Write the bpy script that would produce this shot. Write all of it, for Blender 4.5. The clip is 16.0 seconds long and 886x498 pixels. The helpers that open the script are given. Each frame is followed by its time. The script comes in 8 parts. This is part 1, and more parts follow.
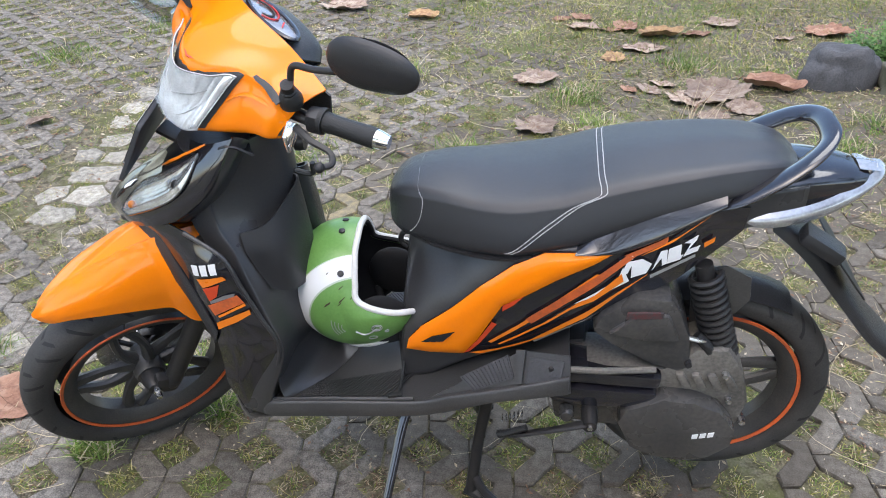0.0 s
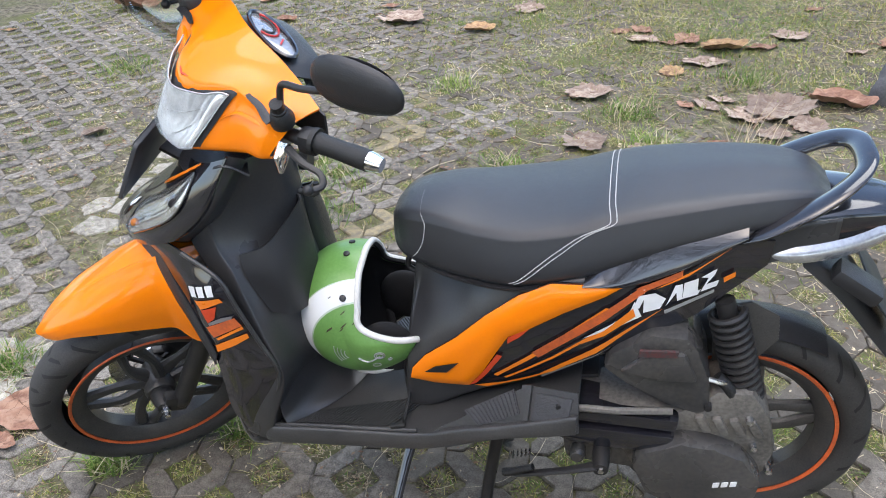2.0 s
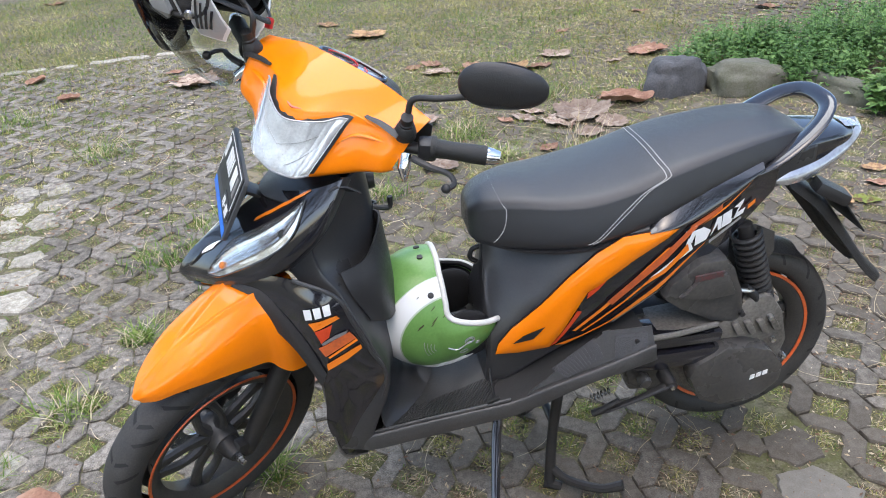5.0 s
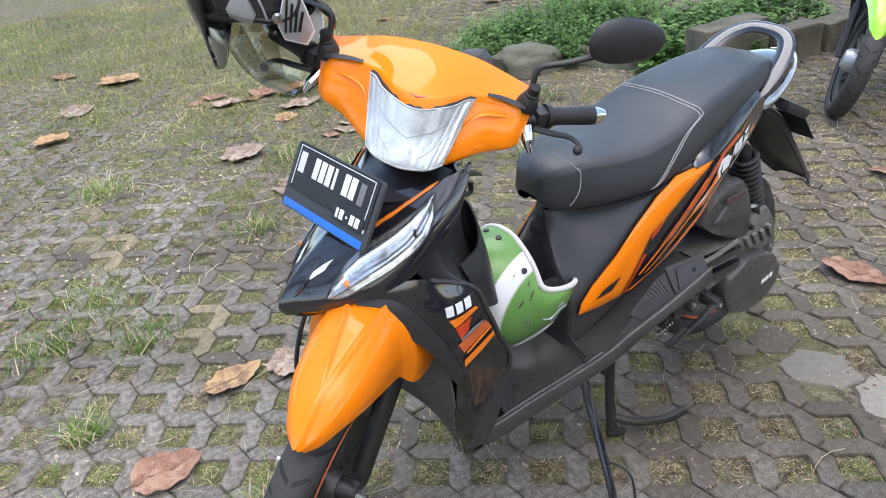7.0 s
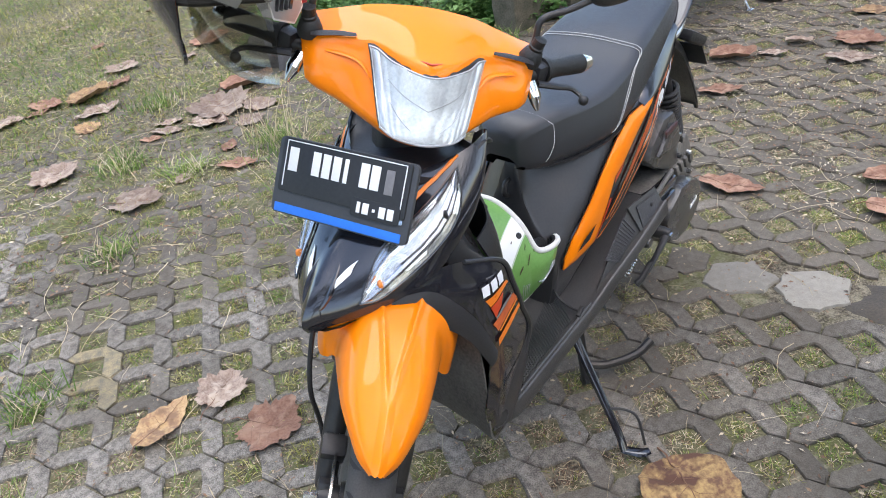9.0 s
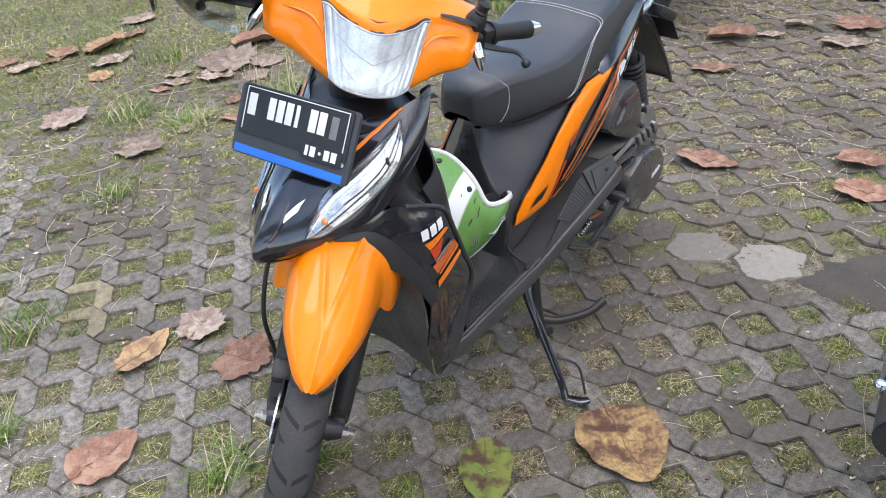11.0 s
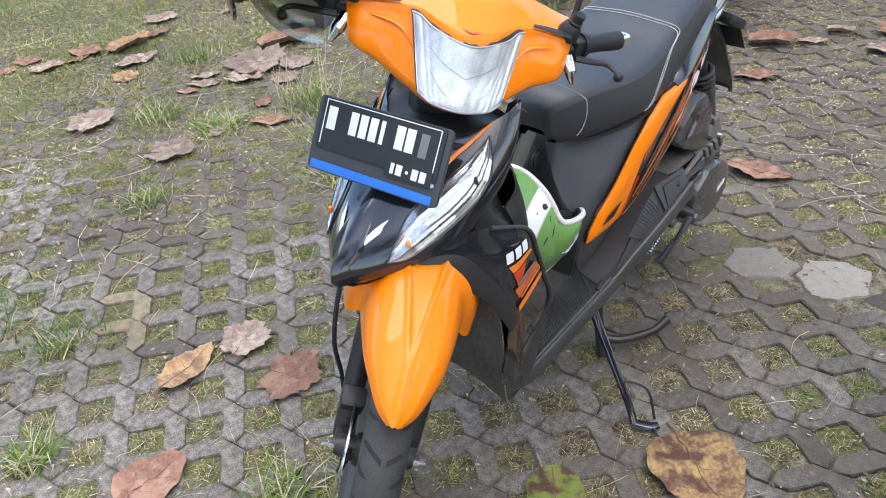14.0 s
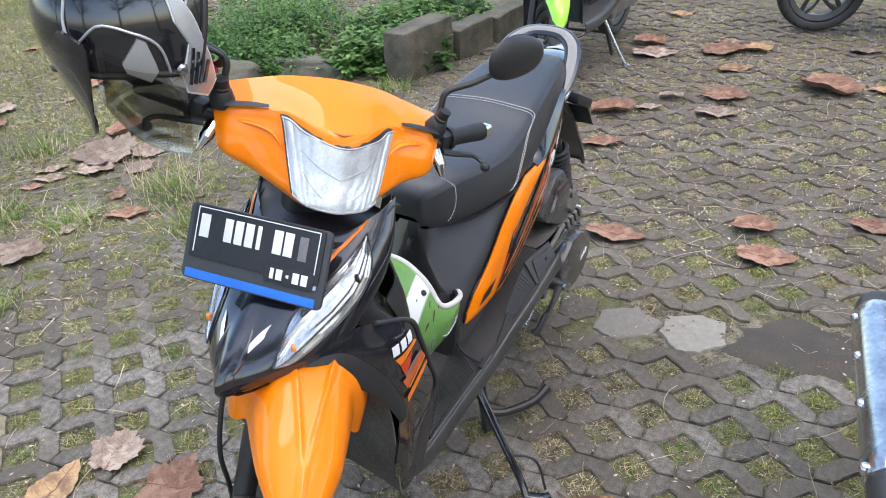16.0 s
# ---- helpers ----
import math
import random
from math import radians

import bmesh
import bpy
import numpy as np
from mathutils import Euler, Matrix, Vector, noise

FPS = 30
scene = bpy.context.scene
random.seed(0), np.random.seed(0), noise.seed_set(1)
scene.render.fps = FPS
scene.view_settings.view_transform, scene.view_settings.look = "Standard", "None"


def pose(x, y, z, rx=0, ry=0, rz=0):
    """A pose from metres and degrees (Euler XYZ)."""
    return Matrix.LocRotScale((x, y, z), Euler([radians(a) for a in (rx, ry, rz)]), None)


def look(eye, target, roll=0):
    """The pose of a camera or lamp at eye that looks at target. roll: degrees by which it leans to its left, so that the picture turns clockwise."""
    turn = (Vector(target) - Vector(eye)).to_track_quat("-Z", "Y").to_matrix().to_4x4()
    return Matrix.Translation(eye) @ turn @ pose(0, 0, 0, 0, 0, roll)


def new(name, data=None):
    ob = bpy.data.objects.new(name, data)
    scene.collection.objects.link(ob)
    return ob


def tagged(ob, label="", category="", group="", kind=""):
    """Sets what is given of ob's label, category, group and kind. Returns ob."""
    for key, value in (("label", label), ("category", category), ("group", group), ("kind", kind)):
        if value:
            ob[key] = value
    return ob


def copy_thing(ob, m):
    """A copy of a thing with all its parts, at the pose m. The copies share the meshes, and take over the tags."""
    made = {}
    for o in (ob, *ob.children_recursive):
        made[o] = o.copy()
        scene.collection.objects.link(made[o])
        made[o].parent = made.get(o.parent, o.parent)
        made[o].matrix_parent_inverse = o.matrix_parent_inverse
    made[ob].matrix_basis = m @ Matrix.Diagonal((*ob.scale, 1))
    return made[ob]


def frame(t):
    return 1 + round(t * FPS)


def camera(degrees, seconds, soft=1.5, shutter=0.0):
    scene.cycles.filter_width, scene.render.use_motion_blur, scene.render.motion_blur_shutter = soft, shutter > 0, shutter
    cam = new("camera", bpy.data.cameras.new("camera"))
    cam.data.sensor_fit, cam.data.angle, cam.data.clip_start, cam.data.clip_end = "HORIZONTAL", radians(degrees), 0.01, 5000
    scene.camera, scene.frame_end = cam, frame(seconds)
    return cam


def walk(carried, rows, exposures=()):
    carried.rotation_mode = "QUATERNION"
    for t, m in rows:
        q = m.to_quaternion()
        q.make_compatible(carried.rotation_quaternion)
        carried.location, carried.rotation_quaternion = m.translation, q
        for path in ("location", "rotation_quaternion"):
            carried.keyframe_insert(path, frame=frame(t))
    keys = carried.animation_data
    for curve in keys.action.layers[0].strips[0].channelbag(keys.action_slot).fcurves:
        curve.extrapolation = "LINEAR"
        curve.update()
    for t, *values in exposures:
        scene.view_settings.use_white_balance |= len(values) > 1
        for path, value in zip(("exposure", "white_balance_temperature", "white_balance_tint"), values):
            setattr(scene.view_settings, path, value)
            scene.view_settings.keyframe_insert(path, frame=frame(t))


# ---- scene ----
cam = camera(56.8, 16.0, soft=1.0)
PATH = [
    (0, (0.062, 0.079, 1.518), (-0.021, 1.773, 0.46), -1.3),
    (0.5, (0.093, 0.09, 1.519), (0.015, 1.793, 0.472), -1.8),
    (1, (0.157, 0.131, 1.524), (0.08, 1.84, 0.489), -1.3),
    (1.5, (0.218, 0.15, 1.512), (0.072, 1.856, 0.479), -1.8),
    (2, (0.181, 0.169, 1.499), (-0.074, 1.864, 0.468), -3.0),
    (2.5, (0.018, 0.189, 1.489), (-0.212, 1.887, 0.458), -5.0),
    (3, (-0.066, 0.142, 1.503), (-0.088, 1.836, 0.44), -5.2),
    (3.5, (-0.068, 0.049, 1.502), (0.024, 1.73, 0.423), -3.4),
    (4, (-0.134, -0.01, 1.521), (-0.015, 1.671, 0.444), -2.9),
    (4.5, (-0.334, -0.047, 1.525), (-0.154, 1.663, 0.503), -3.1),
    (5, (-0.521, -0.02, 1.524), (-0.121, 1.694, 0.574), -3.9),
    (5.2, (-0.571, 0.021, 1.512), (-0.13, 1.731, 0.574), -4.6),
    (7.3, (-1.295, 0.415, 1.495), (-0.18, 1.768, 0.532), -5.9),
    (7.5, (-1.297, 0.493, 1.483), (-0.154, 1.813, 0.508), -5.8),
    (8, (-1.289, 0.668, 1.504), (-0.078, 1.913, 0.511), -7.3),
    (8.5, (-1.365, 0.73, 1.511), (-0.053, 1.839, 0.486), -8.5),
    (9, (-1.481, 0.735, 1.501), (-0.1, 1.721, 0.442), -8.2),
    (9.5, (-1.527, 0.71, 1.518), (-0.123, 1.611, 0.416), -7.0),
    (9.7, (-1.525, 0.678, 1.516), (-0.125, 1.579, 0.409), -6.8),
    (11.8, (-1.51, 0.514, 1.513), (-0.242, 1.592, 0.404), -5.8),
    (12, (-1.51, 0.529, 1.515), (-0.246, 1.614, 0.406), -5.6),
    (12.5, (-1.514, 0.597, 1.519), (-0.259, 1.691, 0.413), -5.2),
    (13, (-1.508, 0.654, 1.527), (-0.256, 1.757, 0.423), -5.7),
    (13.5, (-1.512, 0.688, 1.524), (-0.24, 1.765, 0.417), -5.9),
    (14, (-1.52, 0.719, 1.517), (-0.206, 1.733, 0.402), -5.7),
    (14.5, (-1.53, 0.74, 1.504), (-0.176, 1.678, 0.369), -5.4),
    (15, (-1.511, 0.739, 1.555), (-0.107, 1.584, 0.41), -6.0),
    (15.5, (-1.526, 0.742, 1.578), (-0.027, 1.513, 0.502), -4.6),
    (16, (-1.517, 0.751, 1.57), (0.035, 1.513, 0.564), -4.1),
]
walk(cam, [(t, look(eye, target, roll)) for t, eye, target, roll in PATH])

# ---- light ----
world = bpy.data.worlds.new("sky")
scene.world = world
world.use_nodes = True
wn = world.node_tree
sky = wn.nodes.new("ShaderNodeTexSky")
sky.sky_type, sky.sun_disc = "NISHITA", False
sky.sun_elevation, sky.sun_rotation = radians(58), radians(200)
sky.air_density, sky.dust_density, sky.ozone_density = 1.0, 2.0, 1.0
wn.links.new(sky.outputs[0], wn.nodes["Background"].inputs[0])
wn.nodes["Background"].inputs[1].default_value = 0.15
sun = new("sun", bpy.data.lights.new("sun", "SUN"))
sun.data.energy, sun.data.angle, sun.data.color = 0.9, radians(50), (1.0, 0.98, 0.96)
sun.matrix_world = look((0.4, 1.1, 4.0), (0, 0, 0))
scene.view_settings.exposure = 1.62


# ---- tools ----
def spline(points, n, closed=False):
    """n points along a Catmull-Rom curve through the given ones."""
    p = np.array(points, float)
    k = len(p)
    out = []
    span = k if closed else k - 1
    for s in np.linspace(0, span, n, endpoint=not closed):
        i = min(int(s), span - 1)
        f = s - i
        if closed:
            a, b, c, d = p[(i - 1) % k], p[i % k], p[(i + 1) % k], p[(i + 2) % k]
        else:
            b, c = p[i], p[i + 1]
            a = p[i - 1] if i > 0 else 2 * b - c
            d = p[i + 2] if i + 2 < k else 2 * c - b
        out.append(0.5 * (2 * b + (c - a) * f + (2 * a - 5 * b + 4 * c - d) * f * f + (3 * b - a - 3 * c + d) * f ** 3))
    return np.array(out)


def mesh_of(name, verts, faces):
    me = bpy.data.meshes.new(name)
    me.from_pydata([tuple(map(float, v)) for v in verts], [], faces)
    me.update()
    return me


def skin(sections, nu, nv, ring=False, caps=False):
    """A smooth skin through sections (rows of points); ring: each section closes on itself."""
    a = np.array(sections, float)
    a = np.array([spline(row, nv, ring) for row in a])
    a = np.array([spline(a[:, j], nu) for j in range(nv)]).transpose(1, 0, 2)
    bm = bmesh.new()
    vs = [[bm.verts.new(a[i, j]) for j in range(nv)] for i in range(nu)]
    for i in range(nu - 1):
        for j in range(nv if ring else nv - 1):
            q = (j + 1) % nv
            bm.faces.new((vs[i][j], vs[i][q], vs[i + 1][q], vs[i + 1][j]))
    if caps:
        bm.faces.new(vs[0][::-1])
        bm.faces.new(vs[-1])
    bmesh.ops.remove_doubles(bm, verts=bm.verts, dist=1e-5)
    bmesh.ops.recalc_face_normals(bm, faces=bm.faces)
    return bm


def thicken(bm, t):
    """Gives a sheet an inner side t below it, and rims round its edges."""
    bm.normal_update()
    faces, rim = bm.faces[:], [e for e in bm.edges if e.is_boundary]
    inner = {v: bm.verts.new(v.co - v.normal * t) for v in bm.verts[:]}
    for f in faces:
        bm.faces.new([inner[v] for v in f.verts][::-1])
    for e in rim:
        a, b = e.verts
        lp = e.link_loops[0]
        if lp.vert != a:
            a, b = b, a
        bm.faces.new((b, a, inner[a], inner[b]))
    return bm


def mirrored(half):
    """A whole section from its half with y >= 0, given from the middle outwards."""
    half = [tuple(h) for h in half]
    return [(x, -y, z) for x, y, z in half[::-1]] + [h for h in half if h[1] > 1e-6]


def tube(points, radius, seg=10, n=0, flat=1.0, caps=True, closed=False):
    """A round bar along points; radius one number or one for each point; flat squashes it."""
    p = spline(points, n, closed) if n else np.array(points, float)
    r = np.interp(np.linspace(0, 1, len(p)), np.linspace(0, 1, np.size(radius)), np.atleast_1d(radius).astype(float))
    bm = bmesh.new()
    rows, up = [], None
    for i, c in enumerate(p):
        if closed:
            d = p[(i + 1) % len(p)] - p[i - 1]
        else:
            d = p[min(i + 1, len(p) - 1)] - p[max(i - 1, 0)]
        d = d / (np.linalg.norm(d) + 1e-12)
        if up is None:
            up = np.array((0, 0, 1.0)) if abs(d[2]) < 0.9 else np.array((0, 1.0, 0))
        side = np.cross(d, up)
        side /= np.linalg.norm(side)
        up = np.cross(side, d)
        rows.append([bm.verts.new(c + r[i] * (math.cos(w) * side + flat * math.sin(w) * up)) for w in np.linspace(0, 2 * math.pi, seg, endpoint=False)])
    m = len(rows)
    for i in range(m if closed else m - 1):
        a, b = rows[i], rows[(i + 1) % m]
        for j in range(seg):
            bm.faces.new((a[j], a[(j + 1) % seg], b[(j + 1) % seg], b[j]))
    if caps and not closed:
        bm.faces.new(rows[0][::-1])
        bm.faces.new(rows[-1])
    bmesh.ops.recalc_face_normals(bm, faces=bm.faces)
    return bm


def lathe(profile, seg=32, axis="y", caps=False):
    """Turns (radius, along) about an axis."""
    bm = bmesh.new()
    rows = []
    for w in np.linspace(0, 2 * math.pi, seg, endpoint=False):
        c, s = math.cos(w), math.sin(w)
        if axis == "y":
            rows.append([bm.verts.new((r * c, h, r * s)) for r, h in profile])
        elif axis == "x":
            rows.append([bm.verts.new((h, r * c, r * s)) for r, h in profile])
        else:
            rows.append([bm.verts.new((r * c, r * s, h)) for r, h in profile])
    for i in range(seg):
        a, b = rows[i], rows[(i + 1) % seg]
        for j in range(len(profile) - 1):
            bm.faces.new((a[j], a[j + 1], b[j + 1], b[j]))
    if caps:
        bm.faces.new([r[0] for r in rows])
        bm.faces.new([r[-1] for r in rows][::-1])
    bmesh.ops.remove_doubles(bm, verts=bm.verts, dist=1e-6)
    bmesh.ops.recalc_face_normals(bm, faces=bm.faces)
    return bm


def block(sx, sy, sz, at=(0, 0, 0), turn=(0, 0, 0), bevel=0.004, seg=2):
    bm = bmesh.new()
    bmesh.ops.create_cube(bm, size=1)
    bmesh.ops.scale(bm, vec=(sx, sy, sz), verts=bm.verts)
    if bevel:
        bmesh.ops.bevel(bm, geom=bm.edges[:], offset=bevel, segments=seg, profile=0.6, affect="EDGES")
    bm.transform(pose(*at, *turn))
    return bm


def plate_shape(outline, depth, bevel=0.0, seg=2):
    """A flat outline in x, y made depth thick along z, about z = 0."""
    bm = bmesh.new()
    f = bm.faces.new([bm.verts.new((x, y, -depth / 2)) for x, y in outline])
    ext = bmesh.ops.extrude_face_region(bm, geom=[f])
    bmesh.ops.translate(bm, vec=(0, 0, depth), verts=[v for v in ext["geom"] if isinstance(v, bmesh.types.BMVert)])
    bmesh.ops.recalc_face_normals(bm, faces=bm.faces)
    if bevel:
        bmesh.ops.bevel(bm, geom=bm.edges[:], offset=bevel, segments=seg, profile=0.6, affect="EDGES", clamp_overlap=True)
    return bm


def joined(*bms):
    out = bms[0]
    for b in bms[1:]:
        me = bpy.data.meshes.new("joined")
        b.to_mesh(me)
        b.free()
        out.from_mesh(me)
        bpy.data.meshes.remove(me)
    return out


def moved(bm, m):
    bm.transform(m)
    return bm


def flipped(bm):
    """The same shape on the other side of the plane y = 0."""
    bm.transform(Matrix.Diagonal((1, -1, 1, 1)))
    bmesh.ops.reverse_faces(bm, faces=bm.faces)
    return bm


def part(name, bm, material, parent=None, label="", sharp=38):
    me = bpy.data.meshes.new(name)
    bm.to_mesh(me)
    bm.free()
    for m in material if isinstance(material, (list, tuple)) else [material]:
        me.materials.append(m)
    me.polygons.foreach_set("use_smooth", [True] * len(me.polygons))
    me.set_sharp_from_angle(angle=radians(sharp))
    ob = new(name, me)
    if parent:
        ob.parent = parent
    if label:
        tagged(ob, label)
    return ob


def thing(name, at, label, category, group="", kind=""):
    ob = new(name)
    ob.empty_display_size = 0.1
    ob.matrix_world = at
    return tagged(ob, label, category, group, kind)


# ---- materials ----
def material(name, base, rough=0.5, metal=0.0, dark=None, scale=12.0, fine=180.0, mix=0.5, bump=0.0, bump_scale=0.0, coat=0.0, rough_var=0.12, spec=0.5, contrast=(0.35, 0.65), local=True):
    """Principled paint, plastic, rubber, stone: base and dark blended by coarse and fine noise, with relief and uneven gloss."""
    m = bpy.data.materials.new(name)
    m.use_nodes = True
    t = m.node_tree
    n, ln = t.nodes, t.links
    b = n["Principled BSDF"]
    dark = dark or tuple(c * 0.75 for c in base)
    co = n.new("ShaderNodeTexCoord").outputs["Object" if local else "Generated"]
    a = n.new("ShaderNodeTexNoise")
    a.inputs["Scale"].default_value, a.inputs["Detail"].default_value = scale, 5
    f = n.new("ShaderNodeTexNoise")
    f.inputs["Scale"].default_value, f.inputs["Detail"].default_value = fine, 3
    ln.new(co, a.inputs["Vector"]), ln.new(co, f.inputs["Vector"])
    mx = n.new("ShaderNodeMath")
    mx.operation = "MULTIPLY_ADD"
    mx.inputs[1].default_value = 0.45
    ad = n.new("ShaderNodeMath")
    ad.operation = "MULTIPLY"
    ad.inputs[1].default_value = 0.55
    ln.new(a.outputs["Fac"], ad.inputs[0])
    ln.new(f.outputs["Fac"], mx.inputs[0]), ln.new(ad.outputs[0], mx.inputs[2])
    rp = n.new("ShaderNodeValToRGB")
    rp.color_ramp.elements[0].position, rp.color_ramp.elements[1].position = contrast
    lo = tuple(d * mix + c * (1 - mix) for d, c in zip(dark, base))
    rp.color_ramp.elements[0].color, rp.color_ramp.elements[1].color = (*lo, 1), (*base, 1)
    ln.new(mx.outputs[0], rp.inputs[0])
    ln.new(rp.outputs[0], b.inputs["Base Color"])
    mr = n.new("ShaderNodeMapRange")
    mr.inputs["To Min"].default_value, mr.inputs["To Max"].default_value = max(0.02, rough - rough_var), min(1, rough + rough_var)
    ln.new(a.outputs["Fac"], mr.inputs["Value"]), ln.new(mr.outputs[0], b.inputs["Roughness"])
    b.inputs["Metallic"].default_value = metal
    b.inputs["Coat Weight"].default_value, b.inputs["Coat Roughness"].default_value = coat, 0.04
    b.inputs["Specular IOR Level"].default_value = spec
    if bump:
        bp = n.new("ShaderNodeBump")
        bp.inputs["Strength"].default_value, bp.inputs["Distance"].default_value = bump, 0.004
        if bump_scale:
            g = n.new("ShaderNodeTexNoise")
            g.inputs["Scale"].default_value, g.inputs["Detail"].default_value = bump_scale, 4
            ln.new(co, g.inputs["Vector"]), ln.new(g.outputs["Fac"], bp.inputs["Height"])
        else:
            ln.new(mx.outputs[0], bp.inputs["Height"])
        ln.new(bp.outputs[0], b.inputs["Normal"])
    return m


def nodes_of(m):
    return m.node_tree.nodes, m.node_tree.links, m.node_tree.nodes["Principled BSDF"]


ORANGE = material("orange_paint", (0.93, 0.225, 0.0005), 0.45, coat=0.7, spec=0.12, dark=(0.8, 0.2, 0.004), scale=5, mix=0.35, rough_var=0.06)
GLOSS = material("black_gloss", (0.012, 0.012, 0.016), 0.14, coat=1.0, dark=(0.05, 0.047, 0.045), scale=60, fine=200, contrast=(0.3, 0.5), mix=0.5, rough_var=0.07)
MATTE = material("black_plastic", (0.022, 0.022, 0.024), 0.38, dark=(0.014, 0.014, 0.015), scale=9, fine=260, bump=0.25, bump_scale=700, rough_var=0.1)
DUSTY = material("dusty_plastic", (0.064, 0.062, 0.059), 0.32, dark=(0.030, 0.030, 0.031), scale=5, fine=300, mix=0.95, bump=0.2, bump_scale=500, rough_var=0.12)
SEAT = material("seat_vinyl", (0.028, 0.029, 0.032), 0.31, dark=(0.019, 0.019, 0.022), scale=4, fine=500, bump=0.22, bump_scale=1100, rough_var=0.06, spec=0.55)
GRIP = material("grip_rubber", (0.012, 0.012, 0.012), 0.5, bump=0.4, bump_scale=500)
IRON = material("black_metal", (0.028, 0.028, 0.03), 0.42, metal=0.4, dark=(0.05, 0.045, 0.04), scale=18, mix=0.7, bump=0.15)
ALLOY = material("dark_alloy", (0.034, 0.034, 0.036), 0.40, metal=0.2, dark=(0.085, 0.078, 0.068), scale=16, fine=260, mix=0.7, bump=0.12)
CASE = material("engine_alloy", (0.20, 0.185, 0.162), 0.55, metal=0.25, dark=(0.06, 0.056, 0.050), scale=7, fine=150, mix=0.9, bump=0.15, bump_scale=260)
STEEL = material("bright_steel", (0.62, 0.62, 0.63), 0.25, metal=1.0, dark=(0.4, 0.4, 0.4), scale=40)
CHROME = material("chrome", (0.85, 0.85, 0.87), 0.1, metal=1.0, dark=(0.7, 0.7, 0.72), scale=25, rough_var=0.06)
SATIN = material("satin_black_plastic", (0.030, 0.030, 0.033), 0.30, dark=(0.046, 0.045, 0.043), scale=6, fine=200, mix=0.8, bump=0.08, bump_scale=600, rough_var=0.08)
SHIELD = material("smudged_chrome", (0.74, 0.75, 0.76), 0.24, metal=1.0, dark=(0.42, 0.42, 0.43), scale=14, fine=90, mix=0.9, rough_var=0.14)
WHITE = material("white_decal", (0.8, 0.8, 0.79), 0.4, dark=(0.7, 0.7, 0.69), scale=30)
REDSTRIPE = material("orange_red_stripe", (0.66, 0.13, 0.025), 0.5, dark=(0.32, 0.07, 0.03), scale=30, mix=0.8)
DECAL_ORANGE = material("decal_orange", (0.87, 0.22, 0.012), 0.32, dark=(0.78, 0.17, 0.01), scale=40, coat=0.4)
DECAL_RED = material("decal_red", (0.62, 0.06, 0.015), 0.32, dark=(0.4, 0.03, 0.01), scale=20, coat=0.4)
DECAL_GREY = material("decal_grey", (0.2, 0.19, 0.19), 0.4, dark=(0.1, 0.1, 0.1), scale=60)
BLUE = material("plate_blue", (0.02, 0.17, 0.66), 0.45, dark=(0.015, 0.12, 0.5), scale=30)
HOLDER = material("slate_plastic", (0.045, 0.047, 0.051), 0.5, dark=(0.03, 0.031, 0.034), scale=14, bump=0.1)
PLATE = material("plate_black", (0.012, 0.013, 0.014), 0.5, dark=(0.03, 0.03, 0.03), scale=20, bump=0.1)
DARK = material("dark_lining", (0.008, 0.008, 0.009), 0.9, scale=30, bump=0.4, bump_scale=700)
THREAD = material("white_thread", (0.55, 0.55, 0.54), 0.7, scale=200)
TRIM = material("cream_trim", (0.7, 0.69, 0.66), 0.5, dark=(0.55, 0.54, 0.5), scale=30, mix=0.7)
SCUFF = material("scuff_brown", (0.06, 0.045, 0.025), 0.8, scale=40)
SILVER = material("silver_decal", (0.45, 0.46, 0.47), 0.35, metal=0.5, dark=(0.35, 0.35, 0.36), scale=40)
LIME = material("lime_paint", (0.36, 0.78, 0.03), 0.25, coat=0.8, scale=6)
REDPLASTIC = material("red_plastic", (0.5, 0.02, 0.02), 0.4)


def glass(name, tint, rough, alpha_mix):
    """Clear plastic: part see-through, part glossy."""
    m = bpy.data.materials.new(name)
    m.use_nodes = True
    n, ln, b = nodes_of(m)
    b.inputs["Base Color"].default_value = (*tint, 1)
    b.inputs["Roughness"].default_value = rough
    b.inputs["Transmission Weight"].default_value = 1.0
    b.inputs["IOR"].default_value = 1.35
    tr = n.new("ShaderNodeBsdfTransparent")
    tr.inputs[0].default_value = (*tint, 1)
    mx = n.new("ShaderNodeMixShader")
    mx.inputs[0].default_value = alpha_mix
    ln.new(tr.outputs[0], mx.inputs[1]), ln.new(b.outputs[0], mx.inputs[2])
    ln.new(mx.outputs[0], n["Material Output"].inputs[0])
    return m


LENS = glass("lamp_lens", (0.98, 0.98, 0.98), 0.03, 0.2)
VISOR = glass("visor_smoke", (0.62, 0.6, 0.54), 0.06, 0.25)
REFLECTOR = material("lamp_reflector", (0.84, 0.86, 0.88), 0.20, metal=0.6, dark=(0.66, 0.68, 0.71), scale=40, fine=160, mix=0.8, rough_var=0.08)
LAMPMIRROR = material("lamp_mirror", (0.84, 0.85, 0.86), 0.20, metal=0.85, dark=(0.55, 0.56, 0.57), scale=30, fine=120, mix=0.8, rough_var=0.08)
AMBER = material("amber_bulb", (0.75, 0.22, 0.03), 0.2, coat=0.6)
HEADGLASS = material("headlamp_reflector", (0.82, 0.85, 0.87), 0.36, metal=0.4, coat=0.4, dark=(0.55, 0.58, 0.60), scale=35, fine=200, mix=0.9, rough_var=0.12)
TAILLENS = material("tail_lens", (0.55, 0.56, 0.57), 0.16, metal=0.6, coat=1.0, dark=(0.30, 0.30, 0.32), scale=30, mix=0.8)

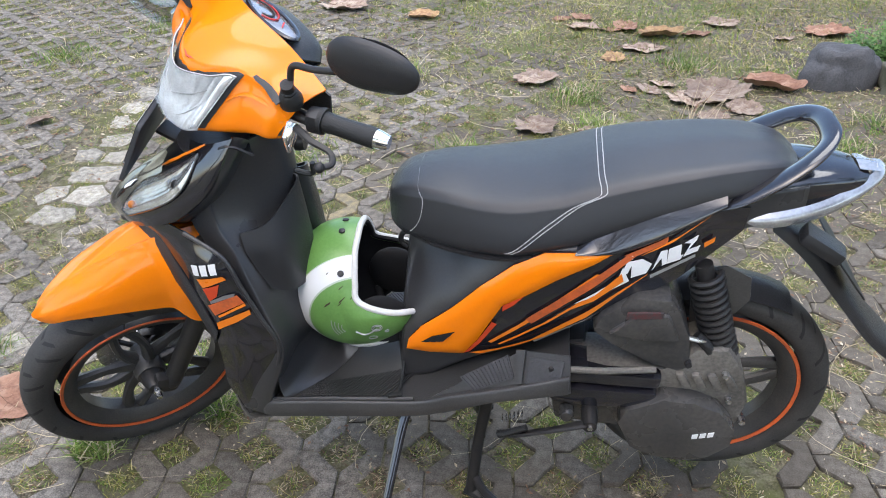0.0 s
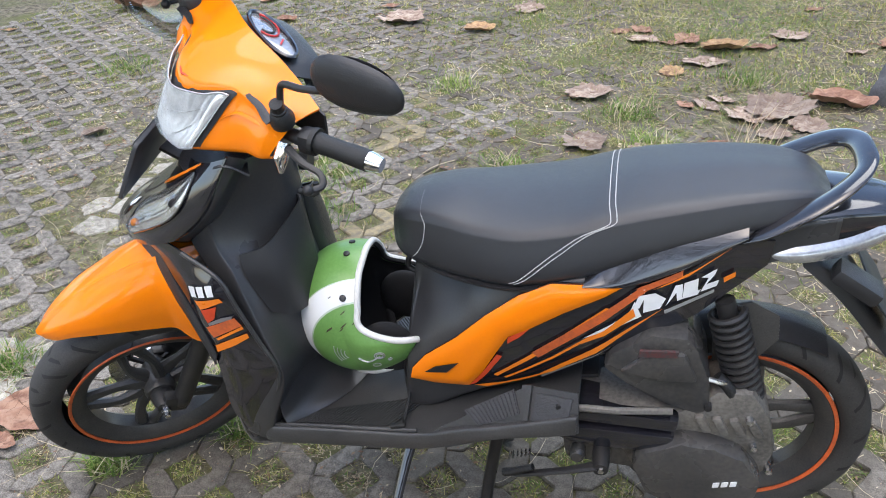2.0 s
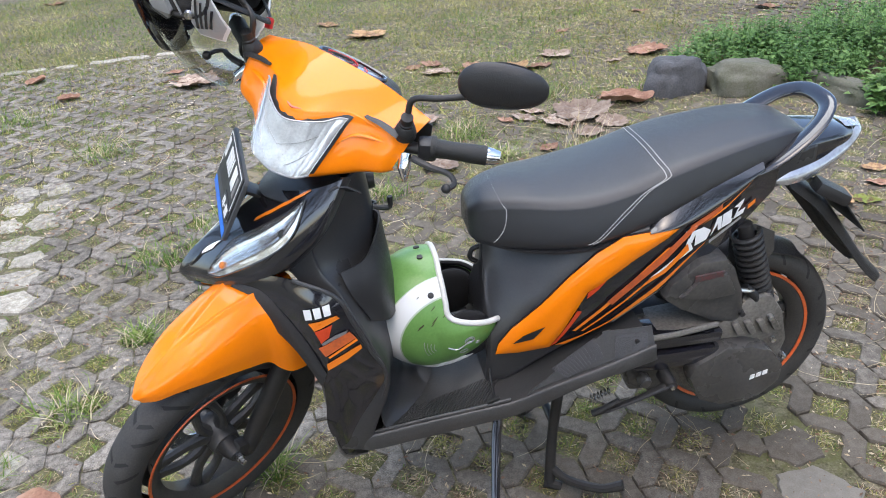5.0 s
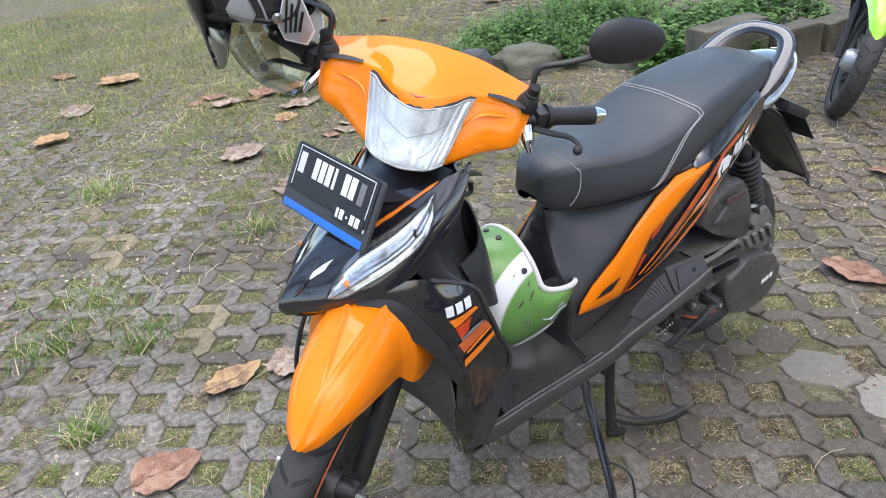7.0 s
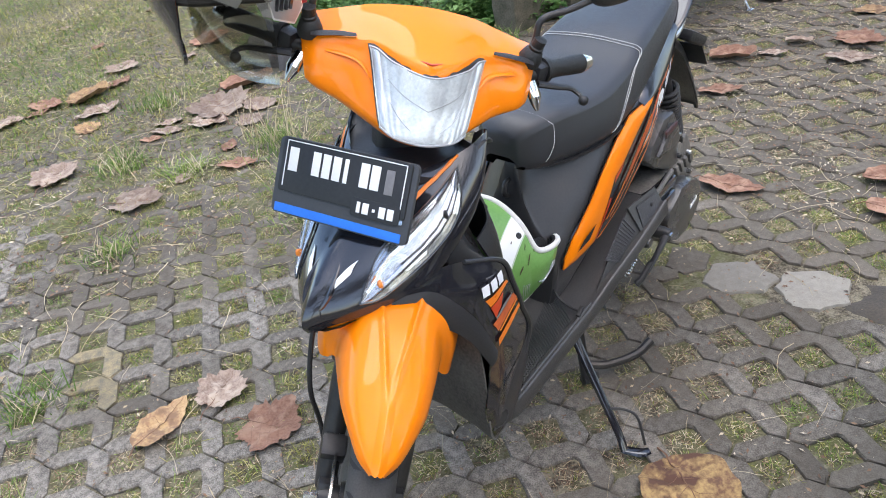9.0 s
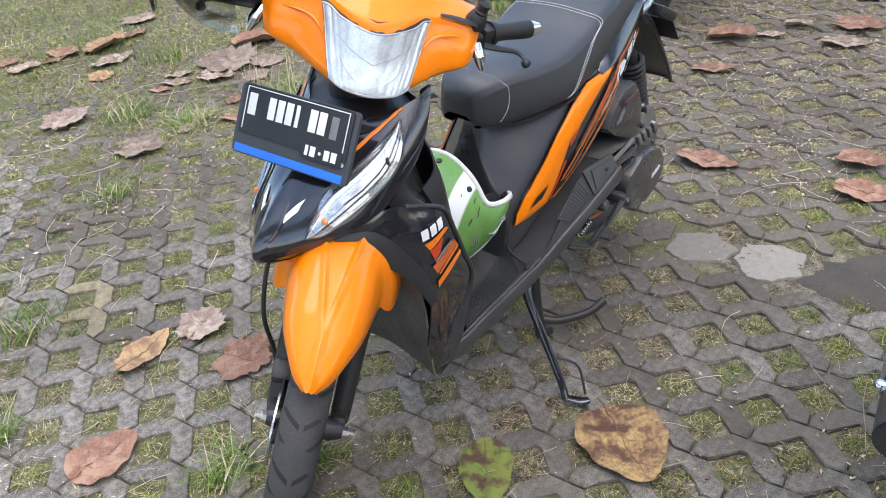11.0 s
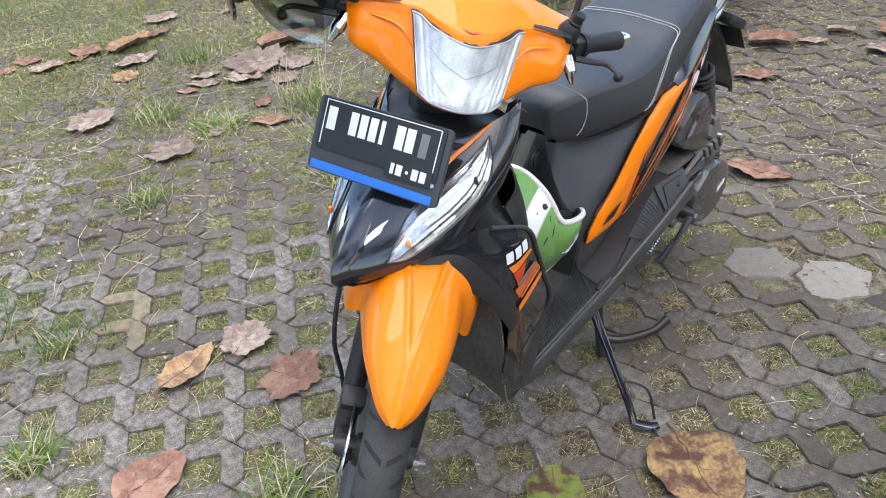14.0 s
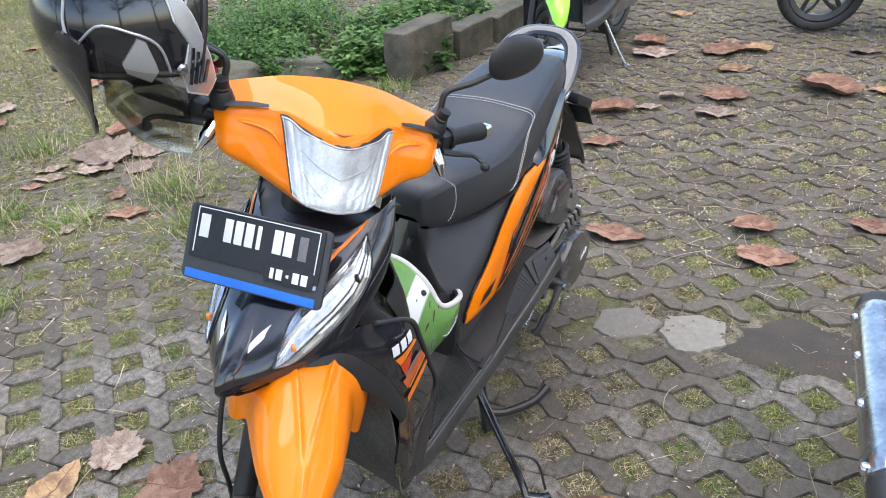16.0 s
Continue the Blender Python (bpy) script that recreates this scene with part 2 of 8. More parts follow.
MUDDY = material("mud_splashed_plastic", (0.17, 0.155, 0.135), 0.75, dark=(0.05, 0.047, 0.043), scale=7, fine=160, mix=1.0, bump=0.2, bump_scale=300)

# woven carbon-look plastic: fine ribs
CARBON = material("ribbed_plastic", (0.028, 0.028, 0.03), 0.42, dark=(0.02, 0.02, 0.02), scale=20)
n_, l_, b_ = nodes_of(CARBON)
wv = n_.new("ShaderNodeTexChecker")
wv.inputs["Scale"].default_value = 210
l_.new(n_["Texture Coordinate"].outputs["Object"], wv.inputs["Vector"])
bp_ = n_.new("ShaderNodeBump")
bp_.inputs["Strength"].default_value, bp_.inputs["Distance"].default_value = 0.6, 0.003
l_.new(wv.outputs["Fac"], bp_.inputs["Height"]), l_.new(bp_.outputs[0], b_.inputs["Normal"])

# tyre with slanted grooves, by the u (round) and v (across) of its map
TREAD = material("tyre_tread", (0.046, 0.043, 0.040), 0.68, dark=(0.016, 0.016, 0.016), scale=14, fine=300, mix=0.8)
n_, l_, b_ = nodes_of(TREAD)
uv = n_.new("ShaderNodeUVMap")
uv.uv_map = "UVMap"
sp = n_.new("ShaderNodeSeparateXYZ")
l_.new(uv.outputs[0], sp.inputs[0])


def calc(op, a, b=None, c=None):
    q = n_.new("ShaderNodeMath")
    q.operation = op
    for i, v in enumerate((a, b, c)):
        if v is None:
            continue
        if isinstance(v, (int, float)):
            q.inputs[i].default_value = v
        else:
            l_.new(v, q.inputs[i])
    return q.outputs[0]


vv = calc("ABSOLUTE", calc("SUBTRACT", sp.outputs[1], 0.5))
ph = calc("FRACT", calc("ADD", calc("MULTIPLY", sp.outputs[0], 34.0), calc("MULTIPLY", vv, 3.2)))
groove = calc("LESS_THAN", ph, 0.22)
groove = calc("MULTIPLY", groove, calc("GREATER_THAN", calc("SINE", calc("MULTIPLY", calc("ADD", sp.outputs[0], calc("MULTIPLY", sp.outputs[1], 0.02)), 107.0)), -0.35))
band = calc("MULTIPLY", calc("LESS_THAN", vv, 0.33), calc("GREATER_THAN", vv, 0.02))
groove = calc("MULTIPLY", groove, band)
gm = n_.new("ShaderNodeMix")
gm.data_type = "RGBA"
gm.inputs["B"].default_value = (0.006, 0.006, 0.006, 1)
l_.new(groove, gm.inputs["Factor"])
l_.new(n_["Color Ramp"].outputs[0], gm.inputs["A"])
l_.new(gm.outputs["Result"], b_.inputs["Base Color"])
bp_ = n_.new("ShaderNodeBump")
bp_.invert = True
bp_.inputs["Strength"].default_value, bp_.inputs["Distance"].default_value = 1.0, 0.004
l_.new(groove, bp_.inputs["Height"]), l_.new(bp_.outputs[0], b_.inputs["Normal"])

# ---- ground ----
def ground_material():
    m = material("soil_and_moss", (0.24, 0.21, 0.15), 0.95, dark=(0.045, 0.036, 0.026), scale=30, fine=170, mix=1.0, bump=1.0, bump_scale=110, spec=0.2, contrast=(0.40, 0.62))
    n, ln, b = nodes_of(m)
    co = n["Texture Coordinate"].outputs["Object"]
    a = n.new("ShaderNodeTexNoise")
    a.inputs["Scale"].default_value, a.inputs["Detail"].default_value, a.inputs["Roughness"].default_value = 1.7, 10, 0.82
    ln.new(co, a.inputs["Vector"])
    rp = n.new("ShaderNodeValToRGB")
    rp.color_ramp.elements[0].position, rp.color_ramp.elements[1].position = 0.45, 0.62
    ln.new(a.outputs["Fac"], rp.inputs[0])
    mx = n.new("ShaderNodeMix")
    mx.data_type = "RGBA"
    ln.new(rp.outputs[0], mx.inputs["Factor"])
    old = n["Color Ramp"].outputs[0]
    ln.new(old, mx.inputs["A"])
    mx.inputs["B"].default_value = (0.105, 0.112, 0.040, 1)
    ln.new(mx.outputs["Result"], b.inputs["Base Color"])
    return m


SOIL = ground_material()


def cover_at(x, y):
    """How far soil and grass have grown over the paving: 0 bare, 1 buried."""
    a = noise.noise((x * 0.55 + 3.1, y * 0.55 - 1.7, 0.3)) + 0.5 * noise.noise((x * 1.7, y * 1.7, 4.0))
    far = max(0.0, min(1.0, (y - 2.6 + 0.35 * x) / 1.6)) * max(0.0, min(1.0, (x + 0.9) / 0.9)) * max(0.0, min(1.0, (3.4 - x) / 0.8))
    far = max(far, max(0.0, min(1.0, (y - 5.6) / 0.8)))
    far *= 1.0 if y > 1.9 else max(0.0, (y - 1.2) / 0.7)
    return max(0.0, min(1.0, 0.25 + 0.45 * a + 0.62 * far))


def soil_z(x, y):
    c = cover_at(x, y)
    return -0.014 + 0.018 * c + 0.006 * noise.noise((x * 5, y * 5, 1.0)) * (0.4 + c)


gx = np.concatenate([[-60, -25, -12, -8, -6], np.arange(-4.6, 5.6, 0.06), [6, 7, 9, 13, 25, 60]])
gy = np.concatenate([[-60, -25, -12, -6, -3, -1.5], np.arange(-0.6, 8.2, 0.06), [8.8, 10, 13, 25, 60]])
gv = [(x, y, soil_z(x, y)) for x in gx for y in gy]
gf = [(i * len(gy) + j, (i + 1) * len(gy) + j, (i + 1) * len(gy) + j + 1, i * len(gy) + j + 1) for i in range(len(gx) - 1) for j in range(len(gy) - 1)]
ground = tagged(new("ground", mesh_of("ground", gv, gf)), "damp soil with moss and dry grass between paving", "ground", kind="structure")
ground.data.materials.append(SOIL)
ground.data.polygons.foreach_set("use_smooth", [True] * len(ground.data.polygons))


def paver_material(name, a, b, stain):
    m = material(name, a, 0.92, dark=b, scale=38, fine=260, mix=1.0, bump=0.55, bump_scale=300, spec=0.25, contrast=(0.41, 0.61))
    n, ln, bs = nodes_of(m)
    info = n.new("ShaderNodeObjectInfo")
    geo = n.new("ShaderNodeNewGeometry")
    ad = n.new("ShaderNodeMath")
    ad.operation = "ADD"
    ln.new(info.outputs["Random"], ad.inputs[0]), ln.new(geo.outputs["Random Per Island"], ad.inputs[1])
    fr = n.new("ShaderNodeMath")
    fr.operation = "FRACT"
    ln.new(ad.outputs[0], fr.inputs[0])
    mr = n.new("ShaderNodeMapRange")
    mr.inputs["To Min"].default_value, mr.inputs["To Max"].default_value = 0.78, 1.18
    ln.new(fr.outputs[0], mr.inputs["Value"])
    pos = n.new("ShaderNodeNewGeometry").outputs["Position"]
    st_ = n.new("ShaderNodeTexNoise")
    st_.inputs["Scale"].default_value, st_.inputs["Detail"].default_value = 2.2, 6
    ln.new(pos, st_.inputs["Vector"])
    rp = n.new("ShaderNodeValToRGB")
    rp.color_ramp.elements[0].position, rp.color_ramp.elements[1].position = 0.45, 0.66
    rp.color_ramp.elements[1].color = (0.76, 0.76, 0.76, 1)
    # stain factor rises with x: pavers turn darker and browner that way
    x_bias = n.new("ShaderNodeMapRange")
    x_bias.inputs["From Min"].default_value, x_bias.inputs["From Max"].default_value = -1.8, 3.0
    x_bias.inputs["To Min"].default_value, x_bias.inputs["To Max"].default_value = -0.10, 0.44
    px = n.new("ShaderNodeSeparateXYZ")
    ln.new(pos, px.inputs[0]), ln.new(px.outputs["X"], x_bias.inputs["Value"])
    more = n.new("ShaderNodeMath")
    ln.new(st_.outputs["Fac"], more.inputs[0]), ln.new(x_bias.outputs[0], more.inputs[1])
    ln.new(more.outputs[0], rp.inputs[0])
    mx = n.new("ShaderNodeMix")
    mx.data_type = "RGBA"
    ln.new(rp.outputs[0], mx.inputs["Factor"])
    ln.new(n["Color Ramp"].outputs[0], mx.inputs["A"])
    mx.inputs["B"].default_value = (*stain, 1)
    vm = n.new("ShaderNodeVectorMath")
    vm.operation = "SCALE"
    ln.new(mx.outputs["Result"], vm.inputs[0]), ln.new(mr.outputs[0], vm.inputs["Scale"])
    ln.new(vm.outputs[0], bs.inputs["Base Color"])
    return m


PAVER = paver_material("paver_concrete", (0.300, 0.272, 0.232), (0.100, 0.089, 0.075), (0.096, 0.081, 0.062))
PALE = paver_material("whitewashed_concrete", (0.47, 0.44, 0.37), (0.21, 0.19, 0.155), (0.30, 0.275, 0.225))
YELLOW = paver_material("worn_yellow_paint", (0.38, 0.30, 0.15), (0.13, 0.115, 0.085), (0.17, 0.15, 0.115))

# lattice of square grass holes, turned by 45.5 degrees
PITCH, HOLE, TWIST = 0.150, 0.088, radians(45.5)
E1, E2 = Vector((math.cos(TWIST), math.sin(TWIST))), Vector((-math.sin(TWIST), math.cos(TWIST)))
OFF = (0.080 * PITCH, -0.447 * PITCH)


def lattice(i, j):
    """Middle of hole i, j."""
    p = E1 * (OFF[0] + i * PITCH) + E2 * (OFF[1] + j * PITCH)
    return p.x, p.y

# ---- the scooter: x to its tail, y to its right, z up, in its own frame ----
SCOOTER = pose(0, 1.562, 0) @ pose(0, 0, 0, 0, 0, -5) @ pose(0, 0, 0, 3, 0, 0)
scooter = thing("scooter", SCOOTER, "orange and black motor scooter on its centre stand, front wheel turned", "scooter")
RAKE, STEER = 26.5, 37.8
AXIS_FOOT = Vector((-0.78, 0.032, 0))
AXIS = Vector((math.sin(radians(RAKE)), 0, math.cos(radians(RAKE))))
CONTROLS = Matrix.Translation(AXIS_FOOT) @ Matrix.Rotation(radians(STEER), 4, AXIS) @ Matrix.Translation(-Vector((-0.78, 0, 0)))
# the cowl is turned further than the controls on the near side; those on the far side mirror them
TURN = Vector((0.97, 1.42, 10.58))
MORE = Matrix.Translation((-0.4193, 0.0075, 1.0511)) @ Matrix.Rotation(radians(TURN.length), 4, TURN.normalized()) @ Matrix.Translation((0.4, 0, -1.05))
TURNED = CONTROLS @ MORE
MIRROR_Y = Matrix.Diagonal((1, -1, 1, 1))
MOUNT = {-1: MORE.inverted(), 1: MIRROR_Y @ MORE.inverted() @ MIRROR_Y}


FORK = Matrix.Translation((-0.767, 0.016, 0)) @ Matrix.Rotation(radians(39.4), 4, AXIS) @ Matrix.Translation((0.78, 0, 0))


def sp(name, bm, mat, parent=None, label="", sharp=38):
    return part(name, bm, mat, parent or scooter, label, sharp)


def st(name, bm, mat, parent=None, label="", sharp=38):
    """A part that turns with the handlebar."""
    return part(name, moved(bm, TURNED), mat, parent or scooter, label, sharp)


def sf(name, bm, mat, parent=None, label="", sharp=38):
    """A part of the fork: wheel, mudguard, legs."""
    return part(name, moved(bm, FORK), mat, parent or scooter, label, sharp)


# wheels
def tyre_mesh(R, w, at, seg=96):
    prof = [(R - 0.062, -w * 0.36), (R - 0.05, -w * 0.47), (R - 0.028, -w * 0.5), (R - 0.012, -w * 0.42), (R - 0.003, -w * 0.25), (R, 0), (R - 0.003, w * 0.25), (R - 0.012, w * 0.42), (R - 0.028, w * 0.5), (R - 0.05, w * 0.47), (R - 0.062, w * 0.36)]
    prof = spline(prof, 23)
    bm = lathe(prof, seg)
    lay = bm.loops.layers.uv.new("UVMap")
    for f in bm.faces:
        mid = f.calc_center_median()
        um = math.atan2(mid.z, mid.x) / (2 * math.pi)
        for lp in f.loops:
            c = lp.vert.co
            u = math.atan2(c.z, c.x) / (2 * math.pi)
            u += 1 if u - um < -0.5 else -1 if u - um > 0.5 else 0
            k = int(np.argmin((prof[:, 0] - math.hypot(c.x, c.z)) ** 2 + (prof[:, 1] - c.y) ** 2))
            lp[lay].uv = (u, k / 22)
    return moved(bm, Matrix.Translation(at))


def rim_mesh(R, w, at):
    """Cast rim: channel and hub barrel."""
    prof = [(R, -w / 2), (R + 0.004, -w / 2 + 0.003), (R - 0.008, -w / 2 + 0.012), (R - 0.022, -w * 0.2), (R - 0.022, w * 0.2), (R - 0.008, w / 2 - 0.012), (R + 0.004, w / 2 - 0.003), (R, w / 2), (R - 0.015, w / 2 - 0.004), (R - 0.032, w * 0.22), (R - 0.032, -w * 0.22), (R - 0.015, -w / 2 + 0.004), (R, -w / 2)]
    bms = [lathe(prof, 72), lathe([(0.012, -0.04), (0.032, -0.04), (0.036, -0.03), (0.036, 0.03), (0.032, 0.04), (0.012, 0.04)], 28)]
    return moved(joined(*bms), Matrix.Translation(at))


def spoke_meshes(R, spokes, at, phase=0.0, twin=0.3):
    for i in range(spokes):
        bms = []
        for sgn in (-1, 1):
            a0 = 2 * math.pi * i / spokes + phase + sgn * 0.55
            a1 = 2 * math.pi * i / spokes + phase + sgn * twin * 0.25
            pts = [(0.03 * math.cos(a0), sgn * 0.004, 0.03 * math.sin(a0)), (R * 0.5 * math.cos(a0 * 0.45 + a1 * 0.55), -0.006, R * 0.5 * math.sin(a0 * 0.45 + a1 * 0.55)), ((R - 0.024) * math.cos(a1), 0, (R - 0.024) * math.sin(a1))]
            bms.append(tube(pts, [0.0155, 0.0095, 0.0125], 8, 9, 1.3))
        yield moved(joined(*bms), Matrix.Translation(at))


FW, RW = (-0.752, 0.0, 0.287), (0.570, 0.012, 0.302)
front_wheel = sf("wheel", rim_mesh(0.191, 0.074, FW), ALLOY, label="dark cast front wheel with paired spokes")
sf("tyre", tyre_mesh(0.273, 0.084, FW), TREAD, front_wheel)
sf("rim_stripe", moved(lathe([(0.1925, -0.0385), (0.1985, -0.0405), (0.2000, -0.0375), (0.1925, -0.0365)], 80), Matrix.Translation(FW)), REDSTRIPE, front_wheel)
for bm in spoke_meshes(0.191, 5, FW, 0.5):
    sf("spoke", bm, ALLOY, front_wheel)
disc = lathe([(0.055, 0.058), (0.1, 0.058), (0.1, 0.062), (0.055, 0.062), (0.055, 0.058)], 48)
sf("brake_disc", moved(disc, Matrix.Translation(FW)), STEEL, front_wheel)
for i in range(3):
    a = i * 2.094 + 0.3
    sf("disc_arm", moved(tube([(0.025 * math.cos(a), 0.05, 0.025 * math.sin(a)), (0.07 * math.cos(a), 0.06, 0.07 * math.sin(a))], 0.007, 6), Matrix.Translation(FW)), IRON, front_wheel)
sf("brake_caliper", moved(block(0.045, 0.05, 0.085, (0.07, 0.065, 0.06), (0, -25, 0), 0.01), Matrix.Translation(FW)), IRON)

rear_wheel = sp("wheel", rim_mesh(0.188, 0.078, RW), ALLOY, label="dark cast rear wheel with paired spokes")
sp("tyre", tyre_mesh(0.261, 0.094, RW), TREAD, rear_wheel)
sp("rim_stripe", moved(lathe([(0.1895, -0.0405), (0.1965, -0.0425), (0.1975, -0.0395), (0.1895, -0.0385)], 80), Matrix.Translation(RW)), REDSTRIPE, rear_wheel)

for bm in spoke_meshes(0.184, 5, RW, 0.2):
    sp("spoke", bm, ALLOY, rear_wheel)

# fork legs and axle
for side in (-1, 1):
    y = 0.069 * side
    leg = joined(tube([(-0.476, y, 0.745), (-0.597, y, 0.500)], 0.015, 14), tube([(-0.590, y, 0.515), (-0.607, y, 0.480), (-0.705, y, 0.295), (-0.717, y, 0.270)], [0.019, 0.0235, 0.0215, 0.018], 16, 10))
    leg = joined(leg, block(0.06, 0.03, 0.05, (-0.728, y, 0.283), (0, 27, 0), 0.01))
    fl = sf("fork_leg", leg, IRON)
    sf("axle_nut", moved(lathe([(0.0, 0.0), (0.011, 0.0), (0.011, 0.012), (0.007, 0.013), (0.007, 0.026), (0.0, 0.026)], 6), Matrix.Translation((FW[0], y + side * 0.012, FW[2])) @ Matrix.Rotation(0 if side > 0 else math.pi, 4, "X")), STEEL, fl, "bright axle nut")
sf("axle", moved(lathe([(0.0, -0.08), (0.018, -0.08), (0.026, -0.055), (0.026, 0.055), (0.018, 0.08), (0.0, 0.08)], 20), Matrix.Translation(FW)), IRON)
sf("fork_yoke", block(0.06, 0.2, 0.035, (-0.49, 0, 0.69), (0, -26, 0), 0.01), IRON)
sf("brake_hose", tube([(-0.50, 0.12, 0.69), (-0.59, 0.140, 0.59), (-0.645, 0.130, 0.48), (-0.645, 0.1, 0.38), (-0.67, 0.080, 0.33)], 0.005, 8, 24), GRIP)

# front mudguard: half sections from the crown to the lower edge; narrow in front, with a wider skirt behind
def guard_row(x, zc, w, zl):
    return [(x, 0.0, zc), (x, w * 0.36, zc - 0.004), (x + 0.004, w * 0.74, zc - 0.24 * (zc - zl)), (x + 0.008, w * 0.95, zc - 0.60 * (zc - zl)), (x + 0.010, w, zl)]


rows = [guard_row(-0.908, 0.594, 0.012, 0.580), guard_row(-0.885, 0.617, 0.034, 0.588), guard_row(-0.85, 0.642, 0.052, 0.600), guard_row(-0.80, 0.670, 0.071, 0.604), guard_row(-0.745, 0.694, 0.082, 0.596), guard_row(-0.70, 0.712, 0.089, 0.586), guard_row(-0.662, 0.722, 0.095, 0.574), guard_row(-0.644, 0.726, 0.108, 0.550), guard_row(-0.625, 0.728, 0.122, 0.536), guard_row(-0.59, 0.730, 0.130, 0.534), guard_row(-0.55, 0.728, 0.134, 0.545)]
fender = skin([mirrored(r) for r in rows], 72, 97)
for v in fender.verts:
    # a raised keel down the crown: a sunk V opens backwards from its point, edged by crisp ridges
    k = min(1.0, max(0.0, (v.co.x + 0.815) / 0.20))
    c = 0.004 + 0.034 * k
    d = abs(v.co.y)
    v.co.z += 0.0045 * max(0.0, 1 - abs(d - c) / 0.009) * min(1, k * 5) - 0.004 * max(0.0, min(1.0, (c - d) / 0.006)) * min(1, k * 4)
    v.co.z += 0.004 * max(0.0, 1 - d / 0.012) * max(0.0, min(1.0, (-0.80 - v.co.x) / 0.03))
front_fender = sf("front_mudguard", thicken(fender, 0.003), ORANGE, label="glossy orange beak-shaped front mudguard")
inner = skin([mirrored(r) for r in ([(x + 0.01, y * 0.8, z - 0.02) for x, y, z in row] for row in rows[2:])], 20, 21)
sf("mudguard_liner", thicken(inner, 0.003), MATTE, front_fender)


# front cowl (fixed to the body): half rings from the middle of the front to the rear edge of the side
def cowl_row(z, xf, xr, hr, zr):
    out = []
    for k in (0, 0.12, 0.3, 0.55, 0.78, 1):
        out.append((xf + (xr - xf) * k ** 1.1, hr * (1 - (1 - k) ** 1.8), z + (zr - z) * k))
    return out


rows = [
    cowl_row(0.672, -0.700, -0.505, 0.152, 0.750),
    cowl_row(0.694, -0.710, -0.476, 0.157, 0.772),
    cowl_row(0.725, -0.692, -0.440, 0.163, 0.806),
    cowl_row(0.768, -0.648, -0.412, 0.164, 0.842),
    cowl_row(0.808, -0.592, -0.390, 0.160, 0.878),
    cowl_row(0.842, -0.545, -0.374, 0.153, 0.906),
    cowl_row(0.866, -0.512, -0.360, 0.146, 0.930),
]
cowl_rows = rows
reach = ((0.012, -0.004, 0.003), (0.014, -0.006, 0.003), (0.014, -0.008, 0.003), (0.012, -0.008, 0.002), (0.009, -0.007, 0.002), (0.006, -0.005, 0.001), (0.004, -0.004, 0.001))
cowl = skin([mirrored(r + [tuple(a + b for a, b in zip(r[-1], e))]) for r, e in zip(rows, reach)], 36, 61)
for v in cowl.verts:
    # V-shaped crease down the nose
    k = max(0, 1 - abs(v.co.y) / 0.022) * max(0, min(1, (0.86 - v.co.z) / 0.12))
    v.co.x -= 0.010 * k
front_cowl = sp("front_cowl", thicken(cowl, 0.004), GLOSS, label="glossy black pointed front cowl")
sp("cowl_underside", skin([mirrored([(-0.698, 0, 0.670), (-0.645, 0.07, 0.690), (-0.50, 0.148, 0.750)]), mirrored([(-0.60, 0, 0.655), (-0.56, 0.06, 0.68), (-0.46, 0.12, 0.74)])], 8, 13), MATTE, front_cowl)


fill = [[(r[-1][0] + e[0] * 0.6, -r[-1][1] + 0.009, r[-1][2] + e[2]), (r[-1][0] + 0.014, -r[-1][1] + 0.018, r[-1][2] - 0.006), (r[-1][0] + 0.016, -0.108, r[-1][2] - 0.020)] for r, e in zip(rows, reach)]
for f in (lambda b: b, flipped):
    sp("cowl_side", f(thicken(skin(fill, 24, 9), 0.003)), SATIN, front_cowl)

COWL_GRID = np.array([spline(r, 81) for r in cowl_rows])
COWL_GRID = np.array([spline(COWL_GRID[:, j], 61) for j in range(81)]).transpose(1, 0, 2)


def cowl_at(u, v, out=0.0):
    """A point on the cowl's left side: u from the middle of the front to the rear edge, v up, pushed out."""
    def at(u, v):
        return COWL_GRID[int(round(np.clip(v, 0, 1) * 60)), int(round(np.clip(u, 0, 1) * 80))]
    p = at(u, v)
    a, b = at(min(u + 0.05, 1), v) - at(max(u - 0.05, 0), v), at(u, min(v + 0.07, 1)) - at(u, max(v - 0.07, 0))
    nrm = np.cross(a, b)
    nrm /= np.linalg.norm(nrm) + 1e-9
    if nrm[1] < 0:
        nrm = -nrm
    p = p + out * nrm
    return np.array((p[0], -p[1], p[2]))


def cowl_patch(edge_a, edge_b, out, n=16, m=6):
    """A strip on the cowl between two lines given in (u, v)."""
    ea, eb = spline([(a, b, 0) for a, b in edge_a], n), spline([(a, b, 0) for a, b in edge_b], n)
    bm = bmesh.new()
    vs = [[bm.verts.new(cowl_at(*(ea[i] + (eb[i] - ea[i]) * k / (m - 1))[:2], out * (1 if 0 < k < m - 1 and 0 < i < n - 1 else 0.55))) for k in range(m)] for i in range(n)]
    for i in range(n - 1):
        for k in range(m - 1):
            bm.faces.new((vs[i][k], vs[i + 1][k], vs[i + 1][k + 1], vs[i][k + 1]))
    bmesh.ops.remove_doubles(bm, verts=bm.verts, dist=1e-5)
    bmesh.ops.recalc_face_normals(bm, faces=bm.faces)
    return bm


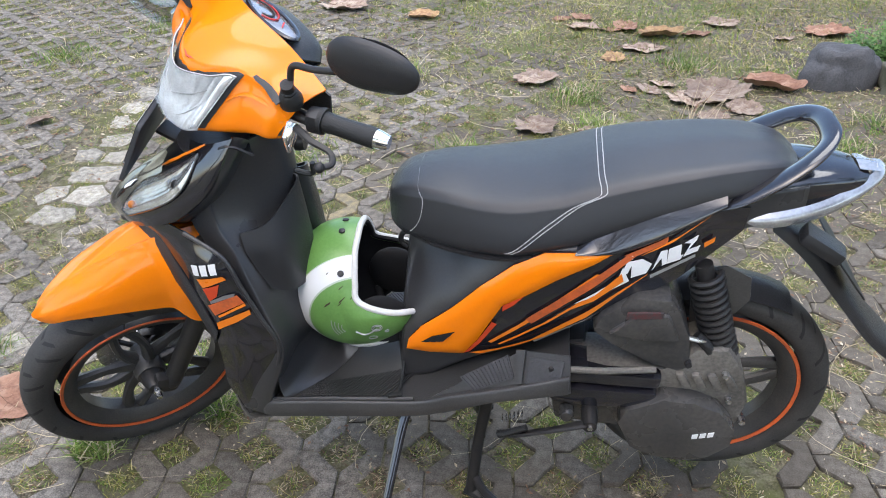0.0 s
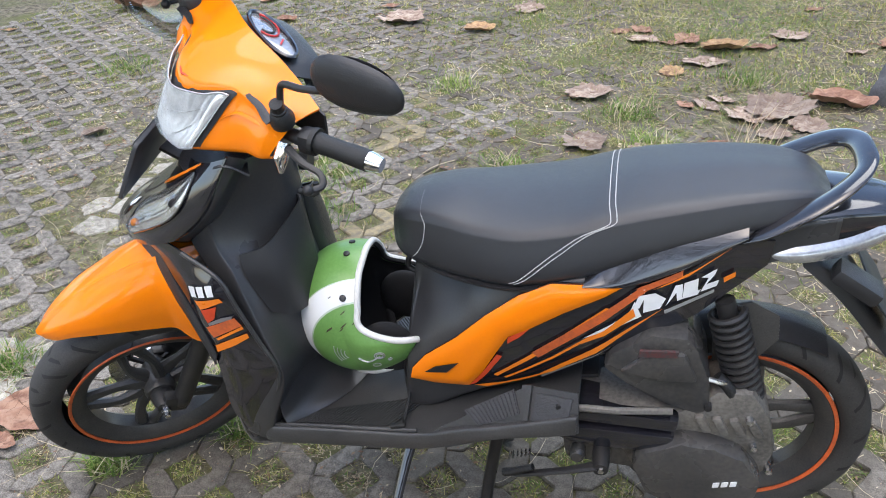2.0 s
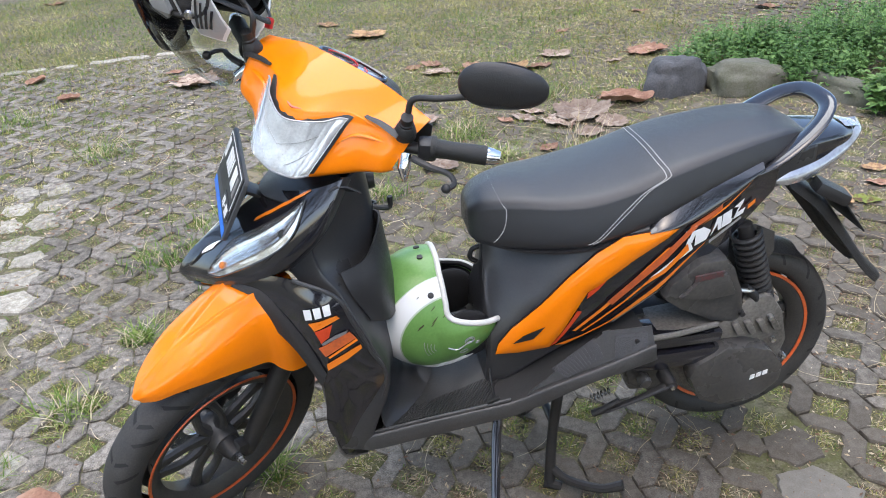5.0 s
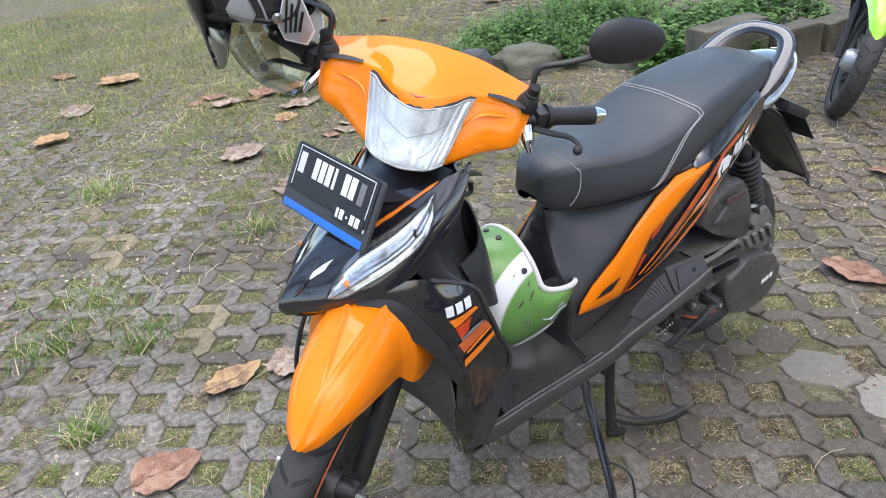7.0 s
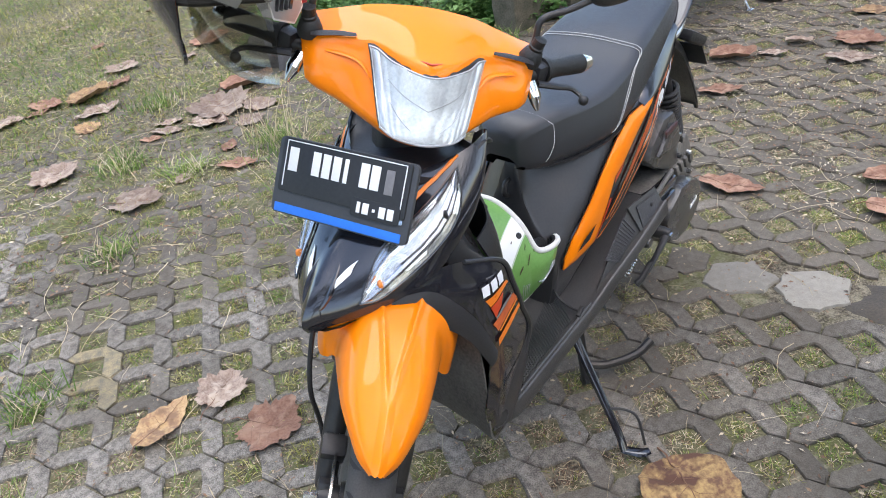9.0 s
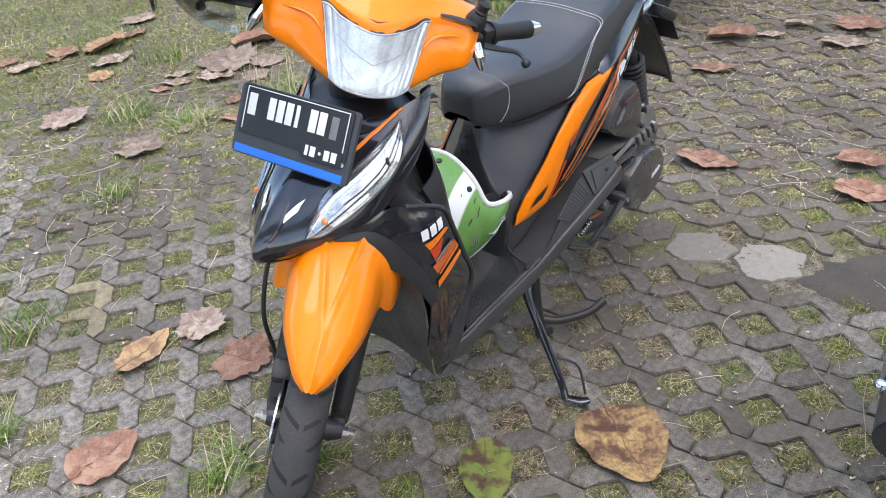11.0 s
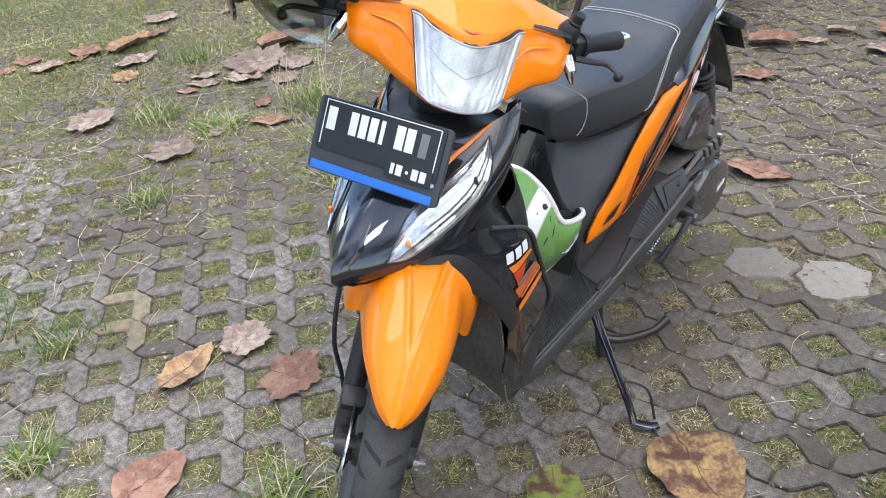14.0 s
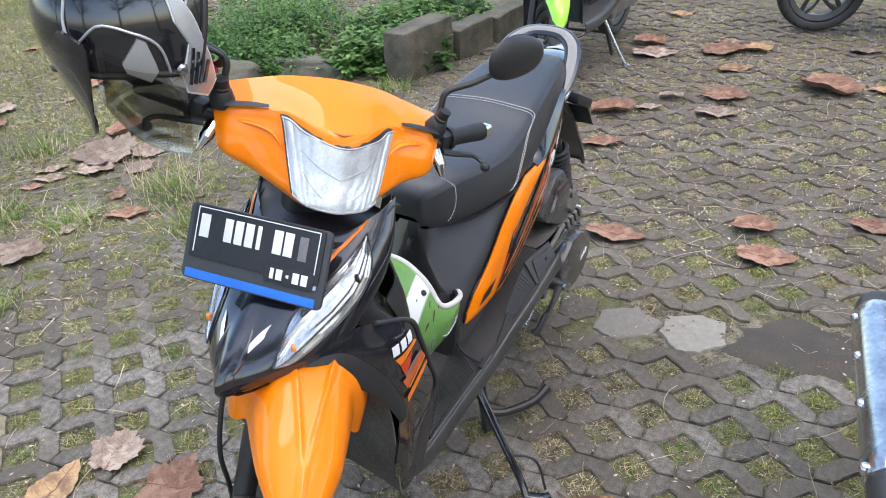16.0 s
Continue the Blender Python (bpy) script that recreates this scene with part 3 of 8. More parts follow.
def facets(at, n, m, seed, deep, along=False):
    """A lamp reflector of small facets over at(a, b, out); along: flutes that run lengthwise."""
    rnd = random.Random(seed)
    bm = bmesh.new()
    tilt = [(rnd.uniform(0, deep), rnd.uniform(0, deep)) for _ in range(max(n, m))]
    for i in range(n):
        for k in range(m):
            p, q = tilt[k] if along else (rnd.uniform(0, deep), rnd.uniform(0, deep))
            o = (p, p, q, q) if along or rnd.random() < 0.5 else (p, q, q, p)
            c = [at((i + a) / n, (k + b) / m, d) for (a, b), d in zip(((0, 0), (1, 0), (1, 1), (0, 1)), o)]
            bm.faces.new([bm.verts.new(w) for w in c])
    bmesh.ops.recalc_face_normals(bm, faces=bm.faces)
    return bm


def between(edge_a, edge_b, fn):
    """Reads (a, b) in 0..1 as a place along and across the strip between two lines."""
    ea, eb = spline([(p, q, 0) for p, q in edge_a], 41), spline([(p, q, 0) for p, q in edge_b], 41)

    def at(a, b, out):
        i = min(int(a * 40), 39)
        p, q = ea[i] + (ea[i + 1] - ea[i]) * (a * 40 - i), eb[i] + (eb[i + 1] - eb[i]) * (a * 40 - i)
        u, v = (p + (q - p) * b)[:2]
        return fn(u, v, out)
    return at


lamp_lo = [(0.388, 0.20), (0.487, 0.165), (0.59, 0.23), (0.70, 0.31), (0.79, 0.42), (0.80, 0.56), (0.705, 0.865)]
lamp_hi = [(0.388, 0.20), (0.375, 0.37), (0.388, 0.51), (0.470, 0.595), (0.540, 0.665), (0.615, 0.755), (0.705, 0.865)]
for side in (0, 1):
    f = flipped if side else (lambda b: b)
    lp = sp("side_lamp", f(facets(between(lamp_lo, lamp_hi, lambda u, v, o: cowl_at(u, v, 0.0012 + o)), 8, 13, 5, 0.0034, True)), LAMPMIRROR, front_cowl, "long clear position lamp with bright reflector", 5)
    sp("lens", f(cowl_patch(lamp_lo, lamp_hi, 0.0075, 24, 8)), LENS, lp)
    sp("lamp_rim", f(joined(tube([cowl_at(u, v, 0.0035) for u, v in lamp_lo], 0.0019, 8, 30), tube([cowl_at(u, v, 0.0035) for u, v in lamp_hi], 0.0019, 8, 30))), GLOSS, lp)
    sp("lamp_bulb", f(moved(lathe([(0.0, -0.004), (0.007, -0.002), (0.009, 0.002), (0.0, 0.004)], 14, "x"), pose(*cowl_at(0.70, 0.55, 0.003), 0, 0, -30))), IRON, lp)
    sp("cowl_crease", f(tube([cowl_at(u, v, 0.0) for u, v in ((0.10, 0.62), (0.16, 0.40), (0.14, 0.30), (0.07, 0.24))], [0.001, 0.005, 0.005, 0.001], 8, 24)), GLOSS, front_cowl)
    sp("marker_bulb", f(moved(lathe([(0.0, -0.006), (0.006, -0.004), (0.008, 0.001), (0.0, 0.006)], 14, "x"), pose(*cowl_at(0.46, 0.30, 0.004), 0, 0, -30))), AMBER, lp, "amber bulb")
    sp("cowl_stripe", f(cowl_patch([(0.40, 0.66), (0.487, 0.76), (0.60, 0.88), (0.70, 0.97)], [(0.39, 0.70), (0.475, 0.805), (0.585, 0.925), (0.685, 0.995)], 0.004, 12, 4)), DECAL_ORANGE, front_cowl, "orange pinstripe on the cowl")
    sp("cowl_emblem", f(cowl_patch([(0.16, 0.36), (0.26, 0.44)], [(0.15, 0.42), (0.27, 0.50)], 0.004, 5, 3)), WHITE, front_cowl, "white emblem shape")

sp("nose_lip", thicken(skin([mirrored([(-0.682, 0, 0.670), (-0.628, 0.07, 0.694), (-0.545, 0.125, 0.730)]), mirrored([(-0.655, 0, 0.650), (-0.605, 0.068, 0.676), (-0.535, 0.118, 0.706)])], 8, 21), 0.004), ORANGE, front_cowl, "orange lip under the nose")

# ribbed matte panel between cowl and handlebar
rows = [mirrored([(-0.525, 0, 0.868), (-0.5, 0.07, 0.872), (-0.44, 0.125, 0.885), (-0.372, 0.150, 0.92)]), mirrored([(-0.45, 0, 0.90), (-0.44, 0.06, 0.895), (-0.40, 0.11, 0.895), (-0.352, 0.145, 0.915)]), mirrored([(-0.37, 0, 0.90), (-0.36, 0.06, 0.895), (-0.345, 0.10, 0.89), (-0.325, 0.135, 0.895)])]
sp("top_panel", thicken(skin(rows, 16, 29), 0.004), MATTE)

# leg shield: horizontal sections from the outer left edge round the back to the right edge
def shield_row(z, hw, xe, xc):
    return [(xe - 0.05, -hw * 0.93, z), (xe, -hw, z), (xe + 0.012, -hw * 0.93, z), ((xe + xc) / 2, -hw * 0.62, z), (xc, -hw * 0.25, z), (xc, hw * 0.25, z), ((xe + xc) / 2, hw * 0.62, z), (xe + 0.012, hw * 0.93, z), (xe, hw, z), (xe - 0.05, hw * 0.93, z)]


rows = [shield_row(0.285, 0.190, -0.385, -0.330), shield_row(0.36, 0.196, -0.358, -0.305), shield_row(0.47, 0.196, -0.322, -0.285), shield_row(0.56, 0.188, -0.345, -0.285), shield_row(0.64, 0.168, -0.378, -0.290), shield_row(0.69, 0.150, -0.402, -0.300), shield_row(0.73, 0.134, -0.43, -0.305), shield_row(0.79, 0.126, -0.44, -0.308), shield_row(0.85, 0.128, -0.42, -0.312), shield_row(0.90, 0.132, -0.378, -0.315)]
leg_shield = sp("leg_shield", thicken(skin(rows, 40, 61), 0.005), SATIN, label="matte black plastic leg shield")
# glove pocket lip bulging on the inner side
rows = [[(-0.385, -0.150, 0.715), (-0.335, -0.14, 0.735), (-0.305, -0.09, 0.765), (-0.292, -0.03, 0.785), (-0.312, -0.012, 0.79)], [(-0.372, -0.165, 0.675), (-0.318, -0.15, 0.68), (-0.288, -0.09, 0.69), (-0.282, -0.03, 0.70), (-0.302, -0.012, 0.71)], [(-0.335, -0.172, 0.60), (-0.298, -0.15, 0.585), (-0.278, -0.09, 0.58), (-0.274, -0.03, 0.585), (-0.29, -0.012, 0.6)]]
for side in (0, 1):
    f = flipped if side else (lambda b: b)
    sp("glove_pocket", f(thicken(skin([[(x, y * 0.85, z) for x, y, z in r] for r in rows], 16, 22), 0.004)), MATTE, leg_shield)
sp("ignition_lock", moved(lathe([(0.0, 0), (0.02, 0), (0.022, -0.01), (0.022, -0.02)], 20, "x"), pose(-0.288, 0.05, 0.83)), IRON, leg_shield)
sp("bag_hook", tube([(-0.30, -0.005, 0.79), (-0.265, -0.005, 0.785), (-0.262, -0.005, 0.81)], 0.006, 8, 8), IRON, leg_shield)

# steering column cover under the handlebar cowl
st("steering_neck", thicken(skin([mirrored([(-0.43, 0, 0.83), (-0.41, 0.045, 0.83), (-0.34, 0.05, 0.83), (-0.30, 0.0001, 0.83)]), mirrored([(-0.40, 0, 1.0), (-0.38, 0.06, 1.0), (-0.3, 0.06, 1.0), (-0.26, 0.0001, 1.0)])], 6, 17), 0.004), MATTE)


# outer side panel of the leg shield: outline by side view, on a gently bulged surface
def wing_y(x, z):
    return 0.198 - 0.9 * max(0.0, -0.44 - x) ** 1.25 - 0.25 * max(0.0, z - 0.68) - 0.10 * max(0.0, 0.5 - z)


def side_patch(outline, yfun, out, cuts=3, depth=0.0, soft=0.0, grain=0.022):
    """A sheet over a side surface, bounded by an outline in x, z; soft: how far its border rolls in."""
    bm = bmesh.new()
    vs = [bm.verts.new((x, 0, z)) for x, z in outline]
    bm.faces.new(vs)
    bmesh.ops.triangulate(bm, faces=bm.faces[:])
    for _ in range(cuts):
        long = [e for e in bm.edges if e.calc_length() > grain]
        if not long:
            break
        bmesh.ops.subdivide_edges(bm, edges=long, cuts=1, use_grid_fill=True)
        bmesh.ops.triangulate(bm, faces=[f for f in bm.faces if len(f.verts) > 4])
    for v in bm.verts:
        v.co.y = -(yfun(v.co.x, v.co.z) + out)
    if soft:
        ring = [np.array(p) for p in outline]
        for v in bm.verts:
            p, near = np.array((v.co.x, v.co.z)), 9.0
            for a, b in zip(ring, ring[1:] + ring[:1]):
                k = np.clip(np.dot(p - a, b - a) / np.dot(b - a, b - a), 0, 1)
                near = min(near, float(np.linalg.norm(p - a - k * (b - a))))
            v.co.y += soft * max(0.0, 1 - near / 0.026) ** 2
    bmesh.ops.recalc_face_normals(bm, faces=bm.faces)
    if bm.faces and sum(f.normal.y for f in bm.faces) > 0:
        bmesh.ops.reverse_faces(bm, faces=bm.faces)
    return thicken(bm, depth) if depth else bm


wing_l = [(-0.610, 0.700), (-0.578, 0.668), (-0.532, 0.632), (-0.489, 0.585), (-0.454, 0.525), (-0.452, 0.440), (-0.456, 0.350), (-0.428, 0.262)]
wing_r = [(-0.566, 0.738), (-0.480, 0.738), (-0.402, 0.703), (-0.374, 0.640), (-0.346, 0.565), (-0.319, 0.490), (-0.346, 0.400), (-0.396, 0.285)]
trim_l = [(-0.614, 0.696), (-0.580, 0.660), (-0.536, 0.624), (-0.494, 0.572), (-0.455, 0.488)]
trim_r = [(-0.600, 0.712), (-0.545, 0.706), (-0.508, 0.664), (-0.472, 0.602), (-0.441, 0.522)]


def strip(left, right, out, n, m, depth):
    """A smooth side sheet between two lines of (x, z)."""
    rows = [[(a[0] + (b[0] - a[0]) * k, -(wing_y(a[0] + (b[0] - a[0]) * k, a[1] + (b[1] - a[1]) * k) + out + 0.004 * math.sin(math.pi * k)), a[1] + (b[1] - a[1]) * k) for k in (0, 0.25, 0.5, 0.75, 1)] for a, b in zip(left, right)]
    bm = skin(rows, n, m)
    if sum(f.normal.y for f in bm.faces) > 0:
        bmesh.ops.reverse_faces(bm, faces=bm.faces)
    return thicken(bm, depth)


for side in (0, 1):
    f = flipped if side else (lambda b: b)
    pan = sp("side_panel", f(strip(wing_l, wing_r, -0.001, 48, 17, 0.004)), GLOSS, label="glossy black side panel of the leg shield")
    sp("ribbed_trim", f(strip(trim_l, trim_r, 0.004, 30, 9, 0.004)), CARBON, pan, "finely ribbed black trim")
    dec = [
        ([(-0.462, 0.650), (-0.405, 0.665), (-0.398, 0.658), (-0.452, 0.632)], DECAL_ORANGE),
        ([(-0.452, 0.630), (-0.415, 0.645), (-0.425, 0.615), (-0.442, 0.602)], DECAL_RED),
        ([(-0.440, 0.596), (-0.390, 0.618), (-0.386, 0.626), (-0.412, 0.618), (-0.442, 0.602)], DECAL_GREY),
        ([(-0.449, 0.590), (-0.383, 0.622), (-0.371, 0.604), (-0.437, 0.567)], REDSTRIPE),
        ([(-0.432, 0.566), (-0.371, 0.603), (-0.369, 0.597), (-0.43, 0.561)], DECAL_ORANGE),
        ([(-0.438, 0.548), (-0.364, 0.587), (-0.362, 0.576), (-0.395, 0.553), (-0.437, 0.531)], DECAL_ORANGE),
    ]
    for o, m in dec:
        sp("decal", f(side_patch(o, wing_y, 0.0055, 3)), m, pan)
    sp("panel_edge", f(tube([(x, -wing_y(x, z) - 0.001, z) for x, z in wing_r[1:]], 0.0045, 8, 40)), SATIN, pan)
    # white mark as plain slanted bars
    for k in range(3):
        x0 = -0.466 + k * 0.019
        sp("emblem_bar", f(side_patch([(x0, 0.658 + k * 0.004), (x0 + 0.014, 0.661 + k * 0.004), (x0 + 0.013, 0.685 + k * 0.004), (x0 - 0.002, 0.682 + k * 0.004)], wing_y, 0.006, 2)), WHITE, pan)

# lower inner wall behind the front wheel
sp("wheel_arch", thicken(skin([mirrored([(-0.47, 0, 0.70), (-0.47, 0.09, 0.70), (-0.50, 0.15, 0.69)]), mirrored([(-0.44, 0, 0.5), (-0.45, 0.1, 0.5), (-0.46, 0.175, 0.5)]), mirrored([(-0.41, 0, 0.27), (-0.42, 0.1, 0.265), (-0.44, 0.175, 0.27)]), mirrored([(-0.36, 0, 0.235), (-0.36, 0.1, 0.235), (-0.38, 0.17, 0.25)])], 18, 17), 0.004), MUDDY, label="mud-splashed inner wall behind the front wheel")

def step_y(x, z):
    lo = float(np.interp(x, (0.0, 0.26), (0.340, 0.452)))
    return float(np.interp(x, (0.0, 0.26), (0.210, 0.241))) - 0.55 * max(0.0, z - lo)


PAD = material("grey_foot_pad", (0.060, 0.060, 0.064), 0.42, dark=(0.035, 0.035, 0.036), scale=14, fine=200, mix=0.9, bump=0.5, bump_scale=300)


# floorboard: sections across, front to rear
def floor_row(x, zt, hw, zl, ctr=0.0):
    return mirrored([(x, 0, zt + ctr), (x, 0.05, zt + ctr * 0.9), (x, 0.085, zt), (x, hw - 0.02, zt - 0.002), (x, hw - 0.006, zt + 0.004), (x, hw, zt - 0.004), (x, hw + 0.002, zl), (x, hw - 0.03, zl - 0.012)])


rows = [floor_row(-0.40, 0.318, 0.178, 0.278), floor_row(-0.36, 0.322, 0.196, 0.286), floor_row(-0.26, 0.336, 0.200, 0.300), floor_row(-0.14, 0.348, 0.202, 0.314), floor_row(-0.04, 0.362, 0.206, 0.330), floor_row(0.03, 0.392, 0.214, 0.360), floor_row(0.12, 0.428, 0.226, 0.405), floor_row(0.20, 0.462, 0.234, 0.432), floor_row(0.262, 0.488, 0.238, 0.452)]
floorboard = sp("floorboard", thicken(skin(rows, 46, 41), 0.004), DUSTY, label="dusty black plastic floorboard")
for side in (-1, 1):
    sp("edge_rail", tube([(-0.375, side * 0.186, 0.325), (-0.26, side * 0.191, 0.343), (-0.14, side * 0.193, 0.355), (-0.05, side * 0.196, 0.368)], 0.004, 8, 16), DUSTY, floorboard)
    f = flipped if side > 0 else (lambda b: b)
    sp("step_cover", f(side_patch([(-0.02, 0.366), (0.03, 0.400), (0.10, 0.455), (0.17, 0.505), (0.262, 0.520), (0.266, 0.455), (0.13, 0.405), (0.01, 0.345)], step_y, 0.0, 4, 0.005)), DUSTY, floorboard, "raised pillion foot step")
    sp("foot_pad", f(side_patch([(0.045, 0.425), (0.142, 0.492), (0.156, 0.455), (0.075, 0.408)], step_y, 0.0035, 3, 0.003)), PAD, floorboard, "ribbed grey foot pad")
    sp("foot_pad", f(side_patch([(0.186, 0.500), (0.252, 0.510), (0.244, 0.464), (0.178, 0.452)], step_y, 0.0045, 3, 0.004)), PAD, floorboard, "grey foot pad")
    sp("step_rib", f(side_patch([(0.158, 0.508), (0.176, 0.512), (0.172, 0.452), (0.164, 0.450)], step_y, 0.009, 2, 0.008)), DUSTY, floorboard)
    sp("pad_screw", f(moved(lathe([(0.0, -0.004), (0.005, -0.003), (0.006, 0.002)], 10), pose(0.228, -step_y(0.228, 0.49) - 0.003, 0.49))), IRON, floorboard)


def floor_z(x):
    return float(np.interp(x, (-0.40, -0.36, -0.26, -0.14, -0.04, 0.03), (0.318, 0.322, 0.336, 0.348, 0.362, 0.392)))


def treads(x0, x1, ya, yb, lean, step, up):
    """A field of thin slanting ribs on the floor; the field narrows from ya to yb at its inner edge."""
    bm = bmesh.new()
    n = int((x1 - x0) / step)
    for k in range(n):
        xa = x0 + k * step
        inner = ya + (yb - ya) * k / n
        ps = [(xa, -0.178), (xa + 0.0034, -0.178), (xa + 0.0034 + lean * (0.178 - inner), -inner), (xa + lean * (0.178 - inner), -inner)]
        lo = [bm.verts.new((x, y, floor_z(x) - 0.001)) for x, y in ps]
        hi = [bm.verts.new((x, y, floor_z(x) + up)) for x, y in ps]
        bm.faces.new(hi)
        for i in range(4):
            bm.faces.new((lo[i], lo[(i + 1) % 4], hi[(i + 1) % 4], hi[i]))
    bmesh.ops.recalc_face_normals(bm, faces=bm.faces)
    return bm


def pad_ribs(outline, out, n, m):
    """Upright ribs over a pad given by its four corners in x, z."""
    a, b, c, d = (np.array(p) for p in outline)
    bm = bmesh.new()
    for k in range(n):
        s0, s1 = (k + 0.2) / n, (k + 0.65) / n
        q = [a + (b - a) * s0, a + (b - a) * s1, d + (c - d) * s1, d + (c - d) * s0]
        q = [p + (sum(q) / 4 - p) * 0.06 for p in q]
        lo = [bm.verts.new((x, -(step_y(x, z) + out - 0.002), z)) for x, z in q]
        hi = [bm.verts.new((x, -(step_y(x, z) + out + m), z)) for x, z in q]
        bm.faces.new(hi)
        for i in range(4):
            bm.faces.new((lo[i], lo[(i + 1) % 4], hi[(i + 1) % 4], hi[i]))
    bmesh.ops.recalc_face_normals(bm, faces=bm.faces)
    return bm


for side in (0, 1):
    f = flipped if side else (lambda b: b)
    sp("tread_ribs", f(treads(-0.345, -0.105, 0.150, 0.085, 0.75, 0.0075, 0.0030)), DUSTY, floorboard, "slanting non-slip ribs")
    sp("tread_ribs", f(treads(-0.315, -0.22, 0.140, 0.060, -0.5, 0.0075, 0.0022)), DUSTY, floorboard)
    sp("pad_ribs", f(pad_ribs([(0.045, 0.425), (0.142, 0.492), (0.156, 0.455), (0.075, 0.408)], 0.0035, 13, 0.0032)), PAD, floorboard)
    sp("floor_groove", f(tube([(-0.35, -0.183, 0.3295), (-0.26, -0.184, 0.3375), (-0.14, -0.186, 0.3495), (-0.07, -0.187, 0.3590)], 0.0022, 6, 16)), MATTE, floorboard)
sp("floor_strap", tube([(-0.080, -0.105, 0.43), (-0.082, -0.125, 0.385), (-0.083, -0.16, 0.366), (-0.085, -0.195, 0.364)], 0.0032, 8, 16), GRIP, floorboard)
sp("strap_buckle", block(0.032, 0.012, 0.008, (-0.09, -0.190, 0.369), (0, -10, 8), 0.004), GRIP, floorboard)
sp("front_ramp", thicken(skin([mirrored([(-0.30, 0, 0.5), (-0.31, 0.1, 0.5), (-0.335, 0.185, 0.5)]), mirrored([(-0.275, 0, 0.38), (-0.3, 0.1, 0.37), (-0.34, 0.187, 0.37)]), mirrored([(-0.2, 0, 0.345), (-0.24, 0.1, 0.338), (-0.33, 0.187, 0.33)])], 14, 17), 0.003), SATIN, floorboard)


# rear body
def body_y(x, z):
    base = np.interp(x, (-0.12, -0.08, -0.02, 0.05, 0.16, 0.30, 0.40, 0.50, 0.60, 0.75), (0.100, 0.128, 0.138, 0.146, 0.156, 0.158, 0.146, 0.122, 0.098, 0.07))
    mid = np.interp(x, (-0.08, 0.1, 0.3, 0.5), (0.47, 0.57, 0.68, 0.79))
    return float(base - 0.9 * (z - mid) ** 2)


def flank_y(x, z):
    """The black side under the seat: it follows the trim, and draws in above it."""
    zs = float(np.interp(x, (-0.085, -0.035, 0.029, 0.085, 0.148, 0.204), (0.46, 0.52, 0.577, 0.636, 0.692, 0.724)))
    fade = float(np.interp(x, (0.10, 0.22), (1.0, 0.0)))
    return max(0.022, body_y(x, z) - 0.003 - 0.62 * fade * max(0.0, z - zs))


def body_row(x, zt, zb):
    out = [(x, 0, zt), (x, flank_y(x, zt) * 0.5, zt), (x, flank_y(x, zt) - 0.008, zt - 0.003)]
    out += [(x, flank_y(x, zt + (zb - zt) * k), zt + (zb - zt) * k) for k in (0.08, 0.24, 0.40, 0.56, 0.72, 0.86, 0.95)]
    return mirrored(out + [(x, flank_y(x, zb) - 0.02, zb), (x, flank_y(x, zb) * 0.5, zb)])


rows = [body_row(-0.088, 0.47, 0.34), body_row(-0.078, 0.60, 0.34), body_row(-0.066, 0.695, 0.34), body_row(-0.03, 0.705, 0.35), body_row(0.02, 0.705, 0.39), body_row(0.07, 0.706, 0.425), body_row(0.13, 0.714, 0.46), body_row(0.2, 0.728, 0.50), body_row(0.28, 0.745, 0.56), body_row(0.36, 0.782, 0.615), body_row(0.44, 0.812, 0.69), body_row(0.50, 0.830, 0.742), body_row(0.58, 0.838, 0.765), body_row(0.66, 0.846, 0.785)]
rear_body = sp("rear_body", skin(rows, 70, 61, caps=True), SATIN, label="satin black under-seat body")

panel = [(-0.070, 0.452), (-0.064, 0.480), (-0.035, 0.520), (0.029, 0.577), (0.085, 0.636), (0.148, 0.692), (0.204, 0.724), (0.331, 0.738), (0.416, 0.772), (0.499, 0.816), (0.56, 0.812), (0.555, 0.765), (0.49, 0.700), (0.452, 0.662), (0.352, 0.607), (0.267, 0.552), (0.186, 0.505), (0.120, 0.475), (0.050, 0.454), (-0.020, 0.450)]
solid = [(-0.070, 0.452), (-0.064, 0.480), (-0.035, 0.520), (0.029, 0.577), (0.085, 0.636), (0.148, 0.692), (0.204, 0.724), (0.333, 0.737), (0.292, 0.708), (0.228, 0.668), (0.161, 0.620), (0.129, 0.600), (0.105, 0.555), (0.079, 0.502), (0.050, 0.458), (-0.020, 0.452)]
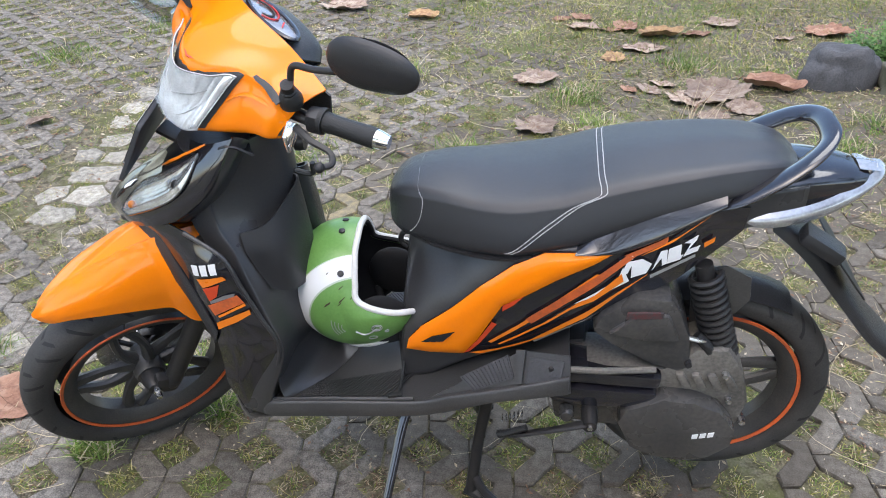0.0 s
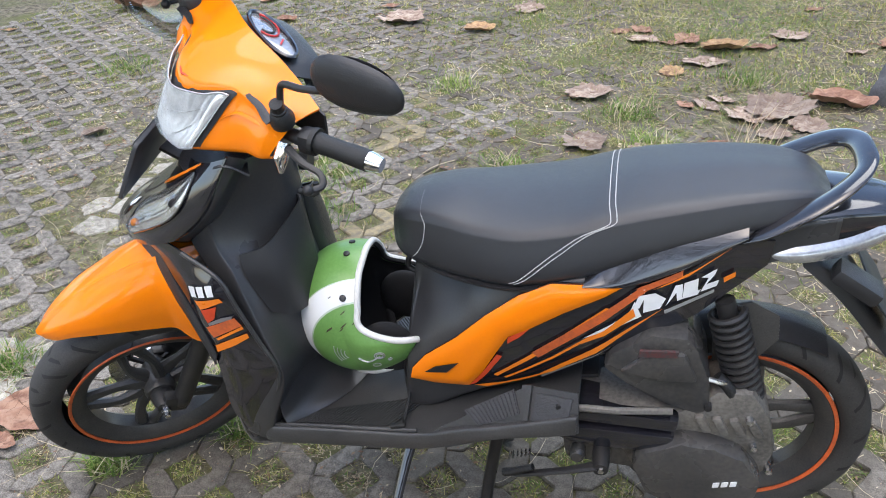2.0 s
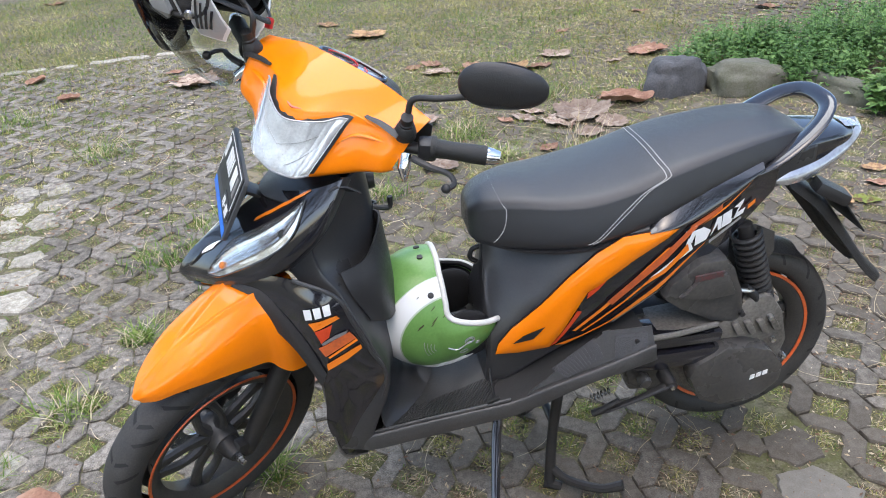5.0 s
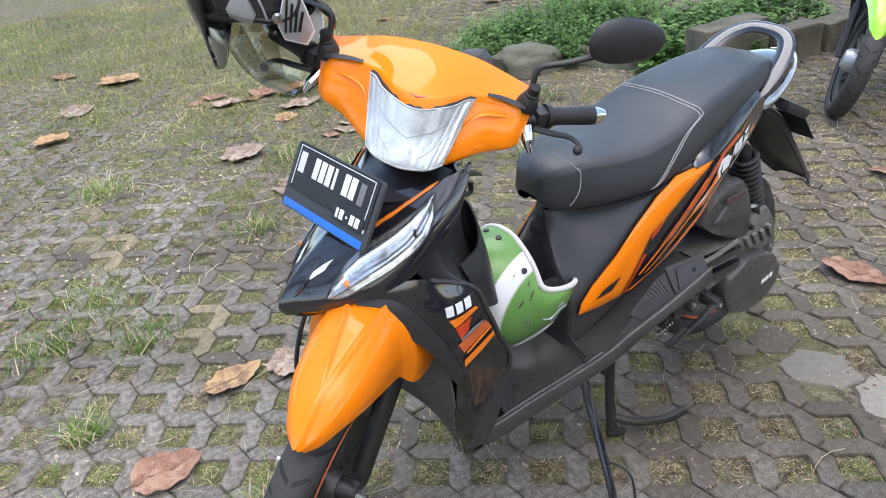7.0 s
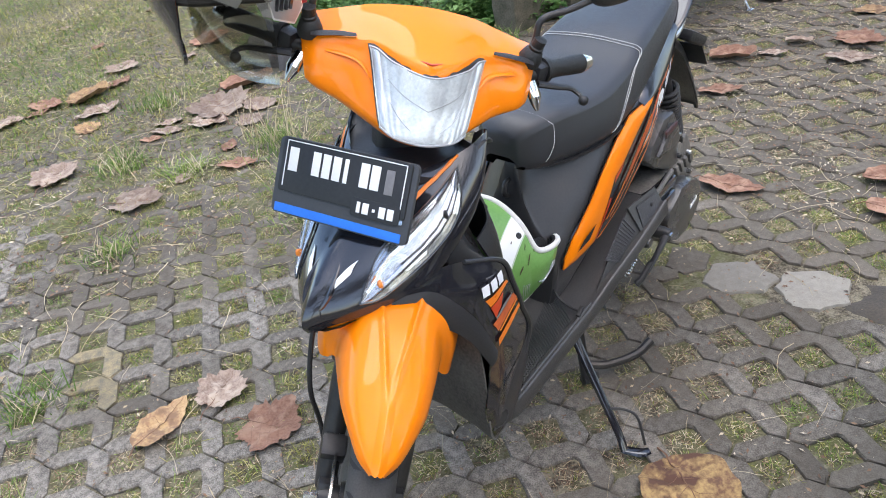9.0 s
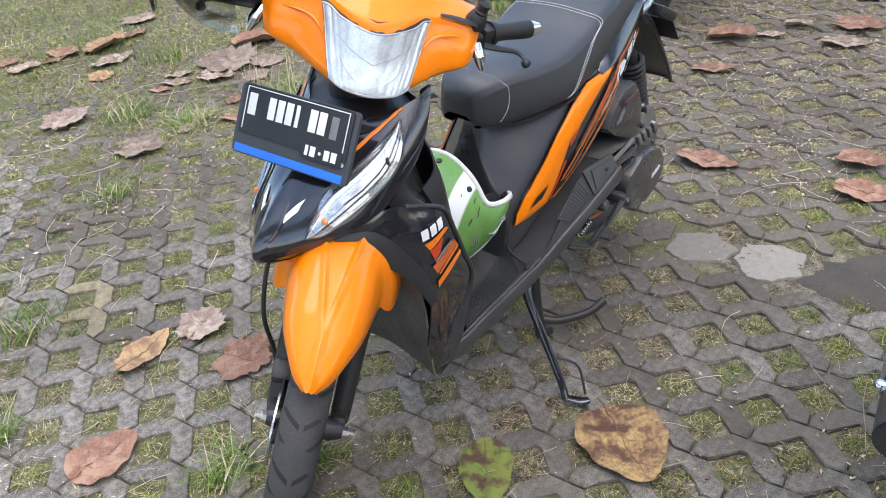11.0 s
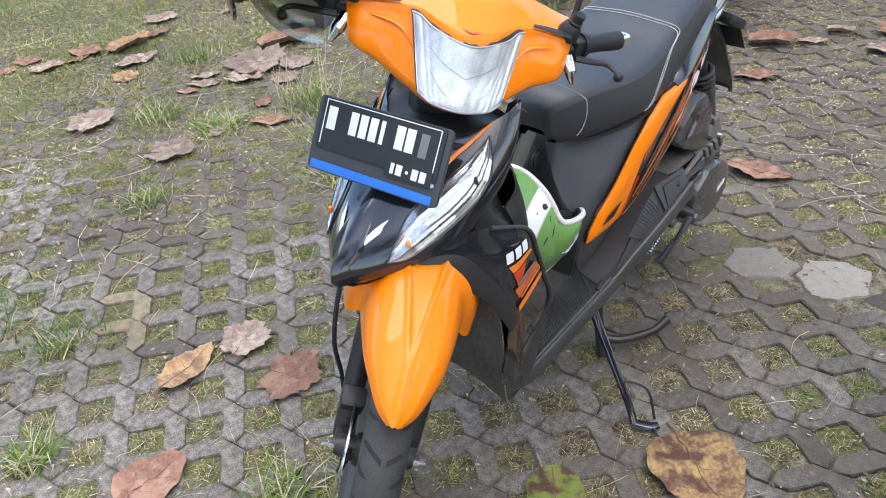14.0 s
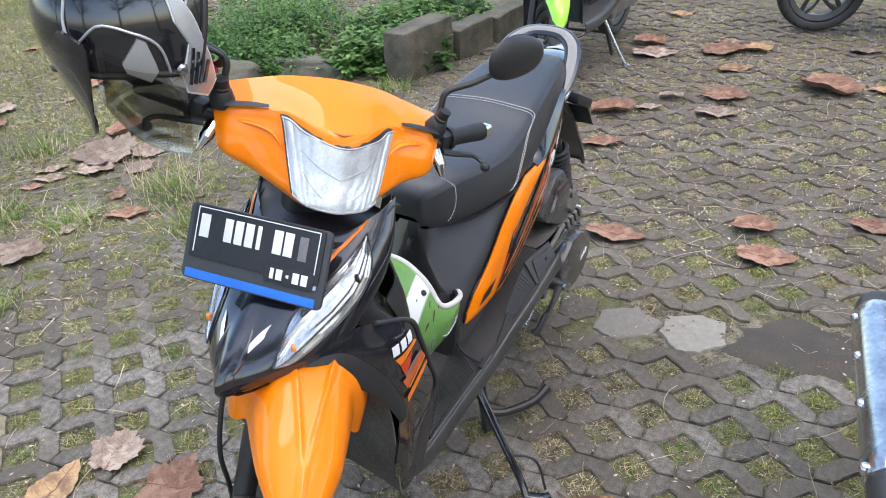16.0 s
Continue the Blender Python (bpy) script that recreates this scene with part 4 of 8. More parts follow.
graphics = [
    ([(0.129, 0.600), (0.170, 0.628), (0.150, 0.604), (0.128, 0.585)], DECAL_RED),
    ([(0.108, 0.556), (0.118, 0.552), (0.085, 0.496), (0.064, 0.468), (0.052, 0.462), (0.079, 0.502)], DECAL_RED),
    ([(0.173, 0.572), (0.285, 0.671), (0.350, 0.730), (0.366, 0.728), (0.292, 0.655), (0.185, 0.560)], REDSTRIPE),
    ([(0.345, 0.730), (0.420, 0.768), (0.420, 0.756), (0.366, 0.728)], REDSTRIPE),
    ([(0.372, 0.728), (0.430, 0.756), (0.494, 0.808), (0.440, 0.768)], DECAL_ORANGE),
    ([(0.232, 0.586), (0.300, 0.640), (0.345, 0.690), (0.350, 0.672), (0.300, 0.626)], DECAL_ORANGE),
    ([(0.100, 0.500), (0.194, 0.587), (0.300, 0.690), (0.308, 0.688), (0.202, 0.582), (0.107, 0.497)], DECAL_ORANGE),
    ([(0.120, 0.497), (0.210, 0.565), (0.280, 0.628), (0.286, 0.626), (0.212, 0.560), (0.124, 0.494)], DECAL_ORANGE),
    ([(0.062, 0.464), (0.120, 0.483), (0.186, 0.515), (0.280, 0.590), (0.349, 0.652), (0.395, 0.690), (0.340, 0.636), (0.287, 0.580), (0.210, 0.523), (0.170, 0.502), (0.120, 0.478), (0.085, 0.462)], DECAL_ORANGE),
    ([(0.190, 0.510), (0.287, 0.574), (0.320, 0.604), (0.285, 0.570), (0.192, 0.505)], DECAL_GREY),
    ([(0.262, 0.616), (0.338, 0.676), (0.346, 0.704), (0.360, 0.672), (0.326, 0.650)], WHITE),
    ([(0.345, 0.690), (0.352, 0.717), (0.379, 0.723), (0.397, 0.712), (0.389, 0.690), (0.362, 0.680), (0.366, 0.688), (0.381, 0.694), (0.387, 0.707), (0.375, 0.714), (0.361, 0.709), (0.355, 0.690)], WHITE),
    ([(0.398, 0.694), (0.410, 0.738), (0.422, 0.740), (0.424, 0.708), (0.416, 0.704), (0.413, 0.722)], WHITE),
    ([(0.424, 0.742), (0.446, 0.750), (0.444, 0.740), (0.434, 0.722), (0.452, 0.726), (0.448, 0.715), (0.424, 0.708), (0.432, 0.736)], WHITE),
    ([(0.450, 0.752), (0.474, 0.768), (0.472, 0.757), (0.460, 0.737), (0.480, 0.744), (0.477, 0.731), (0.452, 0.721), (0.462, 0.750)], WHITE),
    ([(0.338, 0.720), (0.362, 0.730), (0.362, 0.722), (0.339, 0.711)], WHITE),
    ([(0.396, 0.685), (0.474, 0.724), (0.475, 0.717), (0.398, 0.677)], SILVER),
    ([(0.486, 0.748), (0.505, 0.759), (0.505, 0.748), (0.488, 0.737)], DECAL_ORANGE),
]
trim_low = [(0.258, 0.728), (0.333, 0.738), (0.416, 0.772), (0.480, 0.806), (0.515, 0.824)]
trim_top = [(0.262, 0.736), (0.318, 0.772), (0.398, 0.812), (0.462, 0.836), (0.515, 0.846)]


def seat_trim():
    rows = []
    for (xa, za), (xb, zb) in zip(trim_low, trim_top):
        y0 = body_y(xa, za) + 0.013
        rows.append([(xa, -y0 + 0.012, za - 0.005), (xa, -y0, za), (xa * 0.5 + xb * 0.5, -y0 + 0.009, za * 0.5 + zb * 0.5), (xb, -y0 + 0.022, zb)])
    return thicken(skin(rows, 30, 13), 0.003)


for side in (0, 1):
    f = flipped if side else (lambda b: b)
    pan = sp("body_side_panel", f(side_patch(panel, body_y, 0.003, 5, 0.004)), GLOSS, label="black side panel with orange sweep graphics")
    sp("orange_sweep", f(side_patch(solid, body_y, 0.015, 7, 0.005, 0.008, 0.010)), ORANGE, pan, "glossy orange sweeping side trim")
    sp("vent_slot", f(side_patch([(-0.036, 0.487), (-0.012, 0.508), (0.036, 0.528), (0.010, 0.497)], body_y, 0.0185, 2)), DARK, pan)
    for k, (o, m) in enumerate(graphics):
        sp("graphic", f(side_patch(o, body_y, 0.0082 + 0.0004 * (k % 3), 4)), m, pan)
    sp("upper_trim", f(seat_trim()), GLOSS, label="glossy black trim under the seat")

# seat: half sections from the crown down to the lower edge
def seat_row(x, zt, hw, zl, crown=0.6):
    zm = zl + (zt - zl) * 0.62
    return mirrored([(x, 0, zt), (x, hw * 0.40, zt - 0.003), (x, hw * 0.74, zt - (zt - zl) * 0.09), (x, hw * 0.865, zt - (zt - zl) * 0.20), (x, hw * 0.90, zt - (zt - zl) * 0.30), (x, hw * 0.965, zm - (zt - zl) * 0.22), (x, hw * 0.99, zl + (zt - zl) * 0.14), (x, hw * 0.93, zl)])


seat_rows = [seat_row(-0.106, 0.764, 0.026, 0.728), seat_row(-0.098, 0.786, 0.052, 0.710), seat_row(-0.066, 0.808, 0.082, 0.700), seat_row(0.0, 0.818, 0.112, 0.698), seat_row(0.07, 0.816, 0.136, 0.698), seat_row(0.14, 0.820, 0.153, 0.704), seat_row(0.22, 0.834, 0.154, 0.720), seat_row(0.285, 0.854, 0.151, 0.742), seat_row(0.35, 0.870, 0.146, 0.768), seat_row(0.43, 0.882, 0.135, 0.798), seat_row(0.50, 0.890, 0.122, 0.820), seat_row(0.57, 0.892, 0.105, 0.838), seat_row(0.62, 0.884, 0.082, 0.846), seat_row(0.648, 0.866, 0.05, 0.848)]
seat = sp("seat", skin(seat_rows, 84, 57, caps=True), SEAT, label="long black vinyl seat with white stitching")


SEAT_GRID = np.array([spline(r, 57) for r in seat_rows])


def on_seat(x, k, lift=0.0012):
    """A point on the seat: k from the crown (0) to the left lower edge (1)."""
    a = SEAT_GRID
    j = 28 - k * 28
    j0 = int(j)
    col = a[:, j0] + (a[:, min(j0 + 1, 56)] - a[:, j0]) * (j - j0)
    xs = col[:, 0]
    p = np.array([x, np.interp(x, xs, col[:, 1]), np.interp(x, xs, col[:, 2])])
    c = np.array([x, 0, 0.74])
    d = p - c
    return p + lift * d / np.linalg.norm(d)


def stitches(line, count, side):
    pts = spline(line, count * 2)
    bms = []
    for i in range(0, count * 2 - 2, 2):
        a, b = on_seat(pts[i][0], pts[i][1]), on_seat(pts[i + 2][0], pts[i + 2][1])
        if side:
            a[1], b[1] = -a[1], -b[1]
        bms.append(tube([a, a * 0.18 + b * 0.82], 0.0009, 4))
    return joined(*bms)


seam = [(0.292, 0.0, 0), (0.293, 0.2, 0), (0.297, 0.34, 0), (0.292, 0.44, 0), (0.247, 0.56, 0), (0.19, 0.70, 0), (0.125, 0.93, 0)]
seam2 = [(0.302, 0.0, 0), (0.303, 0.2, 0), (0.307, 0.34, 0), (0.302, 0.45, 0), (0.255, 0.575, 0), (0.197, 0.715, 0), (0.135, 0.94, 0)]
for side in (0, 1):
    sp("seam", stitches(seam, 58, side), THREAD, seat, "white double stitching")
    sp("seam", stitches(seam2, 58, side), THREAD, seat)
    sp("front_seam", stitches([(-0.045, 0.05, 0), (-0.04, 0.3, 0), (-0.03, 0.5, 0), (-0.035, 0.7, 0), (-0.06, 0.9, 0)], 26, side), THREAD, seat)
sp("seat_base", skin([mirrored([(x, 0, z - 0.004), (x, h * 0.9, z - 0.004), (x, h * 0.93, z - 0.014), (x, h * 0.5, z - 0.016)]) for x, h, z in ((-0.09, 0.055, 0.712), (0.0, 0.112, 0.702), (0.14, 0.153, 0.708), (0.285, 0.151, 0.744), (0.43, 0.135, 0.802), (0.6, 0.09, 0.848))], 30, 15), MATTE, seat)
sp("bag_hook", tube([(-0.062, 0, 0.655), (-0.088, 0, 0.650), (-0.094, 0, 0.628), (-0.080, 0, 0.616)], 0.006, 8, 12), IRON, label="small black bag hook under the seat")

# grab rail: flat bowed loop behind the seat
loop = [(0.485, -0.106, 0.798), (0.54, -0.114, 0.828), (0.60, -0.106, 0.866), (0.65, -0.088, 0.900), (0.682, -0.052, 0.920), (0.688, 0.0, 0.926), (0.682, 0.052, 0.920), (0.65, 0.088, 0.900), (0.60, 0.106, 0.866), (0.54, 0.114, 0.828), (0.485, 0.106, 0.798)]
sp("grab_rail", tube(loop, [0.010, 0.021, 0.025, 0.023, 0.020, 0.018, 0.020, 0.023, 0.025, 0.021, 0.010], 16, 70, 0.42), GLOSS, label="glossy black looped grab rail")

# tail: black spine with a pale lamp wrapped round it
rows = [mirrored([(x, 0, zt), (x, h * 0.7, zt - 0.004), (x, h, zt - 0.02), (x, h * 0.9, zb), (x, h * 0.4, zb - 0.004)]) for x, zt, h, zb in ((0.50, 0.842, 0.105, 0.775), (0.58, 0.852, 0.092, 0.782), (0.66, 0.860, 0.078, 0.790), (0.73, 0.858, 0.06, 0.806), (0.772, 0.850, 0.04, 0.822))]
tail = sp("tail_fairing", skin(rows, 26, 25, caps=True), GLOSS, label="glossy black tail fairing")
for side in (0, 1):
    f = flipped if side else (lambda b: b)
    drop = lambda r: [(x, y, z - 0.046 * max(0.0, (x - 0.53) / 0.27)) for x, y, z in r]
    lamp = [[(0.525, -0.098, 0.772), (0.525, -0.100, 0.778), (0.525, -0.096, 0.784)], [(0.60, -0.100, 0.776), (0.60, -0.106, 0.792), (0.60, -0.096, 0.806)], [(0.68, -0.082, 0.800), (0.68, -0.088, 0.818), (0.68, -0.078, 0.834)], [(0.745, -0.058, 0.834), (0.748, -0.062, 0.850), (0.742, -0.052, 0.866)], [(0.79, -0.028, 0.866), (0.798, -0.028, 0.880), (0.785, -0.022, 0.892)], [(0.80, 0.0, 0.880), (0.81, 0.0, 0.892), (0.795, 0.0, 0.904)]]
    sp("tail_lamp", f(thicken(skin([drop(r) for r in lamp], 28, 9), 0.01)), TAILLENS, tail, "pale clear tail lamp strip")
sp("tail_lamp_top", skin([mirrored([(0.755, 0.0, 0.857), (0.755, 0.03, 0.853)]), mirrored([(0.775, 0, 0.856), (0.772, 0.03, 0.852)]), mirrored([(0.80, 0.0, 0.852), (0.795, 0.022, 0.846)])], 12, 9), TAILLENS, tail)

# rear mudguard with plate holder
rows = [mirrored([(0.60, 0, 0.775), (0.61, 0.06, 0.77), (0.62, 0.075, 0.74)]), mirrored([(0.70, 0, 0.715), (0.70, 0.07, 0.71), (0.69, 0.085, 0.68)]), mirrored([(0.79, 0, 0.61), (0.785, 0.07, 0.605), (0.775, 0.085, 0.58)]), mirrored([(0.86, 0, 0.52), (0.855, 0.066, 0.515), (0.845, 0.08, 0.495)]), mirrored([(0.925, 0, 0.455), (0.92, 0.05, 0.452), (0.90, 0.066, 0.44)]), mirrored([(0.935, 0, 0.435), (0.93, 0.04, 0.435), (0.91, 0.055, 0.43)])]
mud = sp("rear_mudguard", thicken(skin(rows, 26, 19), 0.005), MATTE, label="matte black rear mudguard")
sp("plate_board", moved(block(0.235, 0.004, 0.10, (0, 0, 0), (0, 0, 0), 0.002), pose(0.765, 0.0, 0.665, 0, 0, 90) @ pose(0, 0, 0, -38, 0, 0)), PLATE, mud, "black rear number board")
for side in (-1, 1):
    sp("rear_indicator", moved(block(0.085, 0.05, 0.03, (0, 0, 0), (0, 0, 0), 0.01), pose(0.70, side * 0.10, 0.735, 0, 28, side * 12)), MATTE, mud)

# handlebar and its orange cowl; half rows run from the top middle down the front
rows = [
    [(-0.322, 0.0, 1.124), (-0.384, 0.0, 1.113), (-0.440, 0.0, 1.092), (-0.462, 0.0, 1.073), (-0.484, 0.0, 1.022), (-0.502, 0.0, 0.972), (-0.485, 0.0, 0.950)],
    [(-0.318, 0.045, 1.120), (-0.380, 0.045, 1.110), (-0.428, 0.045, 1.091), (-0.446, 0.045, 1.076), (-0.470, 0.045, 1.022), (-0.495, 0.045, 0.974), (-0.474, 0.045, 0.953)],
    [(-0.310, 0.09, 1.111), (-0.350, 0.09, 1.104), (-0.384, 0.09, 1.090), (-0.400, 0.09, 1.080), (-0.432, 0.09, 1.032), (-0.460, 0.09, 0.985), (-0.442, 0.09, 0.965)],
    [(-0.303, 0.135, 1.096), (-0.340, 0.135, 1.088), (-0.368, 0.135, 1.081), (-0.382, 0.135, 1.073), (-0.410, 0.135, 1.038), (-0.424, 0.135, 0.996), (-0.412, 0.135, 0.980)],
    [(-0.300, 0.180, 1.082), (-0.338, 0.180, 1.081), (-0.366, 0.180, 1.075), (-0.376, 0.180, 1.068), (-0.402, 0.178, 1.038), (-0.412, 0.176, 1.006), (-0.400, 0.174, 0.993)],
    [(-0.300, 0.203, 1.077), (-0.322, 0.204, 1.076), (-0.344, 0.204, 1.070), (-0.354, 0.203, 1.063), (-0.380, 0.198, 1.036), (-0.397, 0.192, 1.010), (-0.387, 0.190, 1.000)],
]
bar_rows = rows
whole = [[(x, -y, z) for x, y, z in r] for r in rows[:0:-1]] + rows
cowl = skin(whole, 61, 25)
for v in cowl.verts:
    # sharp brow above the cheeks
    if abs(v.co.y) > 0.07:
        v.co.x -= 0.007 * max(0, 1 - abs(v.co.z - (1.086 - 0.09 * (abs(v.co.y) - 0.09) / 0.06 * 0.12)) / 0.010) * min(1, (abs(v.co.y) - 0.07) / 0.04)
handlebar = st("handlebar_cowl", thicken(cowl, 0.004), ORANGE, label="glossy orange handlebar cowl")
back = [[(-0.345, y, z) for y, z in ((0, 1.100), (0, 1.05), (0, 0.97))], [(-0.335, y, z) for y, z in ((0.09, 1.090), (0.09, 1.045), (0.09, 0.975))], [(-0.320, y, z) for y, z in ((0.18, 1.068), (0.18, 1.035), (0.18, 0.998))], [(-0.314, y, z) for y, z in ((0.204, 1.060), (0.204, 1.03), (0.204, 1.003))]]
st("dash_back", thicken(skin([[(x + 0.02, -y, z) for x, y, z in r] for r in back[:0:-1]] + [[(x + 0.02, y, z) for x, y, z in r] for r in back], 25, 9), 0.004), MATTE, handlebar)
# instrument binnacle
st("instrument_hood", thicken(skin([mirrored([(-0.340, 0, 1.088), (-0.335, 0.06, 1.084), (-0.327, 0.10, 1.076)]), mirrored([(-0.305, 0, 1.096), (-0.305, 0.07, 1.091), (-0.302, 0.105, 1.078)]), mirrored([(-0.245, 0, 1.076), (-0.248, 0.07, 1.070), (-0.263, 0.105, 1.056)]), mirrored([(-0.223, 0, 1.052), (-0.228, 0.07, 1.048), (-0.248, 0.10, 1.040)]), mirrored([(-0.255, 0, 1.02), (-0.262, 0.07, 1.02), (-0.28, 0.09, 1.02)])], 22, 19), 0.004), MATTE, handlebar)
def oval(rx, ry, n=32):
    return [(rx * math.cos(a), ry * math.sin(a)) for a in np.linspace(0, 2 * math.pi, n, endpoint=False)]


face = pose(-0.284, 0, 1.0915, 0, 19, 0)
dial = st("dial", moved(plate_shape(oval(0.024, 0.078), 0.003, 0.001), face), TAILLENS, handlebar, "pale instrument dial in a black hood")
ring = [face @ Vector((x, y, 0.003)) for x, y in oval(0.0255, 0.0795)]
st("dial_rim", tube([tuple(p) for p in ring + ring[:1]], 0.0042, 8, 60), GLOSS, dial, "glossy black rim")
for k, (m, r0) in enumerate(((REDPLASTIC, 0.020), (PLATE, 0.014))):
    arc = [face @ Vector((r0 * math.cos(a), 0.030 + 2.0 * r0 * math.sin(a) * (-1), 0.0036)) for a in np.linspace(-1.2, 2.6, 14)]
    st("dial_scale", tube([tuple(p) for p in arc], 0.0018, 6, 24), m, dial, "red scale" if k == 0 else "")
st("dial_needle", moved(block(0.020, 0.003, 0.0012, (0, 0, 0), (0, 0, 0), 0), face @ pose(0.004, -0.03, 0.0042, 0, 0, 50)), REDPLASTIC, dial)


BAR_GRID = np.array([spline(r, 161) for r in bar_rows])


def bar_at(y, s, out):
    """A point on the front of the handlebar cowl: y across, s down from the top edge (0) to the lower edge (1)."""
    ys = [r[0][1] for r in bar_rows]
    cols = BAR_GRID[:, int(round(s * 160))]
    p = np.array([np.interp(abs(y), ys, cols[:, 0]), y, np.interp(abs(y), ys, cols[:, 2])])
    return p + out * np.array((-0.93, 0.25 * np.sign(y), 0.25))


def bar_patch(top, low, out, n=25, m=9, edge=0.4):
    """A sheet on the cowl between an upper and a lower line of (y, s)."""
    a, b = spline([(y, s, 0) for y, s in top], n), spline([(y, s, 0) for y, s in low], n)
    bm = bmesh.new()
    g = [[bm.verts.new(bar_at(*(a[i] + (b[i] - a[i]) * k / (m - 1))[:2], out * (edge if i in (0, n - 1) or k in (0, m - 1) else 1))) for k in range(m)] for i in range(n)]
    for i in range(n - 1):
        for k in range(m - 1):
            bm.faces.new((g[i][k], g[i + 1][k], g[i + 1][k + 1], g[i][k + 1]))
    bmesh.ops.recalc_face_normals(bm, faces=bm.faces)
    return bm


top = [(-0.094, 0.500), (-0.080, 0.492), (-0.055, 0.510), (0.0, 0.520), (0.055, 0.510), (0.080, 0.492), (0.094, 0.500)]
low = [(-0.068, 0.83), (-0.05, 0.845), (-0.03, 0.855), (0.0, 0.86), (0.03, 0.855), (0.05, 0.845), (0.068, 0.83)]
st("headlamp_frame", thicken(bar_patch([(y * 1.045, s - 0.008) for y, s in top], [(y * 1.05, s + 0.012) for y, s in low], 0.005), 0.003), HOLDER, handlebar, "dark grey lamp surround")


def fluted(at, n, m):
    """A smooth lamp reflector: upright flutes above, a shallow cross-ribbed bowl below a V."""
    bm = bmesh.new()
    g_ = []
    for i in range(n):
        row = []
        for k in range(m):
            a, b = i / (n - 1), k / (m - 1)
            split = 0.47 + 0.16 * (1 - abs(2 * a - 1))
            up = min(1.0, max(0.0, (split - b) / 0.06))
            deep = 0.0009 * up * abs(math.sin(a * math.pi * 12)) + 0.0003 * (1 - up) * math.sin(a * math.pi * 26)
            row.append(bm.verts.new(at(a, b, -0.0035 * math.sin(math.pi * a) ** 0.8 * math.sin(math.pi * b) + deep + 0.0006 * (1 - up))))
        g_.append(row)
    for i in range(n - 1):
        for k in range(m - 1):
            bm.faces.new((g_[i][k], g_[i + 1][k], g_[i + 1][k + 1], g_[i][k + 1]))
    bmesh.ops.recalc_face_normals(bm, faces=bm.faces)
    return bm


lampm = st("headlamp", fluted(between(top, low, lambda y, q, o: bar_at(y, q, 0.014 + o)), 121, 61), HEADGLASS, handlebar, "large clear headlamp with fluted reflector", 60)
st("lamp_lens", bar_patch(top, low, 0.022, edge=0.62), LENS, lampm, "clear lens")
for ya, sa, yb, sb in ((-0.062, 0.600, 0.0, 0.678), (0.062, 0.600, 0.0, 0.678), (-0.056, 0.690, -0.022, 0.775), (0.056, 0.690, 0.022, 0.775)):
    st("lamp_rib", tube([bar_at(ya + (yb - ya) * k, sa + (sb - sa) * k, 0.0128) for k in (0, 0.33, 0.67, 1)], 0.0007, 6, 8), SILVER, lampm)
for side in (-1, 1):
    st("lamp_wing", bar_patch([(side * 0.091, 0.506), (side * 0.079, 0.506)][::side], [(side * 0.067, 0.826), (side * 0.056, 0.832)][::side], 0.0165, 5, 14, 0.9), REFLECTOR, lampm, "bright side strip of the reflector")
st("lamp_bezel", joined(tube([bar_at(y, q, 0.0145) for y, q in top], 0.0017, 8, 40), tube([bar_at(y, q, 0.014) for y, q in low], 0.0022, 8, 40)), SILVER, lampm)
st("cowl_emblem", thicken(bar_patch([(-0.020, 0.395), (0, 0.405), (0.020, 0.395)], [(-0.020, 0.425), (0, 0.436), (0.020, 0.425)], 0.003, 9, 3), 0.001), DECAL_RED, handlebar, "small red emblem shape")
for side in (-1, 1):
    # brow slots beside the lamp
    st("brow_crease", tube([bar_at(side * y, s, 0.001) for y, s in ((0.085, 0.66), (0.11, 0.60), (0.15, 0.58), (0.195, 0.60))], [0.001, 0.0045, 0.005, 0.001], 10, 20, 0.45), ORANGE, handlebar)

